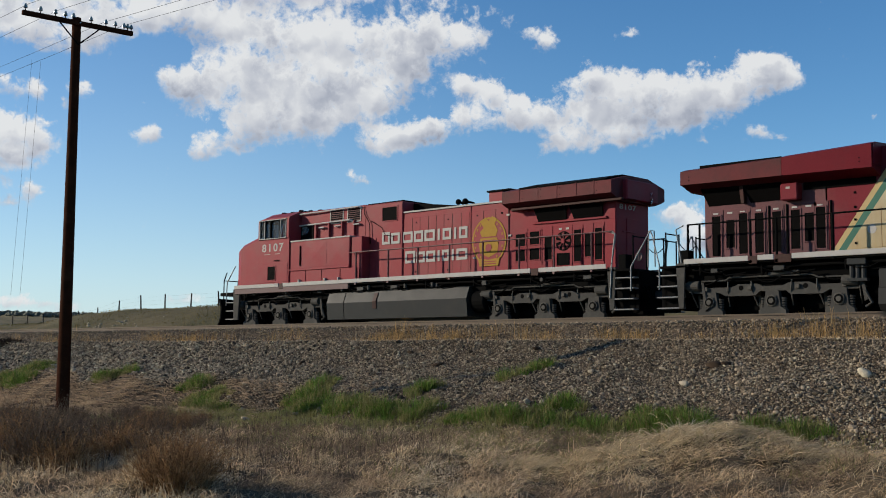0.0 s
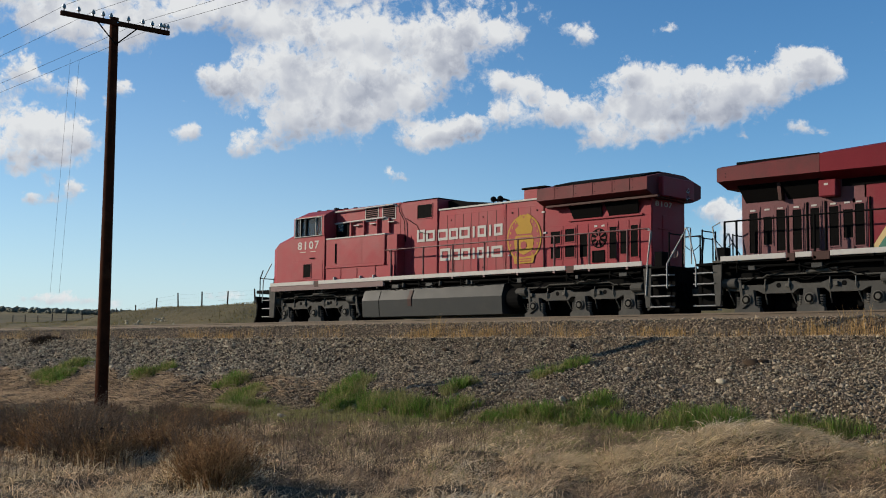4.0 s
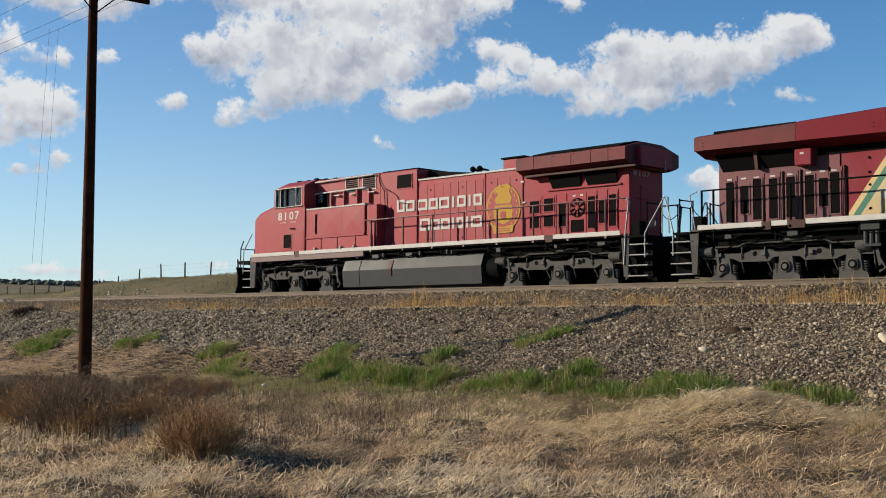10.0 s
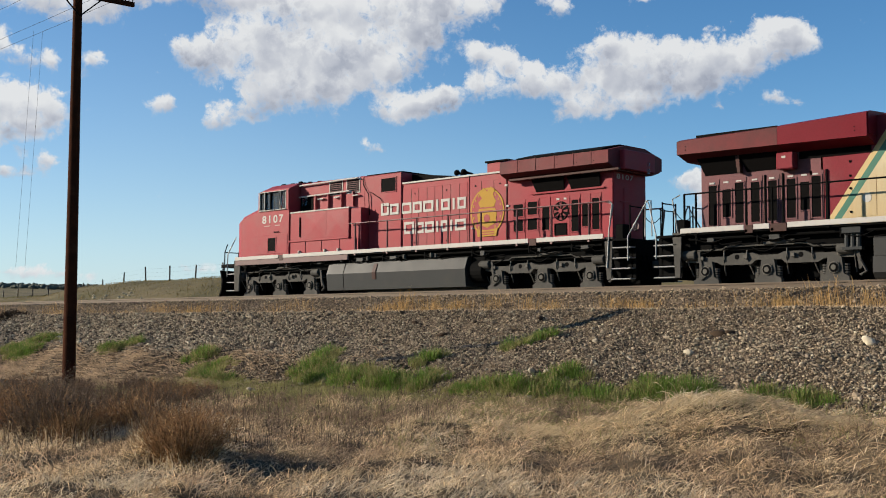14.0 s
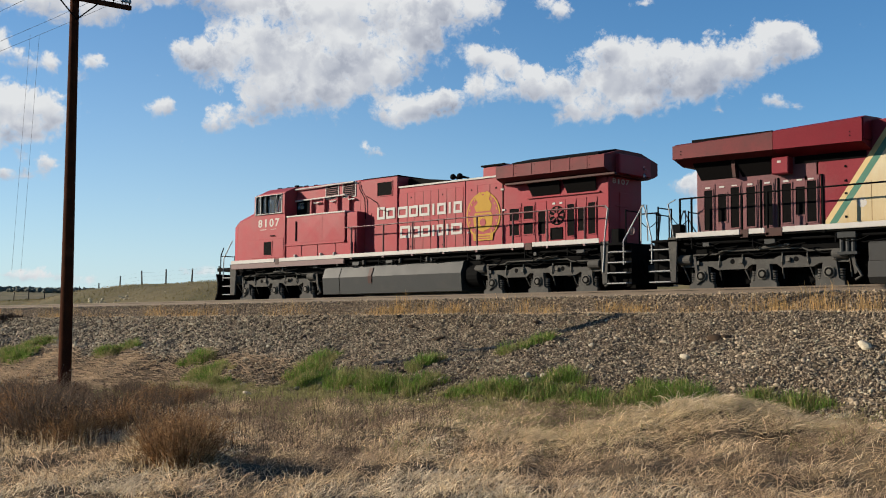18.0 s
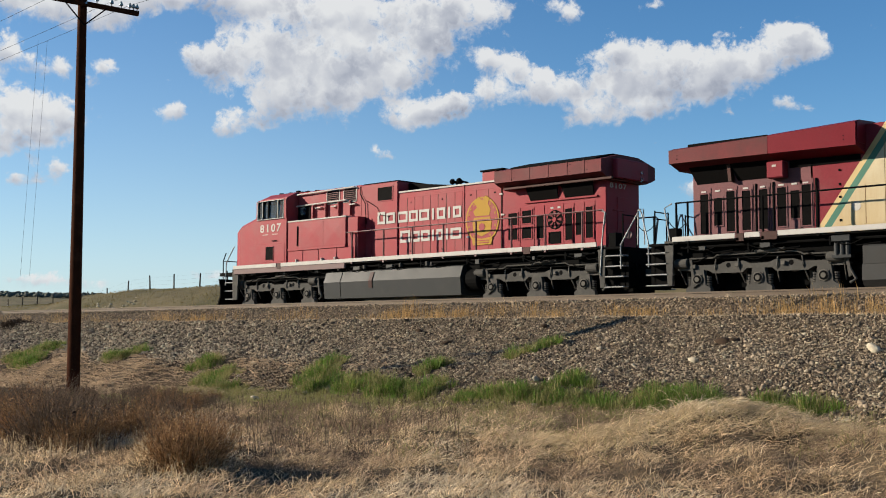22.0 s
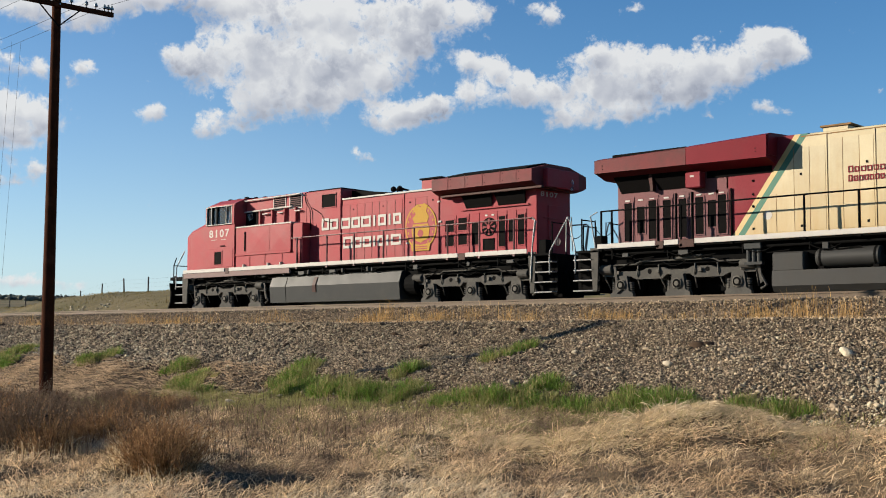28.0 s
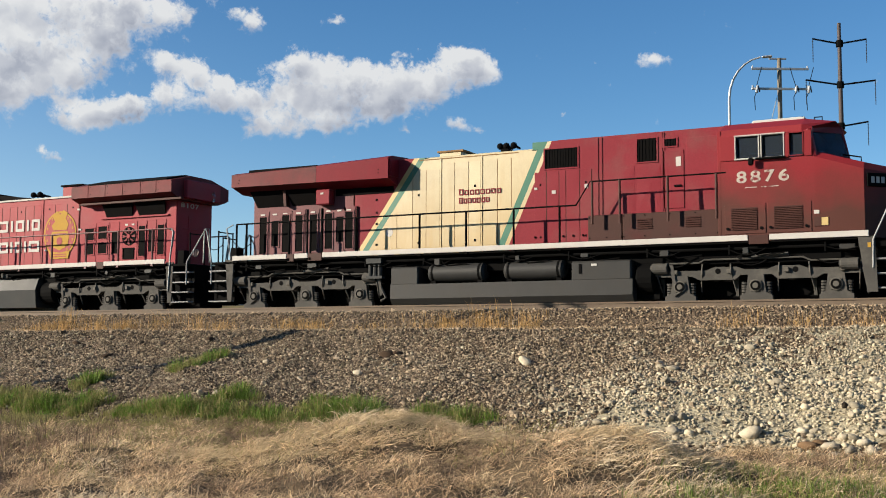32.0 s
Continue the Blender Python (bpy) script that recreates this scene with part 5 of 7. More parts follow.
    part("round_plate", disc(bmesh.new(), 6.95, -hw - 0.008, 2.42, 0.13, 0.012, 16), WHITE, hood, "pale round plate")
    part("roof_grime", B(8.0, 11.3, -hw - 0.005, -hw + 0.01, 4.57, 4.60), SEAM, hood, "grimy roof edge")
    for a, b in ((11.80, 12.18), (12.18, 12.57), (12.57, 12.78), (12.78, 13.2), (13.2, 13.56)):
        hood_door(front, a, b, 1.9, 3.95, -hw, DEEP_RED, (0.08, 0.82) if b < 12.3 or b > 13.3 else ())
    for x in (13.74, 13.86, 15.6, 15.66):
        part("panel_joint", B(x - 0.02, x + 0.02, -hw - 0.02, -hw + 0.01, 1.8, zh - 0.02), DEEP_RED, front)
    for x0, x1, z0, z1 in ((13.95, 14.82, 2.65, 3.95), (14.88, 15.56, 2.65, 3.95), (16.3, 17.2, 2.65, 3.5)):
        bm = bmesh.new()
        v = [bm.verts.new(q) for q in ((x0, -hw - 0.004, z0), (x1, -hw - 0.004, z0), (x1, -hw - 0.004, z1), (x0, -hw - 0.004, z1), ((x0 + x1) / 2, -hw - 0.018, (z0 + z1) / 2))]
        for i in range(4):
            bm.faces.new((v[i], v[(i + 1) % 4], v[4]))
        part("pressed_panel", bm, DEEP_RED, front, "pressed panel with slanting facets")
    part("door_handle", B(15.95, 16.16, -hw - 0.05, -hw - 0.02, 3.28, 3.34), BLACK, front, bevel=0.01)
    for x in (11.75, 12.62, 12.92, 13.22, 13.62):
        part("handle", B(x + 0.05, x + 0.10, -hw - 0.045, -hw - 0.015, 2.04, 2.10), BLACK, front, bevel=0.01)
    part("hood_door", B(15.62, 16.22, -hw - 0.02, -hw + 0.01, 2.7, 4.3), DEEP_RED, front, bevel=0.008)
    part("hood_door", B(16.3, 17.2, -hw - 0.014, -hw + 0.01, 3.6, 4.62), DEEP_RED, front, bevel=0.008)
    # roof edge lines and stack, horn
    for a, b, mt in ((5.8, 7.85, DEEP_RED), (7.85, 11.72, CREAM), (12.4, 17.3, DEEP_RED)):
        part("roof_line", B(a, b, -0.7, 0.7, 4.6, 4.90 if a > 12 else 4.70), mt, e, bevel=0.03)
    s = part("exhaust_stack", B(8.42, 9.2, -0.45, 0.45, 4.65, 4.87), CREAM, e, "sooty cream exhaust stack", bevel=0.04)
    part("stack_rim", B(8.36, 9.26, -0.48, 0.48, 4.86, 4.91), SEAM, s)
    hn = part("horn", B(10.5, 10.75, -0.45, -0.1, 4.72, 4.82), BLACK, e, "black air horn on the roof")
    for x in (10.42, 10.62, 10.86):
        bm = bmesh.new()
        bmesh.ops.create_icosphere(bm, subdivisions=2, radius=0.105, matrix=pose(x, -0.3, 4.93))
        rod(bm, (x, -0.3, 4.93), (x, 0.15, 4.91), 0.06, 8, 0.03)
        part("trumpet", bm, BLACK, hn, "round black horn bell")
    # radiator wings in two heights
    def wing(x0, x1, bottom, top, mat):
        st = []
        for x, z0, z1 in ((x0, bottom[0], top[0]), (x1, bottom[1], top[1])):
            st.append((x, [(-0.95, z0 - 0.18), (-1.45, z0 - 0.02), (-1.55, z0), (-1.55, z1), (-1.30, z1 + 0.08), (-0.4, z1 + 0.14), (0.4, z1 + 0.14), (1.30, z1 + 0.08), (1.55, z1), (1.55, z0), (1.45, z0 - 0.02), (0.95, z0 - 0.18)]))
        return part("radiator_wing", loft(bmesh.new(), st), mat, e, "overhanging radiator housing", bevel=0.010)
    wing(1.32, 4.62, (4.08, 4.05), (4.48, 4.55), WING)
    wing(4.63, 7.24, (4.05, 4.02), (4.56, 4.66), WING_RED)
    for x in (1.62, 6.9):
        for z in (4.2, 4.3):
            part("bolt_head", rod(bmesh.new(), (x, -1.545, z), (x, -1.560, z), 0.018, 6), BLACK, e)
    part("wing_fairing", prism_x(bmesh.new(), [(-1.5, 4.1), (-1.5, 4.66), (1.5, 4.66), (1.5, 4.1)], 7.24, 7.27), WING_RED, e)
    part("roof_screen", B(1.9, 4.55, -1.40, 1.2, 4.50, 4.63), BLACK, e, "black roof screens", bevel=0.01)
    for a, b in ((1.85, 3.12), (3.24, 4.40)):
        bm = bmesh.new()
        q = [(a + 0.1, -0.955, 3.44), (b, -0.955, 3.44), (b, -1.16, 3.98), (a - 0.08, -1.16, 3.98)]
        v = [bm.verts.new(p_) for p_ in q] + [bm.verts.new((x, y + 0.03, z)) for x, y, z in q]
        for f in ((0, 1, 2, 3), (7, 6, 5, 4), (0, 4, 5, 1), (1, 5, 6, 2), (2, 6, 7, 3), (3, 7, 4, 0)):
            bm.faces.new([v[i] for i in f])
        part("radiator_screen", bm, GRILLE, e, "black slanting intake screen")
    part("screen_rib", prism(bmesh.new(), [(3.12, 3.42), (3.22, 3.42), (3.18, 3.95), (3.06, 3.95)], -1.14, -0.95), SOOT_RED, e)
    # Black plate painted as the shade under the front wing.
    part("recess_and_shade_plate", B(5.0, 7.1, -0.97, -0.94, 3.66, 4.0), GRILLE, e)
    bx = part("valve_box", B(4.42, 4.95, -1.25, -0.94, 3.38, 3.86), DEEP_RED, e, "red valve box under the wing", bevel=0.03)
    part("white_label", B(4.6, 4.72, -1.256, -1.25, 3.7, 3.76), WHITE, bx)
    xs = (2.06, 2.53, 2.95, 3.47, 4.02, 4.60, 5.02, 5.36)
    tall = ((1.92, 3.12), (2.15, 2.98), (1.95, 3.15), (1.95, 3.12), (1.95, 3.12), (2.0, 3.12), (2.2, 3.0), (1.98, 3.14))
    for x, (z0, z1) in zip(xs, tall):
        part("louvre_door", B(x - 0.07, x + 0.36, -hw - 0.016, -hw + 0.01, 1.84, 3.30), MAUVE, r, bevel=0.006)
        grille(r, x, x + 0.28, z0, z1, -hw - 0.016, 0, "grille", MAUVE)
        part("white_label", B(x + 0.03, x + 0.2, -hw - 0.03, -hw - 0.01, 3.17, 3.22), WHITE, r)
    for x in (3.9, 4.46, 5.78):
        part("door_stop", B(x, x + 0.04, -hw - 0.05, -hw, 1.84, 3.3), BLACK, r)
    # hood front vents
    grille(front, 12.13, 13.14, 4.04, 4.60, -hw, 12, "front_grille", DEEP_RED, True)
    grille(front, 14.90, 15.46, 4.04, 4.68, -hw, 6, "louvre", DEEP_RED, True)
    grille(front, 15.64, 16.02, 4.42, 4.62, -hw, 5, "louvre", DEEP_RED, True)
    for x, z, w, h in ((16.0, 3.85, 0.14, 0.26), (12.35, 3.3, 0.12, 0.1), (11.8, 3.45, 0.1, 0.06), (13.35, 3.4, 0.1, 0.12)):
        part("notice_plate", B(x, x + w, -hw - 0.03, -hw - 0.02, z, z + h), WHITE, front)
    # side boxes by the walkway
    for a, b in ((13.56, 14.55), (14.57, 17.30)):
        bx = part("side_cabinet", B(a, b, -1.28, 1.28, 1.68, 2.58), SOOT_RED, e, "sooty low side cabinet", bevel=0.015)
    for a, b in ((14.98, 15.42), (16.33, 16.75)):
        for i in range(5):
            part("louvre_slat", prism_x(bmesh.new(), [(-1.275, 2.14 + i * 0.06), (-1.31, 2.14 + i * 0.06), (-1.275, 2.18 + i * 0.06)], a, b), SOOT_RED, bx)
    for x in (13.6, 14.1, 14.6, 15.2, 15.9, 16.6, 17.2):
        for z in (1.95, 2.52):
            part("rivet", rod(bmesh.new(), (x, -1.275, z), (x, -1.295, z), 0.018, 6), BLACK, bx)
    # lettering bars on the cream panel
    for z0, z1, x0, x1, n in ((3.43, 3.58, 9.36, 10.78, 8), (3.18, 3.33, 9.36, 10.40, 7)):
        w = (x1 - x0) / n
        for i in range(n):
            part("letter_block", hollow(bmesh.new(), x0 + i * w, x0 + i * w + w * 0.78, z0, z1 + (0.03 if i == 0 else 0), 0.032, -hw - 0.024, -hw - 0.012), DEEP_RED, e, "small red lettering block")
    # cab
    cab(e, 17.36, 19.76, 21.62, CAB_RED, {"z0": 3.80, "h": 0.64, "x": [(17.75, 18.38), (18.42, 19.02), (19.12, 19.50)], "pale": [1, 1, 0], "glass": DUSKY}, CAB_RED, None, 4.60, 4.88, 3.92, 3.44, 0.5, 20.93)
    part("roof_unit", B(18.0, 19.4, -0.65, 0.65, 4.85, 4.99), WHITE, e, "white roof-top cooling unit", bevel=0.04)
    part("cab_end_wall", B(17.28, 17.38, -1.53, 1.53, 1.68, 4.60), CAB_RED, e, bevel=0.01)
    m = part("mirror", B(18.12, 18.26, -1.72, -1.62, 3.62, 3.82), BLACK, e, "black folding mirror", bevel=0.03)
    part("arm_rest", B(18.3, 19.05, -1.66, -1.54, 3.77, 3.82), BLACK, e, bevel=0.02)
    lettering("digit", "8876", 17.78, 19.12, 3.19, 3.50, -1.535, WORN_WHITE, e, "worn pale running number", 1.38)
    for a, b in ((18.0, 18.3), (18.42, 18.55), (18.6, 18.85)):
        part("small_notice", B(a, b, -1.537, -1.53, 3.055, 3.078), WORN_WHITE, e)
    for a, b in ((17.46, 18.52), (18.56, 19.66)):
        d = part("louvre_door", B(a, b, -1.548, -1.525, 1.86, 2.64), CAB_RED, e, bevel=0.008)
        part("louvre_field", B(a + 0.17, b - 0.22, -1.552, -1.545, 1.95, 2.54), SOOT_RED, d)
        for i in range(13):
            z = 1.96 + i * 0.045
            part("louvre_slat", prism_x(bmesh.new(), [(-1.55, z), (-1.578, z), (-1.55, z + 0.035)], a + 0.17, b - 0.22), SOOT_RED, d)
        for x in (a + 0.08, b - 0.12):
            part("latch", rod(bmesh.new(), (x, -1.55, 2.0), (x, -1.58, 2.0), 0.04, 8), BLACK, d)
    for x, z, w, h, mt in ((19.9, 2.0, 0.16, 0.2, GOLD_PALE), (19.72, 1.98, 0.16, 0.24, SOOT_RED), (19.72, 2.3, 0.13, 0.09, WHITE), (20.72, 3.14, 0.15, 0.2, WHITE)):
        part("notice_plate", B(x, x + w, -1.545 if x < 20.5 else -1.47, -1.52 if x < 20.5 else -1.40, z, z + h), mt, e)
    nb = part("number_board", B(-0.36, 0.36, -0.03, 0.02, -0.17, 0.17), BLACK, e, "black number board with plain bars", bevel=0.01)
    nb.matrix_basis = pose(21.27, -1.22, 3.10, 0, 0, 41)
    for i in range(4):
        part("bar", B(-0.26 + i * 0.14, -0.17 + i * 0.14, -0.036, -0.028, -0.08, 0.08), WHITE, nb)
    part("nose_grab", pipe(bmesh.new(), [(20.35, -0.9, 3.70), (20.35, -0.9, 3.86), (20.8, -0.9, 3.76), (20.8, -0.9, 3.55)], 0.02), BLACK, e)
    part("headlight_box", B(21.4, 21.66, -0.35, 0.35, 3.2, 3.36), BLACK, e, bevel=0.03)
    part("roof_antenna", pipe(bmesh.new(), [(19.55, -0.2, 4.86), (19.55, -0.2, 5.02), (19.75, -0.2, 5.02), (19.75, -0.2, 4.86)], 0.018), BLACK, e)
    part("side_mirror", pipe(bmesh.new(), [(19.62, 1.5, 4.2), (19.8, 1.62, 4.2), (19.8, 1.62, 4.45)], 0.03), BLACK, e)
    # railings
    handrails(e, 1.55, 13.30, (1.55, 1.95, 3.62, 4.43, 6.10, 8.33, 9.88, 11.40, 12.81))
    for side in (-1, 1):
        part("handrail", pipe(bmesh.new(), [(13.30, side * 1.52, 2.86), (13.72, side * 1.52, 3.50), (17.5, side * 1.52, 3.50)], 0.022, 8), BLACK, e, "thin steel handrail")
        for x in (13.78, 14.58, 15.93, 17.24):
            part("stanchion", rod(bmesh.new(), (x, side * 1.52, 2.30), (x, side * 1.52, 3.50), 0.036, 8), SOOT_RED, e, "upright handrail post")
    end_steps(e, 0.42, 1.26, -1)
    end_gear(e, 1.42, -1)
    plow(e, 22.05, 1)
    for side in (-1, 1):
        part("front_step_side", prism(bmesh.new(), [(20.75, 1.68), (21.15, 1.68), (21.2, 0.3), (20.95, 0.3)], side * 1.53, side * 1.45), FRAME, e, bevel=0.01)
        for i in range(3):
            part("step", B(21.1, 21.75, min(side * 1.2, side * 1.48), max(side * 1.2, side * 1.48), 0.38 + i * 0.36, 0.42 + i * 0.36), STEP, e, "worn steel step", bevel=0.008)
        part("grab_rail", pipe(bmesh.new(), [(21.1, side * 1.54, 0.9), (21.12, side * 1.54, 1.6), (21.6, side * 1.4, 2.7), (21.7, side * 1.4, 2.75)], 0.024), GRAB, e, "grey grab rail")
        part("end_mark", B(20.98, 21.06, side * 1.532 - 0.004, side * 1.532 + 0.004, 1.40, 1.52), GOLD, e)
    # tank with reservoirs
    low = [(-1.46, 0.78), (-1.48, 0.35), (-1.35, 0.18), (1.35, 0.18), (1.48, 0.35), (1.46, 0.78)]
    ft = part("fuel_tank", prism_x(bmesh.new(), low, 7.3, 14.9), DARK_TANK, e, "dusty grey fuel tank with stepped top", bevel=0.02)
    for a, b in ((7.3, 8.25), (13.12, 14.86)):
        part("tank_end", B(a, b, -1.45, 1.45, 0.75, 1.30), DARK_TANK, ft, bevel=0.04)
    part("tank_deck", B(8.2, 13.2, -0.6, 0.6, 0.75, 1.32), BLACK, ft)
    part("tank_scale", B(13.35, 13.43, -1.47, -1.45, 0.95, 1.22), BLACK, ft)
    part("notice_plate", B(13.72, 13.88, -1.47, -1.45, 1.16, 1.22), WHITE, ft)
    for a, b in ((8.55, 10.38), (11.02, 12.85)):
        for side in (-1, 1):
            c = part("air_reservoir", rod(bmesh.new(), (a, side * 1.18, 1.10), (b, side * 1.18, 1.10), 0.27, 22), DARK_TANK, e, "dark grey air reservoir cylinder", bevel=0.06, smooth=True)
            for q in (a + 0.12, b - 0.18):
                part("strap", rod(bmesh.new(), (q, side * 1.18, 1.10), (q + 0.06, side * 1.18, 1.10), 0.278, 22), BLACK, c)
                part("saddle", B(q - 0.05, q + 0.11, side * 1.18 - 0.15, side * 1.18 + 0.15, 0.76, 0.9), BLACK, c)
    ad = part("air_dryer", B(6.45, 7.0, -1.5, -1.2, 1.42, 1.60), TANK, e, "grey twin-canister air dryer", bevel=0.02)
    for x in (6.55, 6.72, 6.88):
        part("canister", rod(bmesh.new(), (x, -1.36, 1.05), (x, -1.36, 1.45), 0.075, 10), TANK, ad)
    part("dryer_base", B(6.45, 7.0, -1.46, -1.26, 0.98, 1.06), TANK, ad)
    # Black box added to close off the sky below the tank end.
    part("sky_gap_filler", B(14.88, 15.55, -1.1, 1.1, 0.22, 0.62), BLACK, e)
    part("end_drum", rod(bmesh.new(), (14.95, -0.95, 0.8), (15.45, -0.95, 0.8), 0.46, 20), BLACK, e, "black reservoir drum", bevel=0.05)
    return truck(e, 4.126, -1) + truck(e, 18.17, -1)


cream_wheels = build_cream(engine_cream)


# ---- stones, grass and brush ----
rng = np.random.default_rng(7)


def toe_y(x):
    return 18.2 - 1.2 * ease(-12, 0, x) + 0.25 * np.sin(x * 0.45) + 0.15 * np.sin(x * 1.3)


GREENS_FAR = ((-39.6, 20.5, 0.8, 0.5), (-39.2, 19.6, 1.1, 0.5), (-33.5, 19.8, 0.6, 0.3), (-33.1, 20.4, 0.4, 0.3), (-28.2, 19.6, 0.5, 0.4), (-26.8, 18.9, 0.8, 0.45), (-25.4, 18.2, 0.7, 0.35), (-23.3, 20.0, 0.45, 0.35),
              (-23.1, 19.4, 0.6, 0.4), (-22.3, 18.8, 0.9, 0.4), (-20.9, 18.6, 1.0, 0.4), (-19.4, 18.5, 1.0, 0.4), (-18.5, 18.6, 0.7, 0.35))
GREENS_NEAR = ((-19.2, 19.6, 0.35, 0.4), (-16.6, 18.4, 0.7, 0.25), (-15.6, 18.4, 0.6, 0.25), (-14.7, 18.6, 0.6, 0.45), (-14.7, 19.2, 0.4, 0.3), (-13.6, 18.5, 0.7, 0.3), (-13.0, 18.6, 0.5, 0.25), (-12.4, 18.9, 0.6, 0.45),
               (-11.6, 18.8, 0.55, 0.3), (-10.2, 18.8, 0.5, 0.2), (-9.3, 18.8, 0.5, 0.2), (-17.6, 20.9, 0.35, 0.22), (-17.2, 21.5, 0.3, 0.2))


def tongue(x, y):
    """Slanting tongues along the slope, about -1 to 1."""
    return wave(x + 0.9 * y, 0.25 * (y - x), 0.9, 0.6)


def green_at(x, y):
    g = np.zeros_like(x)
    for cx, cy, rx, ry in GREENS_FAR + GREENS_NEAR:
        g = np.maximum(g, np.exp(-((x - cx) / rx) ** 2 - ((y - cy) / ry) ** 2))
    return g


ICO_V = []
_p = (1 + 5 ** 0.5) / 2
for _a in (-1, 1):
    for _b in (-_p, _p):
        ICO_V += [(0, _a, _b), (_a, _b, 0), (_b, 0, _a)]
ICO_V = np.array(ICO_V) / math.hypot(1, _p)
_bm = bmesh.new()
bmesh.ops.convex_hull(_bm, input=[_bm.verts.new(v) for v in ICO_V])
_bm.verts.index_update()
ICO_F = np.array([[v.index for v in f.verts] for f in _bm.faces])
ICO_V = np.array([v.co for v in _bm.verts])
_bm.free()


def turned(n):
    """n random rotation matrices."""
    q = rng.normal(size=(n, 4))
    q /= np.linalg.norm(q, axis=1)[:, None]
    w, x, y, z = q.T
    return np.stack([1 - 2 * (y * y + z * z), 2 * (x * y - z * w), 2 * (x * z + y * w), 2 * (x * y + z * w), 1 - 2 * (x * x + z * z), 2 * (y * z - x * w),
                     2 * (x * z - y * w), 2 * (y * z + x * w), 1 - 2 * (x * x + y * y)], -1).reshape(-1, 3, 3)


OCT_V = np.array([(1, 0, 0), (-1, 0, 0), (0, 1, 0), (0, -1, 0), (0, 0, 1), (0, 0, -1)], float)
OCT_F = np.array([(0, 2, 4), (2, 1, 4), (1, 3, 4), (3, 0, 4), (2, 0, 5), (1, 2, 5), (3, 1, 5), (0, 3, 5)])


def stones(name, x, y, r, mat, label, category, sink=0.25, flat=0.62, smooth=True, form=None):
    """Loose stones in one mesh: jittered solids, flattened and turned at random, half sunk."""
    V0, F0 = form or (ICO_V, ICO_F)
    n, m = len(x), len(V0)
    v = V0[None] * (1 + rng.uniform(-0.25, 0.25, (n, m, 1)))
    v = v * np.stack([rng.uniform(0.9, 1.35, n), rng.uniform(0.75, 1.05, n), rng.uniform(flat - 0.15, flat + 0.2, n)], -1)[:, None, :]
    ang = rng.uniform(0, 6.28, n)
    c, s = np.cos(ang), np.sin(ang)
    rz = np.zeros((n, 3, 3))
    rz[:, 0, 0], rz[:, 0, 1], rz[:, 1, 0], rz[:, 1, 1], rz[:, 2, 2] = c, -s, s, c, 1
    rot = np.where((rng.random(n) < 0.4)[:, None, None], turned(n), rz)
    v = np.einsum("nij,nkj->nki", rot, v) * r[:, None, None]
    z = ground_z(x, y) + r * (flat - sink)
    v = v + np.stack([x, y, z], -1)[:, None, :]
    f = F0[None] + m * np.arange(n)[:, None, None]
    ob = raw(name, v.reshape(-1, 3), f.reshape(-1, 3), mat, smooth)
    return tagged(ob, label, category, kind="stuff")


# broken stone and cobbles on the bank, pale and coarse towards the right end
N = 215000
sx = rng.uniform(-56, 3, N)
sy = toe_y(sx) - 0.2 + rng.random(N) ** 0.9 * (23.5 - toe_y(sx))
up = (sy - toe_y(sx)) / (23.1 - toe_y(sx))
low = up + 0.16 * tongue(sx, sy)
bare = ease(-29, -22, sx + 2.5 * wave(sx, sy, 0.6, 3)) * 0.75 + 0.25 * ease(0.15, 0.45, low) + 0.6 * ease(0.28, 0.42, low)
ok = (rng.random(N) < bare) & (rng.random(N) > 0.75 * green_at(sx, sy))
sx, sy, up = sx[ok], sy[ok], up[ok]
pale = ease(-10, -3.5, sx + 2.2 * wave(sx, sy, 0.7, 9) - 4.0 * (up - 0.3))
size = 0.0150 * np.exp(rng.normal(0, 0.42, len(sx))) * (1 + 0.28 * ease(-15, -6, sx) * (1.1 - up)) * (1 + 0.5 * ease(20, 34, -sx))
lite = rng.random(len(sx)) < 0.07 + 0.10 * ease(20, 34, -sx) + 0.83 * pale
big = size > 0.025
FINE = (OCT_V, OCT_F)
stones("bank_stones", sx[~lite & big], sy[~lite & big], size[~lite & big], STONE, "loose grey-brown broken stones on the railway bank", "stones", smooth=False)
stones("fine_bank_stones", sx[~lite & ~big], sy[~lite & ~big], size[~lite & ~big] * 1.15, STONE, "small broken stones covering the railway bank", "stones", smooth=False, form=FINE)
stones("pale_bank_stones", sx[lite & big], sy[lite & big], size[lite & big], PALE_STONE, "pale river cobbles on the bank", "stones")
stones("pale_gravel", sx[lite & ~big], sy[lite & ~big], size[lite & ~big] * 1.1, PALE_STONE, "pale river gravel on the bank", "gravel", form=FINE)
N = 24000
bx = rng.uniform(-60, 3, N)
by = rng.uniform(24.4, 26.55, N)
stones("ballast", bx, by, 0.030 * np.exp(rng.normal(0, 0.25, N)), BALLAST, "crushed brown-grey ballast beside the siding", "ballast", smooth=False, form=FINE)

# single large cobbles
cob, cob_dark = [], []
for k in range(6):
    bm = bmesh.new()
    bmesh.ops.create_icosphere(bm, subdivisions=2, radius=1)
    off = Vector((k * 3.1, k * 1.7, 0))
    for v in bm.verts:
        v.co *= 1 + 0.42 * noise.noise(v.co * 1.1 + off) + 0.22 * noise.noise(v.co * 2.2 + off)
        v.co.z *= 0.66
        v.co.x *= 1.2
    me = bpy.data.meshes.new("stone")
    bm.to_mesh(me)
    bm.free()
    me.shade_smooth()
    me.materials.append(COBBLE)
    cob.append(me)
    dark = me.copy()
    dark.materials.clear()
    dark.materials.append(CLOD)
    cob_dark.append(dark)
N = 285
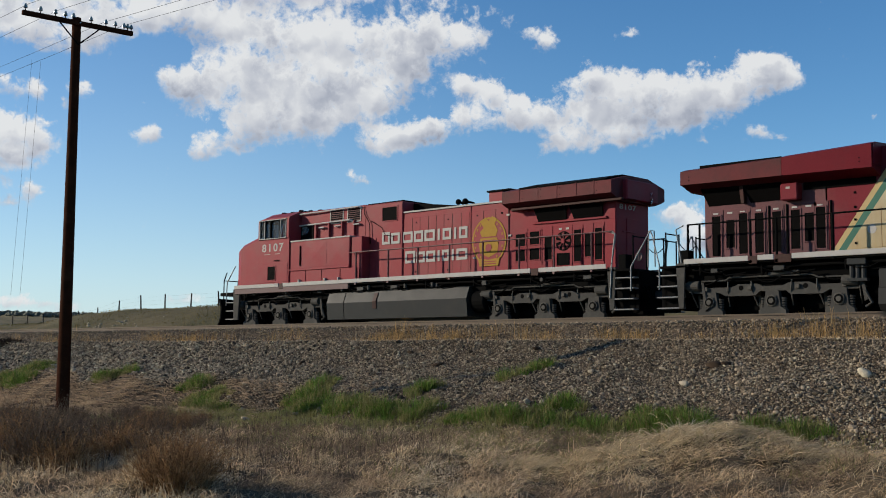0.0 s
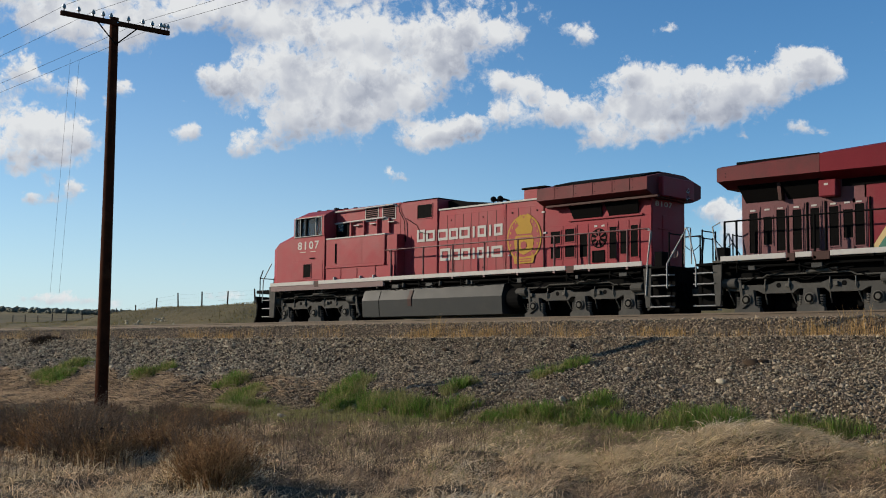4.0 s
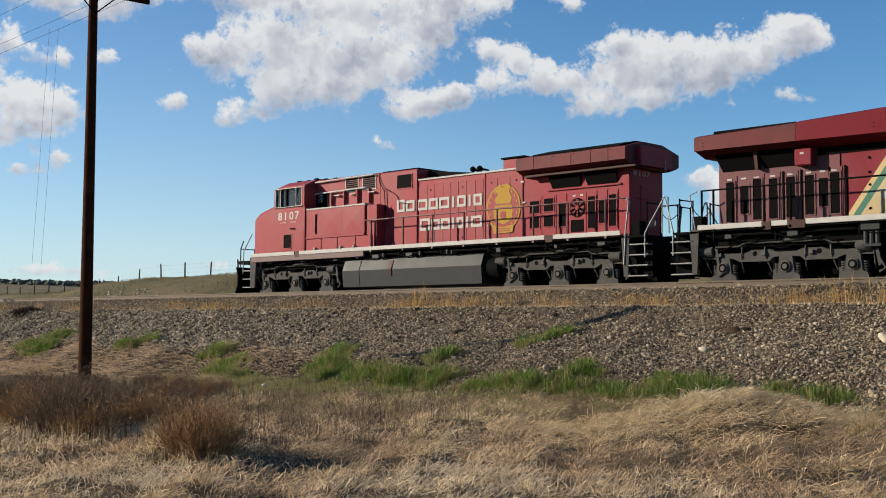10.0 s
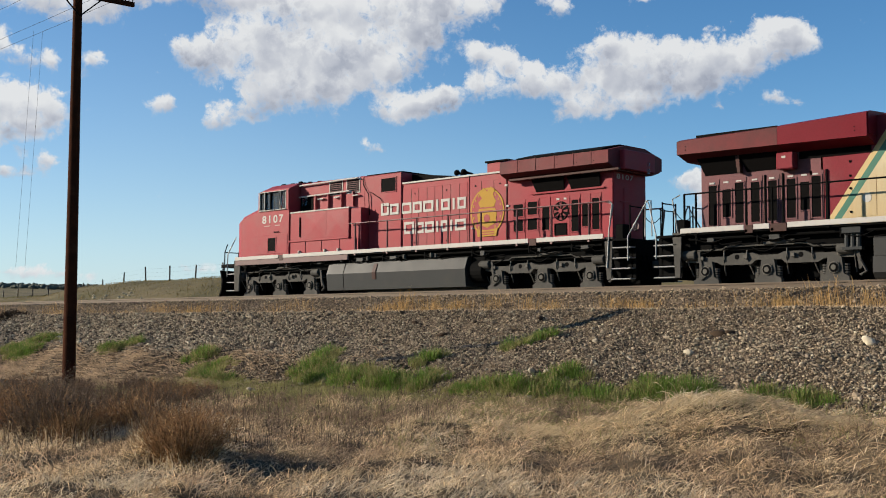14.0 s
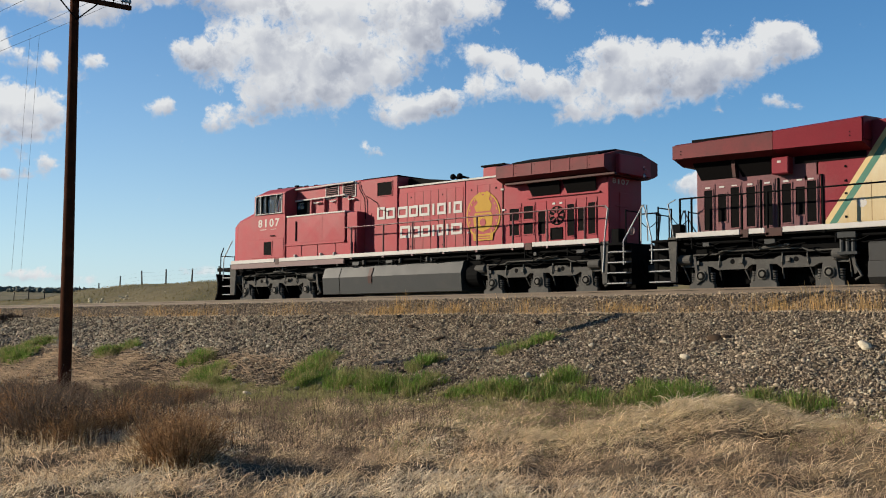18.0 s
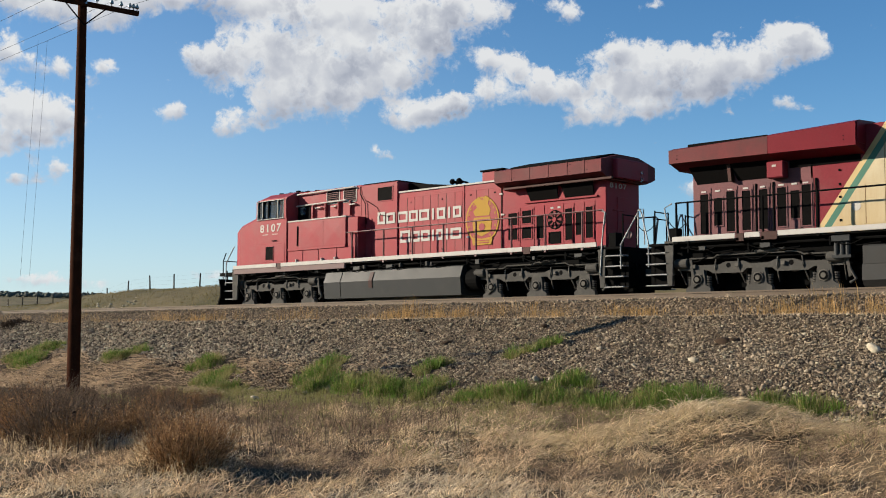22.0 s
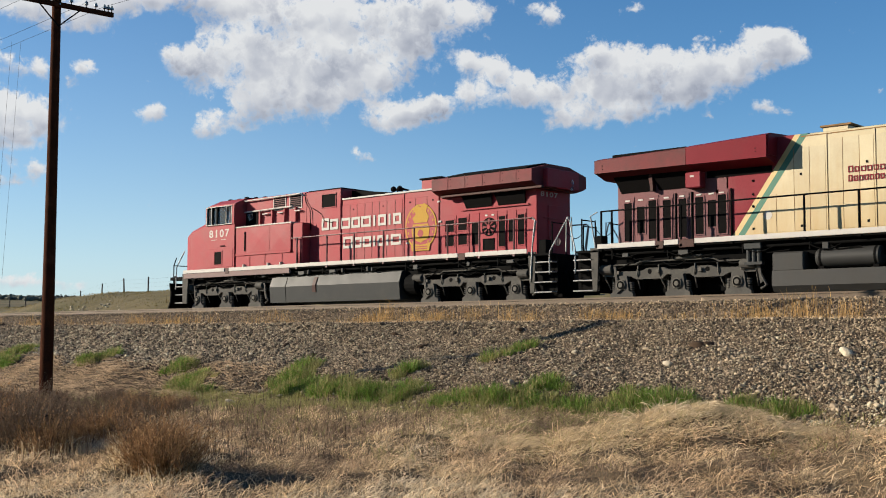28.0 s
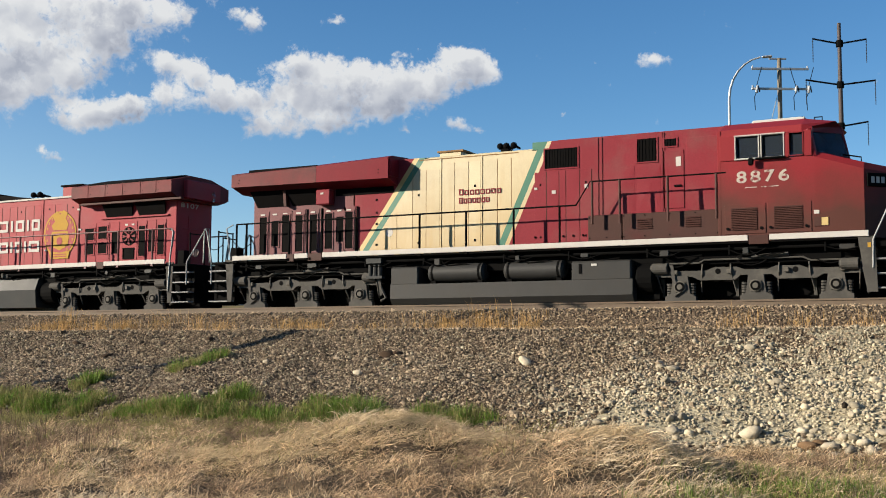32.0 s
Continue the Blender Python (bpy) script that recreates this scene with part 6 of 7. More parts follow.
cx = -9.5 + 11.5 * rng.random(N) ** 0.8
cx[:60] = rng.uniform(-32, -8, 60)
ct = rng.random(N) ** 1.5 * 0.95
cy = toe_y(cx) + ct * (23.1 - toe_y(cx))
cr = np.clip(0.046 * np.exp(rng.normal(0, 0.38, N)) * (1.25 - 0.5 * ct), 0.03, 0.15)
cr[:60] *= 0.8
spots = [(x, y, r) for x, y, r in zip(cx, cy, cr)] + [(-2.9, 17.3, 0.11), (-2.45, 17.35, 0.10), (-3.4, 17.9, 0.09), (-1.9, 17.2, 0.12), (-2.2, 17.6, 0.10), (-2.6, 17.15, 0.09), (-2.0, 17.45, 0.08), (-2.75, 17.55, 0.08), (-2.3, 17.1, 0.09), (-1.6, 17.3, 0.1), (-5.07, 22.0, 0.10), (-9.42, 21.5, 0.12), (-15.65, 19.1, 0.09), (-15.3, 19.2, 0.08), (-17.9, 18.9, 0.1), (-21.9, 16.6, 0.12), (-12.9, 20.8, 0.1)]
for i, (x, y, r) in enumerate(spots):
    o = new("stone", cob[i % 6])
    o.parent = ground
    o.matrix_basis = Matrix.LocRotScale((x, y, float(ground_z(x, y)) + r * 0.3), Euler((rng.normal(0, 0.25), rng.normal(0, 0.25), rng.uniform(0, 6.28))), (r, r * rng.uniform(0.75, 1.0), r * rng.uniform(0.8, 1.1)))


def blades(name, x, y, height, width, lean, mat, label, category, droop=0.5, base=0.0, heading=None, kind="stuff", z=None):
    """Grass: each blade a narrow strip of three triangles that leans and droops."""
    n = len(x)
    h = rng.uniform(0, 6.283, n) if heading is None else heading
    dx, dy = np.cos(h), np.sin(h)
    face = rng.uniform(0, 6.283, n)
    wx, wy = np.cos(face) * width / 2, np.sin(face) * width / 2
    z0 = (ground_z(x, y) if z is None else z) - 0.01 + base
    reach, rise = height * np.sin(lean), height * np.cos(lean)
    mx, my, mz = x + dx * reach * 0.45, y + dy * reach * 0.45, z0 + rise * 0.62
    tx, ty, tz = x + dx * reach * (1 + droop * 0.3), y + dy * reach * (1 + droop * 0.3), z0 + rise * (1 - droop * 0.25)
    v = np.empty((n, 5, 3))
    v[:, 0] = np.stack([x - wx, y - wy, z0], -1)
    v[:, 1] = np.stack([x + wx, y + wy, z0], -1)
    v[:, 2] = np.stack([mx - wx * 0.8, my - wy * 0.8, mz], -1)
    v[:, 3] = np.stack([mx + wx * 0.8, my + wy * 0.8, mz], -1)
    v[:, 4] = np.stack([tx, ty, tz], -1)
    f = np.array([[0, 1, 3], [0, 3, 2], [2, 3, 4]])[None] + 5 * np.arange(n)[:, None, None]
    ob = raw(name, v.reshape(-1, 3), f.reshape(-1, 3), mat)
    return tagged(ob, label, category, kind=kind)


def strands(name, x, y, length, arch, width, heading, mat, label, category, base=0.0, kind="stuff"):
    """Long dead grass: narrow ribbons that rise from the root, arch over and lie down along their heading."""
    n, k = len(x), 5
    z0 = ground_z(x, y) - 0.01 + base
    bend = rng.normal(0, 0.4, n)
    face = rng.uniform(0.3, 1.2, n)
    v = np.empty((n, k, 2, 3))
    px, py = x.copy(), y.copy()
    for i in range(k):
        u = i / (k - 1)
        h = heading + bend * u
        if i:
            px, py = px + np.cos(h) * length / (k - 1), py + np.sin(h) * length / (k - 1)
        pz = z0 + arch * (1.6 * u - 0.85 * u * u) + 0.25 * (ground_z(px, py) - 0.01 + base - z0) * u
        w = width / 2 * (1.0, 1.0, 0.9, 0.7, 0.15)[i]
        ox, oy, oz = -np.sin(h) * w * np.cos(face), np.cos(h) * w * np.cos(face), w * np.sin(face)
        v[:, i, 0] = np.stack([px - ox, py - oy, pz - oz], -1)
        v[:, i, 1] = np.stack([px + ox, py + oy, pz + oz], -1)
    q = np.array([[2 * i, 2 * i + 1, 2 * i + 3, 2 * i + 2] for i in range(k - 1)])[None] + 2 * k * np.arange(n)[:, None, None]
    return tagged(raw(name, v.reshape(-1, 3), q.reshape(-1, 4), mat), label, category, kind=kind)


# matted dry grass before the bank, in tussocks that lean over one another
def tussocks(n, r0, r1, seed):
    g = np.random.default_rng(seed)
    d, a = np.sqrt(r0 ** 2 + (r1 ** 2 - r0 ** 2) * g.random(n)), np.radians(g.uniform(-3, 71, n))
    tx, ty = -d * np.sin(a), d * np.cos(a)
    ok_ = (ty < toe_y(tx) + 0.1) & ((wave(tx, ty, 1.9, 5.0) > -0.35) | (g.random(n) < 0.4))
    tx, ty = tx[ok_], ty[ok_]
    return tx, ty, 0.4 + 1.5 * wave(tx, ty, 0.55, 2.2) + g.normal(0, 0.5, len(tx)), g.uniform(0.55, 1.45, len(tx))


def mound_at(x, y):
    """How far a place lies on the two high mounds of long grass."""
    return np.exp(-((x + 7.7) / 1.7) ** 2 - ((y - 12.9) / 1.4) ** 2) + np.exp(-((x + 4.5) / 1.5) ** 2 - ((y - 12.5) / 1.2) ** 2)


tx, ty, th, ts = tussocks(7600, 7.5, 23.5, 31)
kind_ = wave(tx, ty, 0.8, 7.0) + 0.4 * wave(tx, ty, 2.7, 2.0) + np.random.default_rng(8).normal(0, 0.28, len(tx)) - 0.45 * mound_at(tx, ty) + 0.35 * ease(9.5, 12.5, ty) * (1 - ease(-10.5, -8.5, tx)) - 0.3 * ease(-9.5, -8.0, -ty)
for name, mat, pick, per, words, cat in (
        ("dry_grass", STRAW, (kind_ < 0.28) & (kind_ > -0.62), 27, "matted straw-coloured dry grass in low tussocks", "dry grass"),
        ("matted_brown_grass", MAT_BROWN, kind_ >= 0.28, 30, "brown matted dead grass in patches", "dead grass"),
        ("laid_straw", LITTER, kind_ <= -0.62, 25, "pale straw combed flat in swathes", "straw")):
    k = np.repeat(np.nonzero(pick)[0], per)
    n = len(k)
    size_, far_ = ts[k], np.hypot(tx[k], ty[k])
    big_ = 1 + 0.8 * mound_at(tx[k], ty[k])
    ox, oy = rng.normal(0, 0.085, n) * size_, rng.normal(0, 0.085, n) * size_
    head_ = np.where(rng.random(n) < 0.5, th[k] + rng.normal(0, 0.7, n), np.arctan2(oy, ox) + rng.normal(0, 0.4, n))
    length = rng.uniform(0.06, 0.20, n) * size_ * big_
    arch = rng.uniform(0.03, 0.17, n) * (0.45 + 0.55 * size_) * np.where(rng.random(n) < 0.10, 1.6, 1.0) * (0.7 + 0.3 * big_)
    strands(name, tx[k] + ox, ty[k] + oy, length, arch, rng.uniform(0.0042, 0.0078, n) * (0.7 + 0.025 * far_), head_, mat, words, cat)
# short stubble and litter between the tussocks
N = 62000
d, a = 7.5 + 16 * rng.random(N) ** 0.9, np.radians(rng.uniform(-3, 71, N))
x, y = -d * np.sin(a), d * np.cos(a)
ok = y < toe_y(x) + 0.1
x, y = x[ok], y[ok]
n = len(x)
blades("straw_stubble", x, y, rng.uniform(0.05, 0.15, n), rng.uniform(0.005, 0.009, n), np.radians(np.clip(rng.normal(56, 22, n), 5, 90)), STRAW, "short broken straw between the tussocks", "dry grass", 0.8)

# pale single straws that catch the light
N = 20000
d, a = 7.5 + 12 * rng.random(N) ** 0.9, np.radians(rng.uniform(-3, 71, N))
x, y = -d * np.sin(a), d * np.cos(a)
ok = (y < toe_y(x) - 0.2) & (wave(x, y, 1.3, 1.7) + rng.normal(0, 0.5, N) > 0)
x, y = x[ok], y[ok]
n = len(x)
blades("pale_straw", x, y, rng.uniform(0.07, 0.20, n), rng.uniform(0.005, 0.010, n), np.radians(np.clip(rng.normal(50, 22, n), 5, 85)), LITTER, "single pale straws standing through the matted grass", "straw", 0.7)
# thin dry grass round the standpoint
d, a = 1.5 + 7.5 * rng.random(9000) ** 0.6, rng.uniform(0, 6.283, 9000)
x, y = -d * np.sin(a), d * np.cos(a)
blades("short_dry_grass", x, y, rng.uniform(0.05, 0.14, 9000), rng.uniform(0.006, 0.012, 9000), np.radians(rng.uniform(30, 85, 9000)), STRAW, "short dry grass on open ground", "dry grass", 0.8)

# golden standing tufts on the mounds
N = 16000
k = rng.integers(0, 5, N)
mc = np.array([(-7.8, 13.2, 1.6, 1.0), (-4.5, 12.7, 1.1, 0.8), (-8.6, 12.6, 1.0, 0.7), (-6.0, 13.2, 1.0, 0.8), (-9.0, 11.8, 1.0, 0.6)])[k]
x, y = mc[:, 0] + mc[:, 2] * rng.normal(0, 0.6, N), mc[:, 1] + mc[:, 3] * rng.normal(0, 0.6, N)
strands("golden_grass", x, y, rng.uniform(0.10, 0.28, N), rng.uniform(0.05, 0.18, N), rng.uniform(0.0035, 0.006, N), 0.6 + 1.2 * wave(x, y, 0.9, 2.2) + rng.normal(0, 0.6, N), TALL_STRAW, "golden dry grass drooping over low mounds", "dry grass")

# brown matted growth on the lower bank at the far end
N = 44000
x = rng.uniform(-58, -19, N)
y = toe_y(x) - 3.2 + 6.6 * rng.random(N)
ok = (rng.random(N) > 1.6 * green_at(x, y)) & (rng.random(N) < (1 - ease(-27, -20, x)) * (1 - ease(0.28, 0.45, (y - toe_y(x)) / 4.9 + 0.16 * tongue(x, y))))
x, y = x[ok], y[ok]
n = len(x)
strands("brown_grass", x, y, rng.uniform(0.2, 0.5, n), rng.uniform(0.03, 0.14, n) * (0.5 + 0.8 * (wave(x + 0.8 * y, 0.3 * (y - x), 1.9, 0.6) > 0)), rng.uniform(0.008, 0.014, n), -0.95 + rng.normal(0, 0.4, n), BROWN_GRASS, "reddish-brown matted dead grass on the bank", "dead grass")

# fresh green grass in clumps along the foot of the bank
N = 15000
x, y = rng.uniform(-44, -6, N), rng.uniform(16.5, 22.5, N)
g = green_at(x, y)
ok = (rng.random(N) < 1.35 * g) & (g > 0.2)
cx, cy, g = x[ok], y[ok], g[ok]
k = np.repeat(np.arange(len(cx)), 48)
n = len(k)
cs = (rng.uniform(0.45, 1.25, len(cx)) * (0.45 + 0.6 * g))[k]
ox, oy = rng.normal(0, 0.075, n) * cs, rng.normal(0, 0.075, n) * cs
dull = (rng.random(len(cx)) < 0.28 + 0.6 * (1 - g))[k]
for name, pick, mat, words in (("green_grass", ~dull, GREEN, "fresh green spring grass in thick clumps"), ("olive_grass", dull, GREEN_DULL, "olive grass mixed into the green clumps")):
    m = int(pick.sum())
    blades(name, (cx[k] + ox)[pick], (cy[k] + oy)[pick], rng.uniform(0.20, 0.46, m) * cs[pick], rng.uniform(0.008, 0.015, m), np.radians(np.clip(rng.normal(30, 18, m), 0, 80)), mat, words, "grass", 1.0, heading=np.arctan2(oy, ox)[pick] + rng.normal(0, 0.5, m))
# thin green through the straw: below the bank and in the right foreground
N = 240000
x, y = rng.uniform(-28, 3, N), rng.uniform(9.5, 18.6, N)
thin = (0.8 * np.exp(-((y - 17.4) / 1.3) ** 2) + 0.6 * np.exp(-((y - 14.6) / 2.4) ** 2) * (0.6 + 0.6 * wave(x, y, 1.3, 5.0))) * ease(-28, -23, x) * (1 - ease(-9, -6, x)) + 1.2 * ease(-4.0, -2.2, x + 0.4 * wave(x, y, 1.5, 2)) * (1 - ease(14.0, 15.2, y + 0.5 * wave(x, y, 1.1, 6))) + 0.14 * (wave(x, y, 0.9, 4.4) > 0.45)
ok = (rng.random(N) < thin) & (y < toe_y(x) + 0.5)
x, y = x[ok], y[ok]
n = len(x)
blades("sparse_green_grass", x, y, rng.uniform(0.08, 0.22, n), rng.uniform(0.006, 0.011, n), np.radians(np.clip(rng.normal(38, 16, n), 0, 80)), GREEN_DULL, "thin dull green grass growing through straw", "grass", 0.8)

# green growth in the open ground at the near end
N = 26000
x, y = rng.uniform(-4.2, 2.5, N), rng.uniform(9.8, 13.6, N)
ok = rng.random(N) < ease(-3.9, -1.8, x + 0.5 * wave(x, y, 1.4, 2)) * (1 - ease(12.0, 13.4, y + 0.5 * wave(x, y, 1.1, 6))) * (0.6 + 0.5 * wave(x, y, 2.6, 1.0))
x, y = x[ok], y[ok]
n = len(x)
blades("near_green_grass", x, y, rng.uniform(0.08, 0.22, n), rng.uniform(0.006, 0.011, n), np.radians(np.clip(rng.normal(32, 16, n), 0, 75)), GREEN, "olive green grass in open ground", "grass", 0.8)

# standing straw along the shelf below the siding
N = 3800
cl = rng.uniform(-58, 2, 150)
cl[70:] = cl[np.arange(80) % 40 + 30] + rng.normal(0, 0.4, 80)
cl[:30] = np.array([-35.9, -26.2, -25.4, -23.6, -23.0, -19.9, -17.4, -16.9, -12.9, -11.8] * 3) + rng.normal(0, 0.25, 30)
k = np.where(rng.random(N) < 0.22, rng.integers(0, 30, N), rng.integers(0, 150, N))
x = cl[k] + rng.normal(0, 0.22, N)
y = 24.3 + 0.9 * ((k * 0.618) % 1.0) + rng.normal(0, 0.16, N)
hgt = (0.22 + 0.42 * ((k * 0.377) % 1.0) ** 2) * np.where(k < 30, 1.1, 1.0) * rng.uniform(0.5, 1.15, N)
blades("shelf_straw", x, y, hgt, rng.uniform(0.006, 0.012, N), np.radians(np.abs(rng.normal(0, 17, N))), SHELF, "tall golden straw standing beside the siding", "dry grass", 0.5)
N = 16000
x, y = rng.uniform(-58, 2, N), rng.normal(23.7, 0.35, N)
blades("shelf_grass", x, y, rng.uniform(0.05, 0.16, N), rng.uniform(0.008, 0.014, N), np.radians(np.clip(rng.normal(50, 18, N), 5, 80)), STRAW, "short dry grass on the shelf of the bank", "dry grass", 0.7)


# dead brown bushes round the pole
def bush_mesh(seed, stems, tall, wide):
    """Fine upright stems that fan out from the root, forked towards their tips, with withered leaf scraps."""
    g = np.random.default_rng(seed)
    v, f = [], []

    def strip(p, q, w0, w1):
        side = np.cross(q - p, g.normal(size=3))
        side /= np.linalg.norm(side) + 1e-9
        i = len(v)
        v.extend([p - side * w0, p + side * w0, q + side * w1, q - side * w1])
        f.extend([(i, i + 1, i + 2), (i, i + 2, i + 3)])
    for _ in range(stems):
        a, out = g.uniform(0, 6.283), g.random() ** 0.6
        base = np.array([math.cos(a), math.sin(a), 0]) * wide * 0.28 * out
        lean = out * g.uniform(0.35, 0.75) * min(wide / tall, 1.3)
        d = np.array([math.cos(a) * math.sin(lean), math.sin(a) * math.sin(lean), math.cos(lean)])
        length = tall * g.uniform(0.45, 1.05) * (1.05 - 0.30 * out)
        p, w = base, 0.006
        for s in range(4):
            d = d + g.normal(0, 0.13, 3)
            d /= np.linalg.norm(d)
            q = p + d * length / 4
            strip(p, q, w, w * 0.75)
            for _k in range((1, 2, 4, 4)[s]):
                e = d + g.normal(0, 0.42, 3)
                m = p + (q - p) * g.random()
                o = m + e * length * g.uniform(0.08, 0.22)
                strip(m, o, w * 0.55, w * 0.25)
                if g.random() < 0.45:
                    i, c = len(v), g.uniform(0.006, 0.014)
                    v.extend([o + g.normal(0, c, 3), o + g.normal(0, c, 3), o + g.normal(0, c, 3)])
                    f.append((i, i + 1, i + 2))
            p, w = q, w * 0.72
    return np.array(v), np.array(f)


# kind: stems, height, width; the last one is a loose stand of thin grey weeds
BUSH = ((470, 0.88, 1.15), (500, 0.70, 1.05), (310, 0.62, 0.8), (95, 0.75, 0.8))
bushes = []
for k, (stems, tall, wide) in enumerate(BUSH):
    v, f = bush_mesh(20 + k, stems, tall, wide)
    bushes.append(raw("bush", v, f, (BRUSH, BRUSH_RED, BRUSH_RED, BRUSH)[k]))
spots = [(-14.3, 7.55, 0, 1.0), (-10.65, 7.2, 1, 1.0), (-15.1, 9.2, 2, 1.05), (-13.3, 8.6, 3, 0.9), (-15.3, 7.75, 1, 1.2), (-11.35, 7.65, 1, 0.8), (-13.6, 7.5, 2, 1.0), (-16.4, 8.9, 0, 0.95), (-12.3, 8.15, 2, 0.85), (-17.3, 8.7, 0, 0.9)]
for k in range(150):
    d, a = 15.5 + 13.5 * rng.random() ** 0.9, rng.uniform(47, 70)
    thick = 1 - ease(50, 62, 112 - a) if a < 56 else 1.0
    if rng.random() > thick or (d < 17.5 and a < 60):
        continue
    k = int(rng.choice((0, 2, 3, 3, 3))) if a > 54 else 3
    tall = (1.45 - 0.034 * d) * rng.uniform(0.5, 0.95) * (1 if a > 56 else 0.7)
    spots.append((-d * math.sin(radians(a)), d * math.cos(radians(a)), k, max(tall, 0.22) / BUSH[k][1]))
for i, (x, y, k, s) in enumerate(spots):
    m = Matrix.LocRotScale((x, y, float(ground_z(x, y)) - 0.02), Euler((0, 0, rng.uniform(0, 6.28))), (s, s, s))
    b = bushes[k] if i < 4 else new("bush", bushes[k].data)
    b.matrix_basis = m
    tagged(b, ("tall greyish-brown dead bush near the pole", "dense reddish-brown dead bush with fine upright twigs", "small reddish-brown dead bush in dry grass", "loose stand of thin grey dead weeds")[k], "bush", "dead bushes round the pole")
# golden grass round the feet of the bushes
N = 1600
k = rng.integers(0, 10, N)
sp = np.array([(x, y, s) for x, y, _k, s in spots])[k]
r_, a = 0.30 * sp[:, 2] * (0.55 + 0.9 * rng.random(N)), rng.uniform(0, 6.283, N)
x, y = sp[:, 0] + r_ * np.cos(a) + 0.25 * np.sin(k * 2.3), sp[:, 1] + r_ * np.sin(a) - 0.15
blades("bush_grass", x, y, rng.uniform(0.15, 0.42, N), rng.uniform(0.005, 0.009, N), np.radians(np.abs(rng.normal(0, 28, N))), TALL_STRAW, "golden dry grass growing among dead bushes", "dry grass", 0.8)

# thin dry stalks between the bushes and the bank
N = 4500
d, a = 14 + 12 * rng.random(N), np.radians(rng.uniform(43, 69, N))
x, y = -d * np.sin(a), d * np.cos(a)
blades("dry_stalks", x, y, rng.uniform(0.15, 0.42, N), rng.uniform(0.005, 0.009, N), np.radians(np.abs(rng.normal(0, 24, N))), BRUSH, "thin dead brown weed stalks", "dead weeds", 0.3)

# dark clods of earth on the bank, rough growth on the rise beyond the tracks
for i, (x, y, r_) in enumerate(((-12.85, 21.9, 0.13), (-12.6, 22.0, 0.1), (-18.2, 22.6, 0.1), (-22.5, 22.5, 0.1), (-20.6, 21.6, 0.1), (-26.2, 21.8, 0.1))):
    o = new("clod", cob_dark[i % 6])
    o.parent = ground
    o.matrix_basis = Matrix.LocRotScale((x, y, float(ground_z(x, y)) + r_ * 0.05), Euler((0.4, 0.1, i)), (r_ * 1.2, r_, r_ * 0.9))
rusty = cob[2].copy()
rusty.materials.clear()
rusty.materials.append(RUSTY_STONE)
for x, y, r_ in ((-3.2, 17.35, 0.10), (-3.05, 17.42, 0.08)):
    o = new("stone", rusty)
    o.parent = ground
    o.matrix_basis = Matrix.LocRotScale((x, y, float(ground_z(x, y)) + r_ * 0.25), Euler((0.2, 0.1, x * 5)), (r_ * 1.2, r_, r_))
    o["label"] = "rust-brown rough stone"
N = 1500
x, y = rng.normal(-47.4, 0.75, N), rng.normal(23.15, 0.28, N)
blades("root_debris", x, y, rng.uniform(0.12, 0.5, N) * np.exp(-((x + 47.4) / 1.2) ** 2), rng.uniform(0.02, 0.05, N), np.radians(np.clip(rng.normal(62, 15, N), 10, 88)), CLOD, "heap of dark roots and earth on the shelf", "debris", 0.8)
N = 30000
x = rng.uniform(-135, -55, N)
y = rng.uniform(40, 74, N)
blades("hill_grass", x, y, rng.uniform(0.08, 0.24, N) * (0.7 + 0.5 * wave(x, y, 0.35, 2)), rng.uniform(0.03, 0.07, N), np.radians(np.abs(rng.normal(0, 25, N))), HILL_GRASS, "rough dry grass on a low rise", "dry grass", 0.6)
N = 40
x, y = rng.normal(-85.5, 2.2, N), rng.normal(50.5, 1.2, N)
stones("hill_stones", x, y, rng.uniform(0.06, 0.16, N), PALE_STONE, "pale stones lying on the grassy rise", "stones", 0.3)
N = 1500
x = -78 - 75 * rng.random(N)
y = 76 + 60 * rng.random(N)
stones("far_scrub", x, y, rng.uniform(0.3, 0.9, N), SCRUB, "dark low scrub on far fields", "scrub", 0.3, 0.7, False)
N = 900
d, a = rng.uniform(950, 1150, N), np.radians(62 + 6 * rng.normal(0, 1, N))
stones("far_trees", -d * np.sin(a), d * np.cos(a), rng.uniform(0.9, 2.6, N), FAR_TREES, "dark line of far trees on the horizon", "trees", 0.3, 0.8, False)


# ---- poles, wires, fence ----
def hanging_wire(name, a, b, sag, r, mat, parent=None, n=14):
    a, b = Vector(a), Vector(b)
    pts = []
    for i in range(n + 1):
        t = i / n
        p = a.lerp(b, t)
        p.z -= sag * 4 * t * (1 - t)
        pts.append(p)
    return part(name, pipe(bmesh.new(), pts, r, 5), mat, parent)


POLE_X, POLE_Y, POLE_TOP = -26.95, 14.75, 8.55


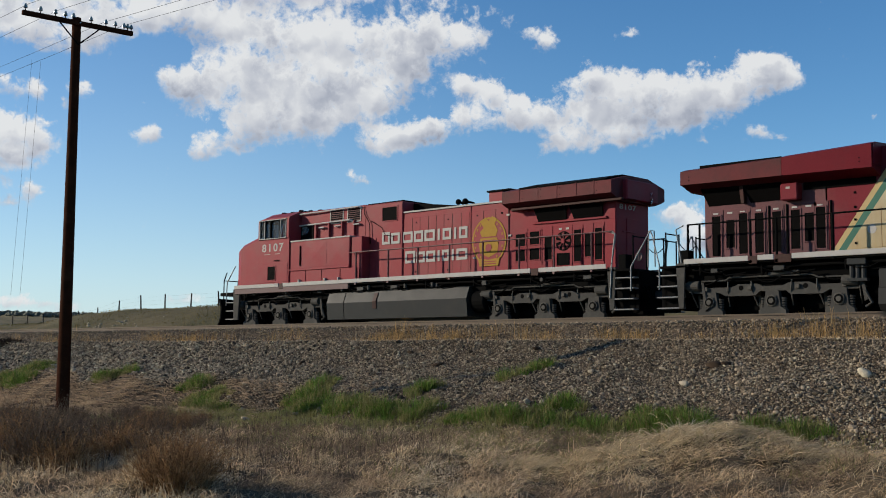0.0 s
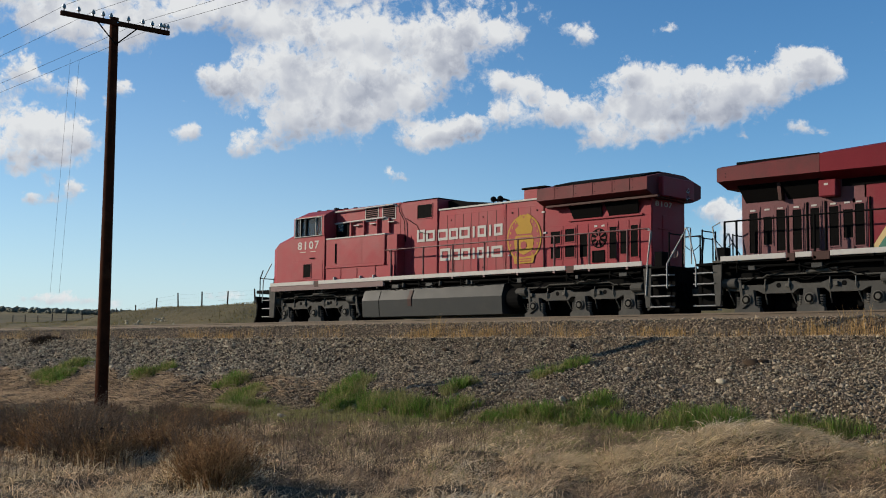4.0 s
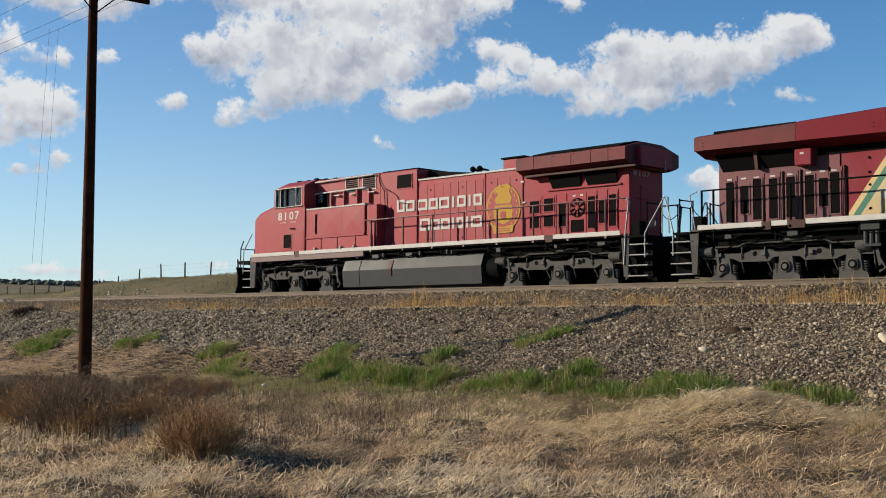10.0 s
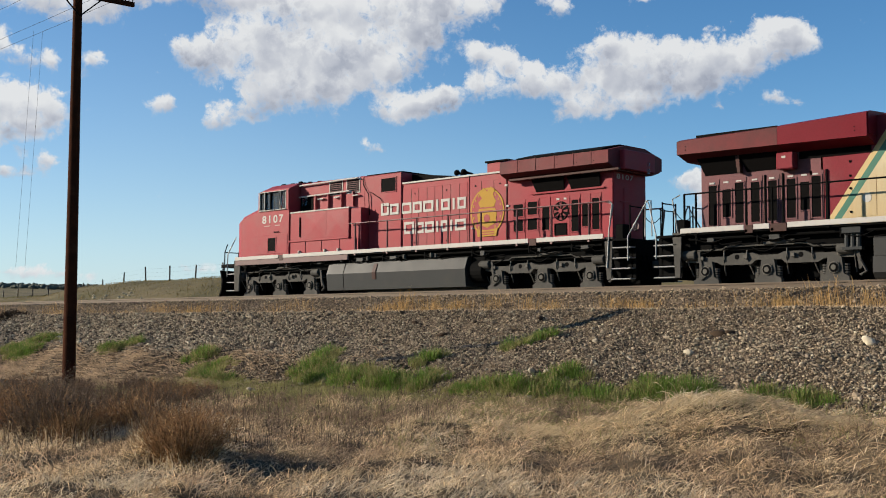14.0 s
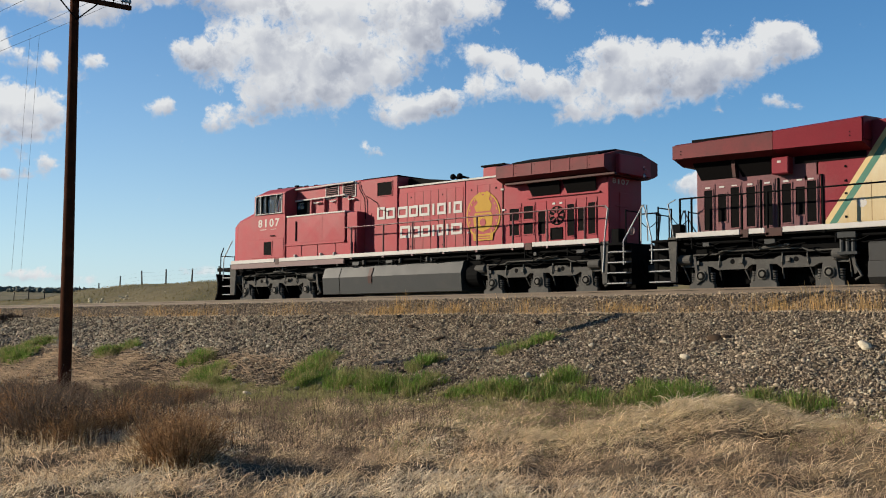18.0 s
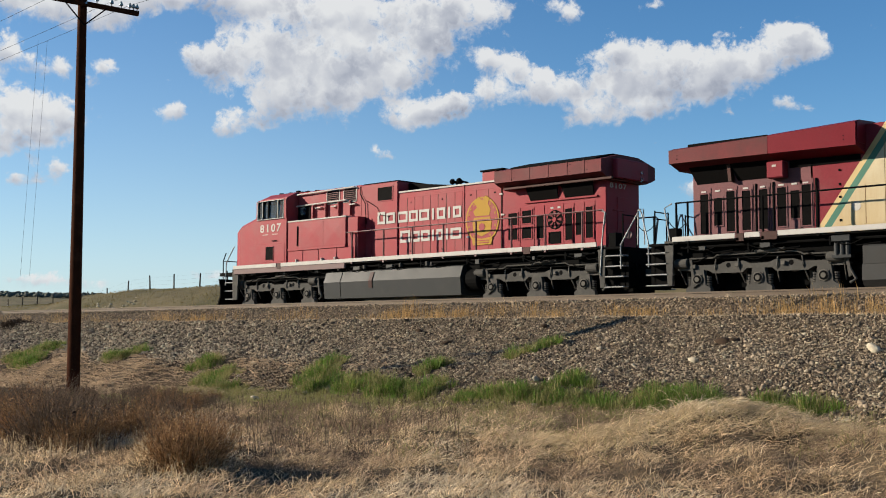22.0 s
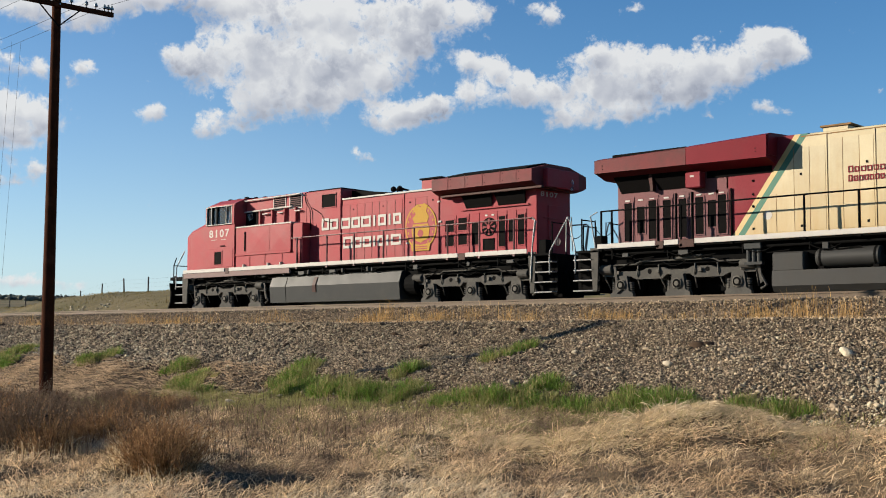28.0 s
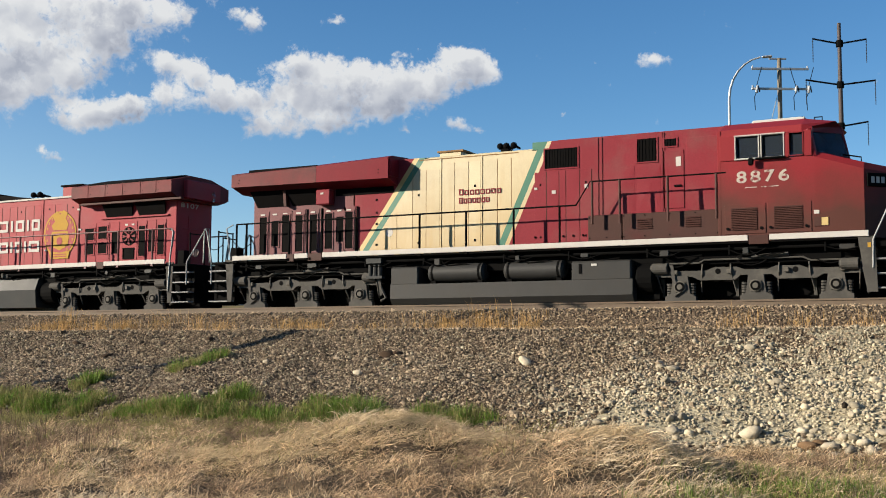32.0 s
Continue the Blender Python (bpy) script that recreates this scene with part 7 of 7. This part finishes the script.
def line_pole(x, y, top, foot):
    """Old wooden line pole with one long cross-arm and ten pins along y."""
    p = tagged(empty("line_pole", pose(x, y, foot, 0, 0, -6)), "dark creosoted wooden line pole with one cross-arm", "utility pole", "line poles")
    h = top - foot
    bm = bmesh.new()
    rod(bm, (0, 0, 0), (0, 0, h), 0.165, 16, 0.11)
    part("shaft", bm, POLE, p, "tapered dark brown shaft", smooth=True)
    za = h - 0.17
    arm = part("cross_arm", B(0.10, 0.20, -1.46, 1.46, za - 0.06, za + 0.06), POLE, p, "long wooden cross-arm", bevel=0.01)
    for d in (-1, 1):
        part("brace", pipe(bmesh.new(), [(0.21, d * 0.55, za - 0.05), (0.14, 0, za - 0.55)], 0.018, 6), BLACK, p)
    part("bolt", rod(bmesh.new(), (-0.14, 0, za), (0.24, 0, za), 0.02, 6), STEEL, p)
    for yy in PINS:
        pin = part("pin", rod(bmesh.new(), (0.15, yy, za + 0.05), (0.15, yy, za + 0.17), 0.014, 6), BLACK, arm)
        bm = rod(bmesh.new(), (0.15, yy, za + 0.13), (0.15, yy, za + 0.19), 0.05, 10, 0.045)
        rod(bm, (0.15, yy, za + 0.19), (0.15, yy, za + 0.24), 0.035, 10, 0.02)
        part("insulator", bm, GLASS_INS, arm, "grey glass insulator", smooth=True)
    return p


PINS = (-1.38, -1.0, -0.62, -0.36, -0.15, 0.32, 0.72, 0.98, 1.22, 1.32, 1.42)
for px in (POLE_X - 46, POLE_X, POLE_X + 46):
    line_pole(px, POLE_Y, POLE_TOP, float(ground_z(px, POLE_Y)) - 0.1)
for yy in (-1.38, -0.62, 0.72, 1.22):
    for k in (0, 1):
        w = hanging_wire("line_wire", (POLE_X - 46 + k * 46 + 0.15, POLE_Y + yy, POLE_TOP + 0.03), (POLE_X + k * 46 + 0.15, POLE_Y + yy, POLE_TOP + 0.03), 0.5, 0.005, WIRE)
        tagged(w, "thin dark line wire between poles", "wire", "line wires")

# fence on the rise beyond the tracks
FENCE = [(-79.3 - 5.06 * k, 57.0 + 0.74 * k) for k in range(-5, 14)]
posts = []
for i, (x, y) in enumerate(FENCE):
    z = float(ground_z(x, y))
    f = tagged(empty("fence_post", pose(x, y, z, 2 * math.sin(i * 4.1), 3 * math.sin(i * 2.3))), "weathered wooden fence post on a grassy rise", "fence post", "fence posts")
    bm = rod(bmesh.new(), (0, 0, -0.3), (0, 0, 1.25 + 0.08 * math.sin(i * 1.9)), 0.075, 8, 0.06)
    part("shaft", bm, POST, f)
    for zz in (0.4, 0.75, 1.1):
        part("staple", B(-0.02, 0.02, -0.085, -0.06, zz - 0.02, zz + 0.02), STEEL, f)
for (x0, y0), (x1, y1) in zip(FENCE, FENCE[1:]):
    for zz in (0.4, 0.75, 1.1):
        w = hanging_wire("fence_wire", (x0, y0 - 0.09, float(ground_z(x0, y0)) + zz), (x1, y1 - 0.09, float(ground_z(x1, y1)) + zz), 0.02, 0.003, WIRE, None, 2)
        tagged(w, "thin barbed fence wire between posts", "wire", "fence wires")


def at_angle(az, dist):
    return -dist * math.sin(radians(az)), dist * math.cos(radians(az))


# street lamp behind the train
x, y = at_angle(13.75, 55)
z = float(ground_z(x, y))
lamp = tagged(empty("street_lamp", pose(x, y, z, 0, 0, 12)), "galvanised street lamp with a curved arm", "street lamp")
H = 55 * math.tan(radians(13.75)) - z
bm = bmesh.new()
pts = [(0, 0, 0), (0, 0, H - 1.9)] + [(1.55 * (1 - math.cos(a)), 0, H - 1.9 + 1.9 * math.sin(a)) for a in (0.25, 0.5, 0.75, 1.0, 1.25, 1.5)]
for i, (p, q) in enumerate(zip(pts, pts[1:])):
    rod(bm, p, q, 0.065 - 0.004 * i, 10)
part("post", bm, GALV, lamp, "tapered galvanised post", smooth=True)
part("lamp_head", B(1.5, 1.95, -0.12, 0.12, H - 0.04, H + 0.04), GALV, lamp, "grey lamp head", bevel=0.03)

# wooden power pole with two arms
x, y = at_angle(11.4, 60)
z = float(ground_z(x, y))
pp = tagged(empty("power_pole", pose(x, y, z, 0, 0, 29)), "pale wooden power pole with two cross-arms and switches", "utility pole")
H = 60 * math.tan(radians(13.65)) / math.cos(0) - z
part("shaft", rod(bmesh.new(), (0, 0, -0.2), (0, 0, H), 0.13, 12, 0.11), GREYWOOD, pp, "pale weathered shaft", smooth=True)
for el, switches in ((13.12, 0), (12.2, 3)):
    za = 60 * math.tan(radians(el)) - z
    arm = part("cross_arm", B(-1.45, 1.42, -0.22, -0.13, za - 0.055, za + 0.055), GALV, pp, "grey cross-arm", bevel=0.01)
    for xx in (-1.4, 1.36):
        part("pin_insulator", rod(bmesh.new(), (xx, -0.17, za + 0.05), (xx, -0.17, za + 0.17), 0.05, 8, 0.03), GALV, arm)
    for xx in (-1.25, 0.72, 1.36)[:switches]:
        part("switch", rod(bmesh.new(), (xx, -0.28, za - 0.22), (xx + 0.06, -0.28, za + 0.14), 0.07, 8), GALV, arm, "grey cut-out switch")
        part("switch_arm", pipe(bmesh.new(), [(xx + 0.08, -0.32, za + 0.12), (xx + 0.14, -0.34, za - 0.2)], 0.03), BLACK, arm)
        part("lead", pipe(bmesh.new(), [(xx, -0.3, za - 0.2), (xx - 0.12, -0.32, za - 0.45), (xx - 0.08, -0.3, za - 1.1)], 0.018), BLACK, arm)
        lean = 0.3 if xx != 0.72 else -0.25
        part("jumper", pipe(bmesh.new(), [(xx, -0.3, za + 0.1), (xx + lean, -0.2, za + 1.1)], 0.018), BLACK, arm)
part("pole_cap", B(-0.5, 0.35, -0.06, 0.06, H - 0.06, H), GALV, pp)
part("guy", pipe(bmesh.new(), [(-0.15, 0, H - 2.0), (-1.0, 0.2, H - 5.5)], 0.02), GALV, pp)

# tall steel line pole with drooping arms
x, y = at_angle(8.65, 75)
z = float(ground_z(x, y))
sp = tagged(empty("steel_line_pole", pose(x, y, z, 0, 0, 28)), "tall rusty steel power pole with three pairs of arms", "utility pole")
H = 75 * math.tan(radians(15.05)) - z
part("shaft", rod(bmesh.new(), (0, 0, -0.2), (0, 0, H), 0.20, 14, 0.11), RUST, sp, "rusty brown steel shaft", smooth=True)
for el, left, right, drop in ((14.12, 1.6, 1.62, 1.2), (12.25, 2.05, 2.1, 1.25), (10.35, 1.6, 1.6, 1.2)):
    za = 75 * math.tan(radians(el)) - z
    part("collar", rod(bmesh.new(), (0, 0, za - 0.2), (0, 0, za + 0.2), 0.21, 10), BLACK, sp)
    for d, w in ((-1, left), (1, right)):
        arm = part("arm", pipe(bmesh.new(), [(0, 0, za), (d * w * 0.5, 0, za + 0.14), (d * w * 1.04, 0, za + 0.30)], 0.055, 8), BLACK, sp, "dark slanting arm")
        bm = rod(bmesh.new(), (d * w * 1.03, 0, za + 0.30), (d * w * 1.03, 0, za + 0.32 - drop * 1.25), 0.02, 6)
        for i in range(7):
            rod(bm, (d * w * 1.03, 0, za + 0.15 - i * 0.18), (d * w * 1.03, 0, za + 0.10 - i * 0.18), 0.036, 8)
        part("insulator_string", bm, WIRE, arm, "hanging insulator string")
w = hanging_wire("power_line", (x + 6, y + 3, 75 * math.tan(radians(14.6))), at_angle(5.5, 62) + (62 * math.tan(radians(17)),), 0.4, 0.03, WIRE)
tagged(w, "dark overhead power line", "wire")
# slender far wires above the left horizon
for az in (63.1, 63.5):
    a = at_angle(az - 0.25, 300)
    b = at_angle(az + 0.25, 300)
    w = part("guy_wire", rod(bmesh.new(), (*a, 72.0), (*b, 14.0), 0.03, 5), WIRE)
    tagged(w, "thin far mast stay against the sky", "wire", "mast stays")


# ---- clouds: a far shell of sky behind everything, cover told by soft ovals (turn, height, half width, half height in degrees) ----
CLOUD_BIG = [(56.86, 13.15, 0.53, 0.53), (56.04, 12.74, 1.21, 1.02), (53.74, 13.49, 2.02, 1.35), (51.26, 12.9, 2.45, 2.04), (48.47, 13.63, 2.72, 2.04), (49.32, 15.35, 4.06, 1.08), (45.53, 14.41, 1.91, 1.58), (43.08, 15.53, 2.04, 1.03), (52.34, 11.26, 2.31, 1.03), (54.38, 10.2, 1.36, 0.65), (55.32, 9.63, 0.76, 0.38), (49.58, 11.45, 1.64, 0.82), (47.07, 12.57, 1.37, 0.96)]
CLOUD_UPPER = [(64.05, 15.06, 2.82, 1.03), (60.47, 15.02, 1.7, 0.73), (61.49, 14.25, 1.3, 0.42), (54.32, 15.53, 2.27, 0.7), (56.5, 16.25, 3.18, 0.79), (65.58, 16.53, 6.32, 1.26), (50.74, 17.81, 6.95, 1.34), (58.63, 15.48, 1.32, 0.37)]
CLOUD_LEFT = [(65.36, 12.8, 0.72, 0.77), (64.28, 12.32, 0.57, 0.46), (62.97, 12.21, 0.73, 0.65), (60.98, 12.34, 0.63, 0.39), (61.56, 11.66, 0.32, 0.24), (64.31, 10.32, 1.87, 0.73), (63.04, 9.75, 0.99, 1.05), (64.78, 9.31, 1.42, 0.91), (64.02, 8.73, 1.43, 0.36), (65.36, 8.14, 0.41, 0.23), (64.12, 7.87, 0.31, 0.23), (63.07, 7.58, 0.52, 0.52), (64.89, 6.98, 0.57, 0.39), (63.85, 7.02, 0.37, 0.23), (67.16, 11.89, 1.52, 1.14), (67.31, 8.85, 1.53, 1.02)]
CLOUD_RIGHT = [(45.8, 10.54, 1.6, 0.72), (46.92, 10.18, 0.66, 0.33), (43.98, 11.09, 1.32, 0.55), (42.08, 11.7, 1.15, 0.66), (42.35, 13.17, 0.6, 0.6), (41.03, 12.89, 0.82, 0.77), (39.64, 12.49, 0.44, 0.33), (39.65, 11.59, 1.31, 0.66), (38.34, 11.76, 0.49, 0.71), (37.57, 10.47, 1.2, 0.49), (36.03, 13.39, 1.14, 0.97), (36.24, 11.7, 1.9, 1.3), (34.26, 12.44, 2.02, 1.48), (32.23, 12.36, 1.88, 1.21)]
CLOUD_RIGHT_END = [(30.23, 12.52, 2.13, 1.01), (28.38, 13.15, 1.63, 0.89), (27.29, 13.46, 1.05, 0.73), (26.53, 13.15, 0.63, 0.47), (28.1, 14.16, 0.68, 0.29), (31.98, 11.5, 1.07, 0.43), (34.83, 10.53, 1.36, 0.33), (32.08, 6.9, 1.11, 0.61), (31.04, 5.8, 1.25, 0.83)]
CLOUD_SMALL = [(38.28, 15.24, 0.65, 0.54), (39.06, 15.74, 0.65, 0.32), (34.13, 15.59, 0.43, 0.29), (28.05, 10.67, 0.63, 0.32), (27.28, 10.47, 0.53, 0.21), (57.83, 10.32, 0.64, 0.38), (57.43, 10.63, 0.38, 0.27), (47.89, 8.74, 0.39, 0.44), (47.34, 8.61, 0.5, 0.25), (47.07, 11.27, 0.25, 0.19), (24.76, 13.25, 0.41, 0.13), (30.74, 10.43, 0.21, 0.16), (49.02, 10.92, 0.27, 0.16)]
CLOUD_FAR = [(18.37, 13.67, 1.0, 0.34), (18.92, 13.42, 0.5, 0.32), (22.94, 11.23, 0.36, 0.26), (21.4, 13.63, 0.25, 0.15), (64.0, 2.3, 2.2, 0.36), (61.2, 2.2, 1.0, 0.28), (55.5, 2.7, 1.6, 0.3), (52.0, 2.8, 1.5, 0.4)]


def cloud_shell():
    az = np.arange(-50, 105.01, 0.32)
    el = np.concatenate([np.arange(-2, 22, 0.27), np.arange(22, 75, 1.5)])
    A, E = np.meshgrid(az, el)
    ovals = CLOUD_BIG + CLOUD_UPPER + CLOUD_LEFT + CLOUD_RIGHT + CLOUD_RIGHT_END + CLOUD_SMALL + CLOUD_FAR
    g = np.random.default_rng(5)
    faint = {**{o: 0.80 for o in CLOUD_SMALL}, **{o: 0.70 for o in CLOUD_FAR}}
    for _ in range(26):
        a0, e0 = g.choice([g.uniform(-48, 4), g.uniform(74, 103)]), g.uniform(6, 40)
        for _k in range(5):
            ovals = ovals + [(a0 + g.normal(0, 2.5), e0 + g.normal(0, 0.8), g.uniform(1.5, 3), g.uniform(0.7, 1.6))]

    def cover(dE):
        clear = np.ones_like(A)
        for a, e, ra, re in ovals:
            deep = faint.get((a, e, ra, re), 0.93)
            q = ((A - a) * math.cos(radians(e)) / ra) ** 2 + ((E + dE - e) / re) ** 2
            clear *= 1 - deep * np.exp(-0.95 * q)
        return 1 - clear
    C = cover(0)
    top = np.clip(0.5 + 1.1 * (cover(-0.55) - cover(0.55)), 0, 1)
    ra, re = np.radians(A), np.radians(E)
    P = np.stack([-np.sin(ra) * np.cos(re), np.cos(ra) * np.cos(re), np.sin(re)], -1) * 4200
    n0, n1 = A.shape
    i = np.arange(n0 * n1).reshape(n0, n1)
    q = np.stack([i[:-1, :-1], i[:-1, 1:], i[1:, 1:], i[1:, :-1]], -1).reshape(-1, 4)
    m = bpy.data.materials.new("cloud_sky")
    m.use_nodes = True
    N, Lk = m.node_tree.nodes, m.node_tree.links
    N.remove(N["Principled BSDF"])
    tc = N.new("ShaderNodeTexCoord")

    def vec(op, a, b):
        v = N.new("ShaderNodeVectorMath")
        v.operation = op
        Lk.new(a, v.inputs[0])
        if isinstance(b, tuple):
            v.inputs[1].default_value = b
        else:
            v.inputs["Scale"].default_value = b
        return v.outputs[0]

    def math_node(op, a, b, c=None):
        v = N.new("ShaderNodeMath")
        v.operation = op
        for k, s in enumerate((a, b, c)):
            if s is None:
                continue
            if isinstance(s, (int, float)):
                v.inputs[k].default_value = s
            else:
                Lk.new(s, v.inputs[k])
        return v.outputs[0]

    def fbm(p, scale, detail, rough, dist=0.0):
        n = N.new("ShaderNodeTexNoise")
        n.inputs["Scale"].default_value, n.inputs["Detail"].default_value, n.inputs["Roughness"].default_value, n.inputs["Distortion"].default_value = scale, detail, rough, dist
        Lk.new(p, n.inputs["Vector"])
        return n.outputs[0]

    def ranged(v, a, b, c=0.0, d=1.0, smooth=True):
        r = N.new("ShaderNodeMapRange")
        r.interpolation_type = "SMOOTHSTEP" if smooth else "LINEAR"
        for k, s in enumerate((a, b, c, d)):
            r.inputs[k + 1].default_value = s
        Lk.new(v, r.inputs[0])
        return r.outputs[0]
    p = vec("SCALE", tc.outputs["Object"], 1 / 4200)
    att, att2 = N.new("ShaderNodeAttribute"), N.new("ShaderNodeAttribute")
    att.attribute_name, att2.attribute_name = "cover", "upper"

    def lumps(q, scale, detail):
        """Rounded heaps, 1 at their crowns."""
        n = N.new("ShaderNodeTexVoronoi")
        n.feature, n.normalize = "SMOOTH_F1", True
        for key, val in (("Scale", scale), ("Detail", detail), ("Roughness", 0.55), ("Lacunarity", 2.2), ("Smoothness", 0.35)):
            n.inputs[key].default_value = val
        Lk.new(q, n.inputs["Vector"])
        return math_node("SUBTRACT", 1.0, n.outputs["Distance"])
    drift = N.new("ShaderNodeTexNoise")
    drift.inputs["Scale"].default_value, drift.inputs["Detail"].default_value = 60, 5
    Lk.new(p, drift.inputs["Vector"])
    warped = N.new("ShaderNodeVectorMath")
    warped.operation = "MULTIPLY_ADD"
    warped.inputs[1].default_value = (0.022, 0.022, 0.022)
    Lk.new(drift.outputs["Color"], warped.inputs[0])
    Lk.new(p, warped.inputs[2])
    w = warped.outputs[0]
    heap = lumps(w, 62, 3)
    round_a, round_b = lumps(w, 46, 1), lumps(vec("ADD", w, (-0.005, -0.004, 0.0055)), 46, 1)
    soft_a, soft_b = lumps(w, 24, 1), lumps(vec("ADD", w, (-0.010, -0.008, 0.010)), 24, 1)
    n1_ = fbm(p, 34, 8, 0.58, 0.2)
    wisp = fbm(p, 190, 6, 0.62, 0.3)
    shade = fbm(p, 15, 3, 0.5)
    body = math_node("MULTIPLY_ADD", math_node("SUBTRACT", heap, 0.66), 1.5, att.outputs["Fac"])
    body = math_node("MULTIPLY_ADD", math_node("SUBTRACT", n1_, 0.5), 1.15, body)
    body = math_node("MULTIPLY_ADD", math_node("SUBTRACT", wisp, 0.5), 0.5, body)
    wide = math_node("MULTIPLY_ADD", att2.outputs["Fac"], -0.27, 0.62)
    alpha = ranged(math_node("DIVIDE", math_node("SUBTRACT", body, 0.41), wide), 0.0, 1.0)
    thick = ranged(body, 0.65, 1.15)
    billow = ranged(math_node("SUBTRACT", round_a, round_b), -0.20, 0.20)
    swell = ranged(math_node("SUBTRACT", soft_a, soft_b), -0.22, 0.22)
    grey = math_node("MULTIPLY", ranged(shade, 0.36, 0.62), thick)
    upper = math_node("MULTIPLY_ADD", att2.outputs["Fac"], 0.72, math_node("MULTIPLY_ADD", billow, 0.26, math_node("MULTIPLY", swell, 0.40)))
    lit = math_node("SUBTRACT", math_node("ADD", upper, 0.20), math_node("MULTIPLY", grey, 0.42))
    ramp = N.new("ShaderNodeValToRGB")
    ramp.color_ramp.elements[0].position, ramp.color_ramp.elements[0].color = 0.0, (0.36, 0.40, 0.50, 1)
    ramp.color_ramp.elements[1].position, ramp.color_ramp.elements[1].color = 1.0, (0.96, 0.975, 0.985, 1)
    mid_ = ramp.color_ramp.elements.new(0.5)
    mid_.color = (0.66, 0.69, 0.76, 1)
    Lk.new(lit, ramp.inputs[0])
    em, tr, mx, out = N.new("ShaderNodeEmission"), N.new("ShaderNodeBsdfTransparent"), N.new("ShaderNodeMixShader"), N["Material Output"]
    Lk.new(ramp.outputs[0], em.inputs[0])
    em.inputs[1].default_value = CLOUD_GLOW
    Lk.new(math_node("MULTIPLY", alpha, 0.97), mx.inputs[0])
    hz, hm, att3 = N.new("ShaderNodeEmission"), N.new("ShaderNodeMixShader"), N.new("ShaderNodeAttribute")
    hz.inputs[0].default_value, hz.inputs[1].default_value = (0.268, 0.315, 0.35, 1), 1.0
    att3.attribute_name = "haze"
    Lk.new(att3.outputs["Fac"], hm.inputs[0])
    Lk.new(tr.outputs[0], hm.inputs[1])
    Lk.new(hz.outputs[0], hm.inputs[2])
    Lk.new(hm.outputs[0], mx.inputs[1])
    Lk.new(em.outputs[0], mx.inputs[2])
    Lk.new(mx.outputs[0], out.inputs[0])
    ob = raw("sky_backdrop", P.reshape(-1, 3), q, m, True)
    for name, val in (("cover", C), ("upper", top), ("haze", (0.56 + 0.36 * ease(25, 60, A)) * np.exp(-np.clip(E, 0, 90) / (3.4 + 3.1 * ease(25, 60, A))) * np.clip((104 - A) / 20, 0, 1) * np.clip((A + 50) / 20, 0, 1))):
        ob.data.attributes.new(name, "FLOAT", "POINT").data.foreach_set("value", val.ravel().astype(np.float32))
    return tagged(ob, "white cumulus clouds drifting across a blue sky", "clouds", kind="structure")


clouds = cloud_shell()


def sun_dimming_sheet():
    """An unseen sheet added as thin cloud to dim the sun; it drifts off."""
    side = TO_SUN.cross(Vector((0, 0, 1))).normalized()
    up = side.cross(TO_SUN).normalized()
    pts, faces = [], []
    for i in range(25):
        for j in range(9):
            u, v = -1200 + 100 * i, -600 + 150 * j
            pts.append(side * u + up * v + TO_SUN * (25 * math.sin(i * 0.9) + 20 * math.cos(j * 1.3 + i * 0.4)))
    for i in range(24):
        for j in range(8):
            k = i * 9 + j
            faces.append((k, k + 1, k + 10, k + 9))
    m = bpy.data.materials.new("sun_dimming_film")
    m.use_nodes = True
    N, Lk = m.node_tree.nodes, m.node_tree.links
    N.remove(N["Principled BSDF"])
    tr = N.new("ShaderNodeBsdfTransparent")
    att = N.new("ShaderNodeAttribute")
    att.attribute_name = "veil"
    Lk.new(att.outputs["Color"], tr.inputs[0])
    Lk.new(tr.outputs[0], N["Material Output"].inputs[0])
    ob = raw("sun_dimming_sheet", np.array([tuple(p) for p in pts]), np.array(faces), m, True)
    clear = []
    for i in range(25):
        for j in range(9):
            u = -1200 + 100 * i
            a = VEIL + (1 - VEIL) * min(max((u - 100) / 900, 0), 1)
            clear += [a, a, a, 1.0]
    ob.data.attributes.new("veil", "FLOAT_COLOR", "POINT").data.foreach_set("color", clear)
    return tagged(ob, "unseen sheet added as thin cloud to dim the sun", "cloud", kind="structure"), side


veil, veil_way = sun_dimming_sheet()


def motions():
    for engine, wheels in ((engine_red, red_wheels), (engine_cream, cream_wheels)):
        walk(engine, [(t, pose(s, TRACK_Y, RAIL_Z)) for t, s in TRAVEL])
        for wheel, x in wheels:
            walk(wheel, [(t, pose(x, 0, 0.533, 0, math.degrees((s - TRAVEL[0][1]) / 0.533), 0)) for t, s in TRAVEL])

    turn = lambda t: Matrix.Rotation(radians(-0.0378 * (t - 2)), 4, "Z") @ Matrix.Rotation(radians(0.008 * (t - 2)), 4, Vector((0.707, 0.707, 0)))
    walk(clouds, [(t, turn(t)) for t in (0, 8, 16, 24, 32)])
    base = TO_SUN * 2500
    walk(veil, [(t, Matrix.Translation(base - veil_way * d)) for t, d in ((0, 60), (2, 100), (3.5, 170), (5.5, 320), (7, 420), (9, 530), (11, 605), (19, 690), (25, 798), (28, 920), (30, 1030), (32, 1060))])


motions()
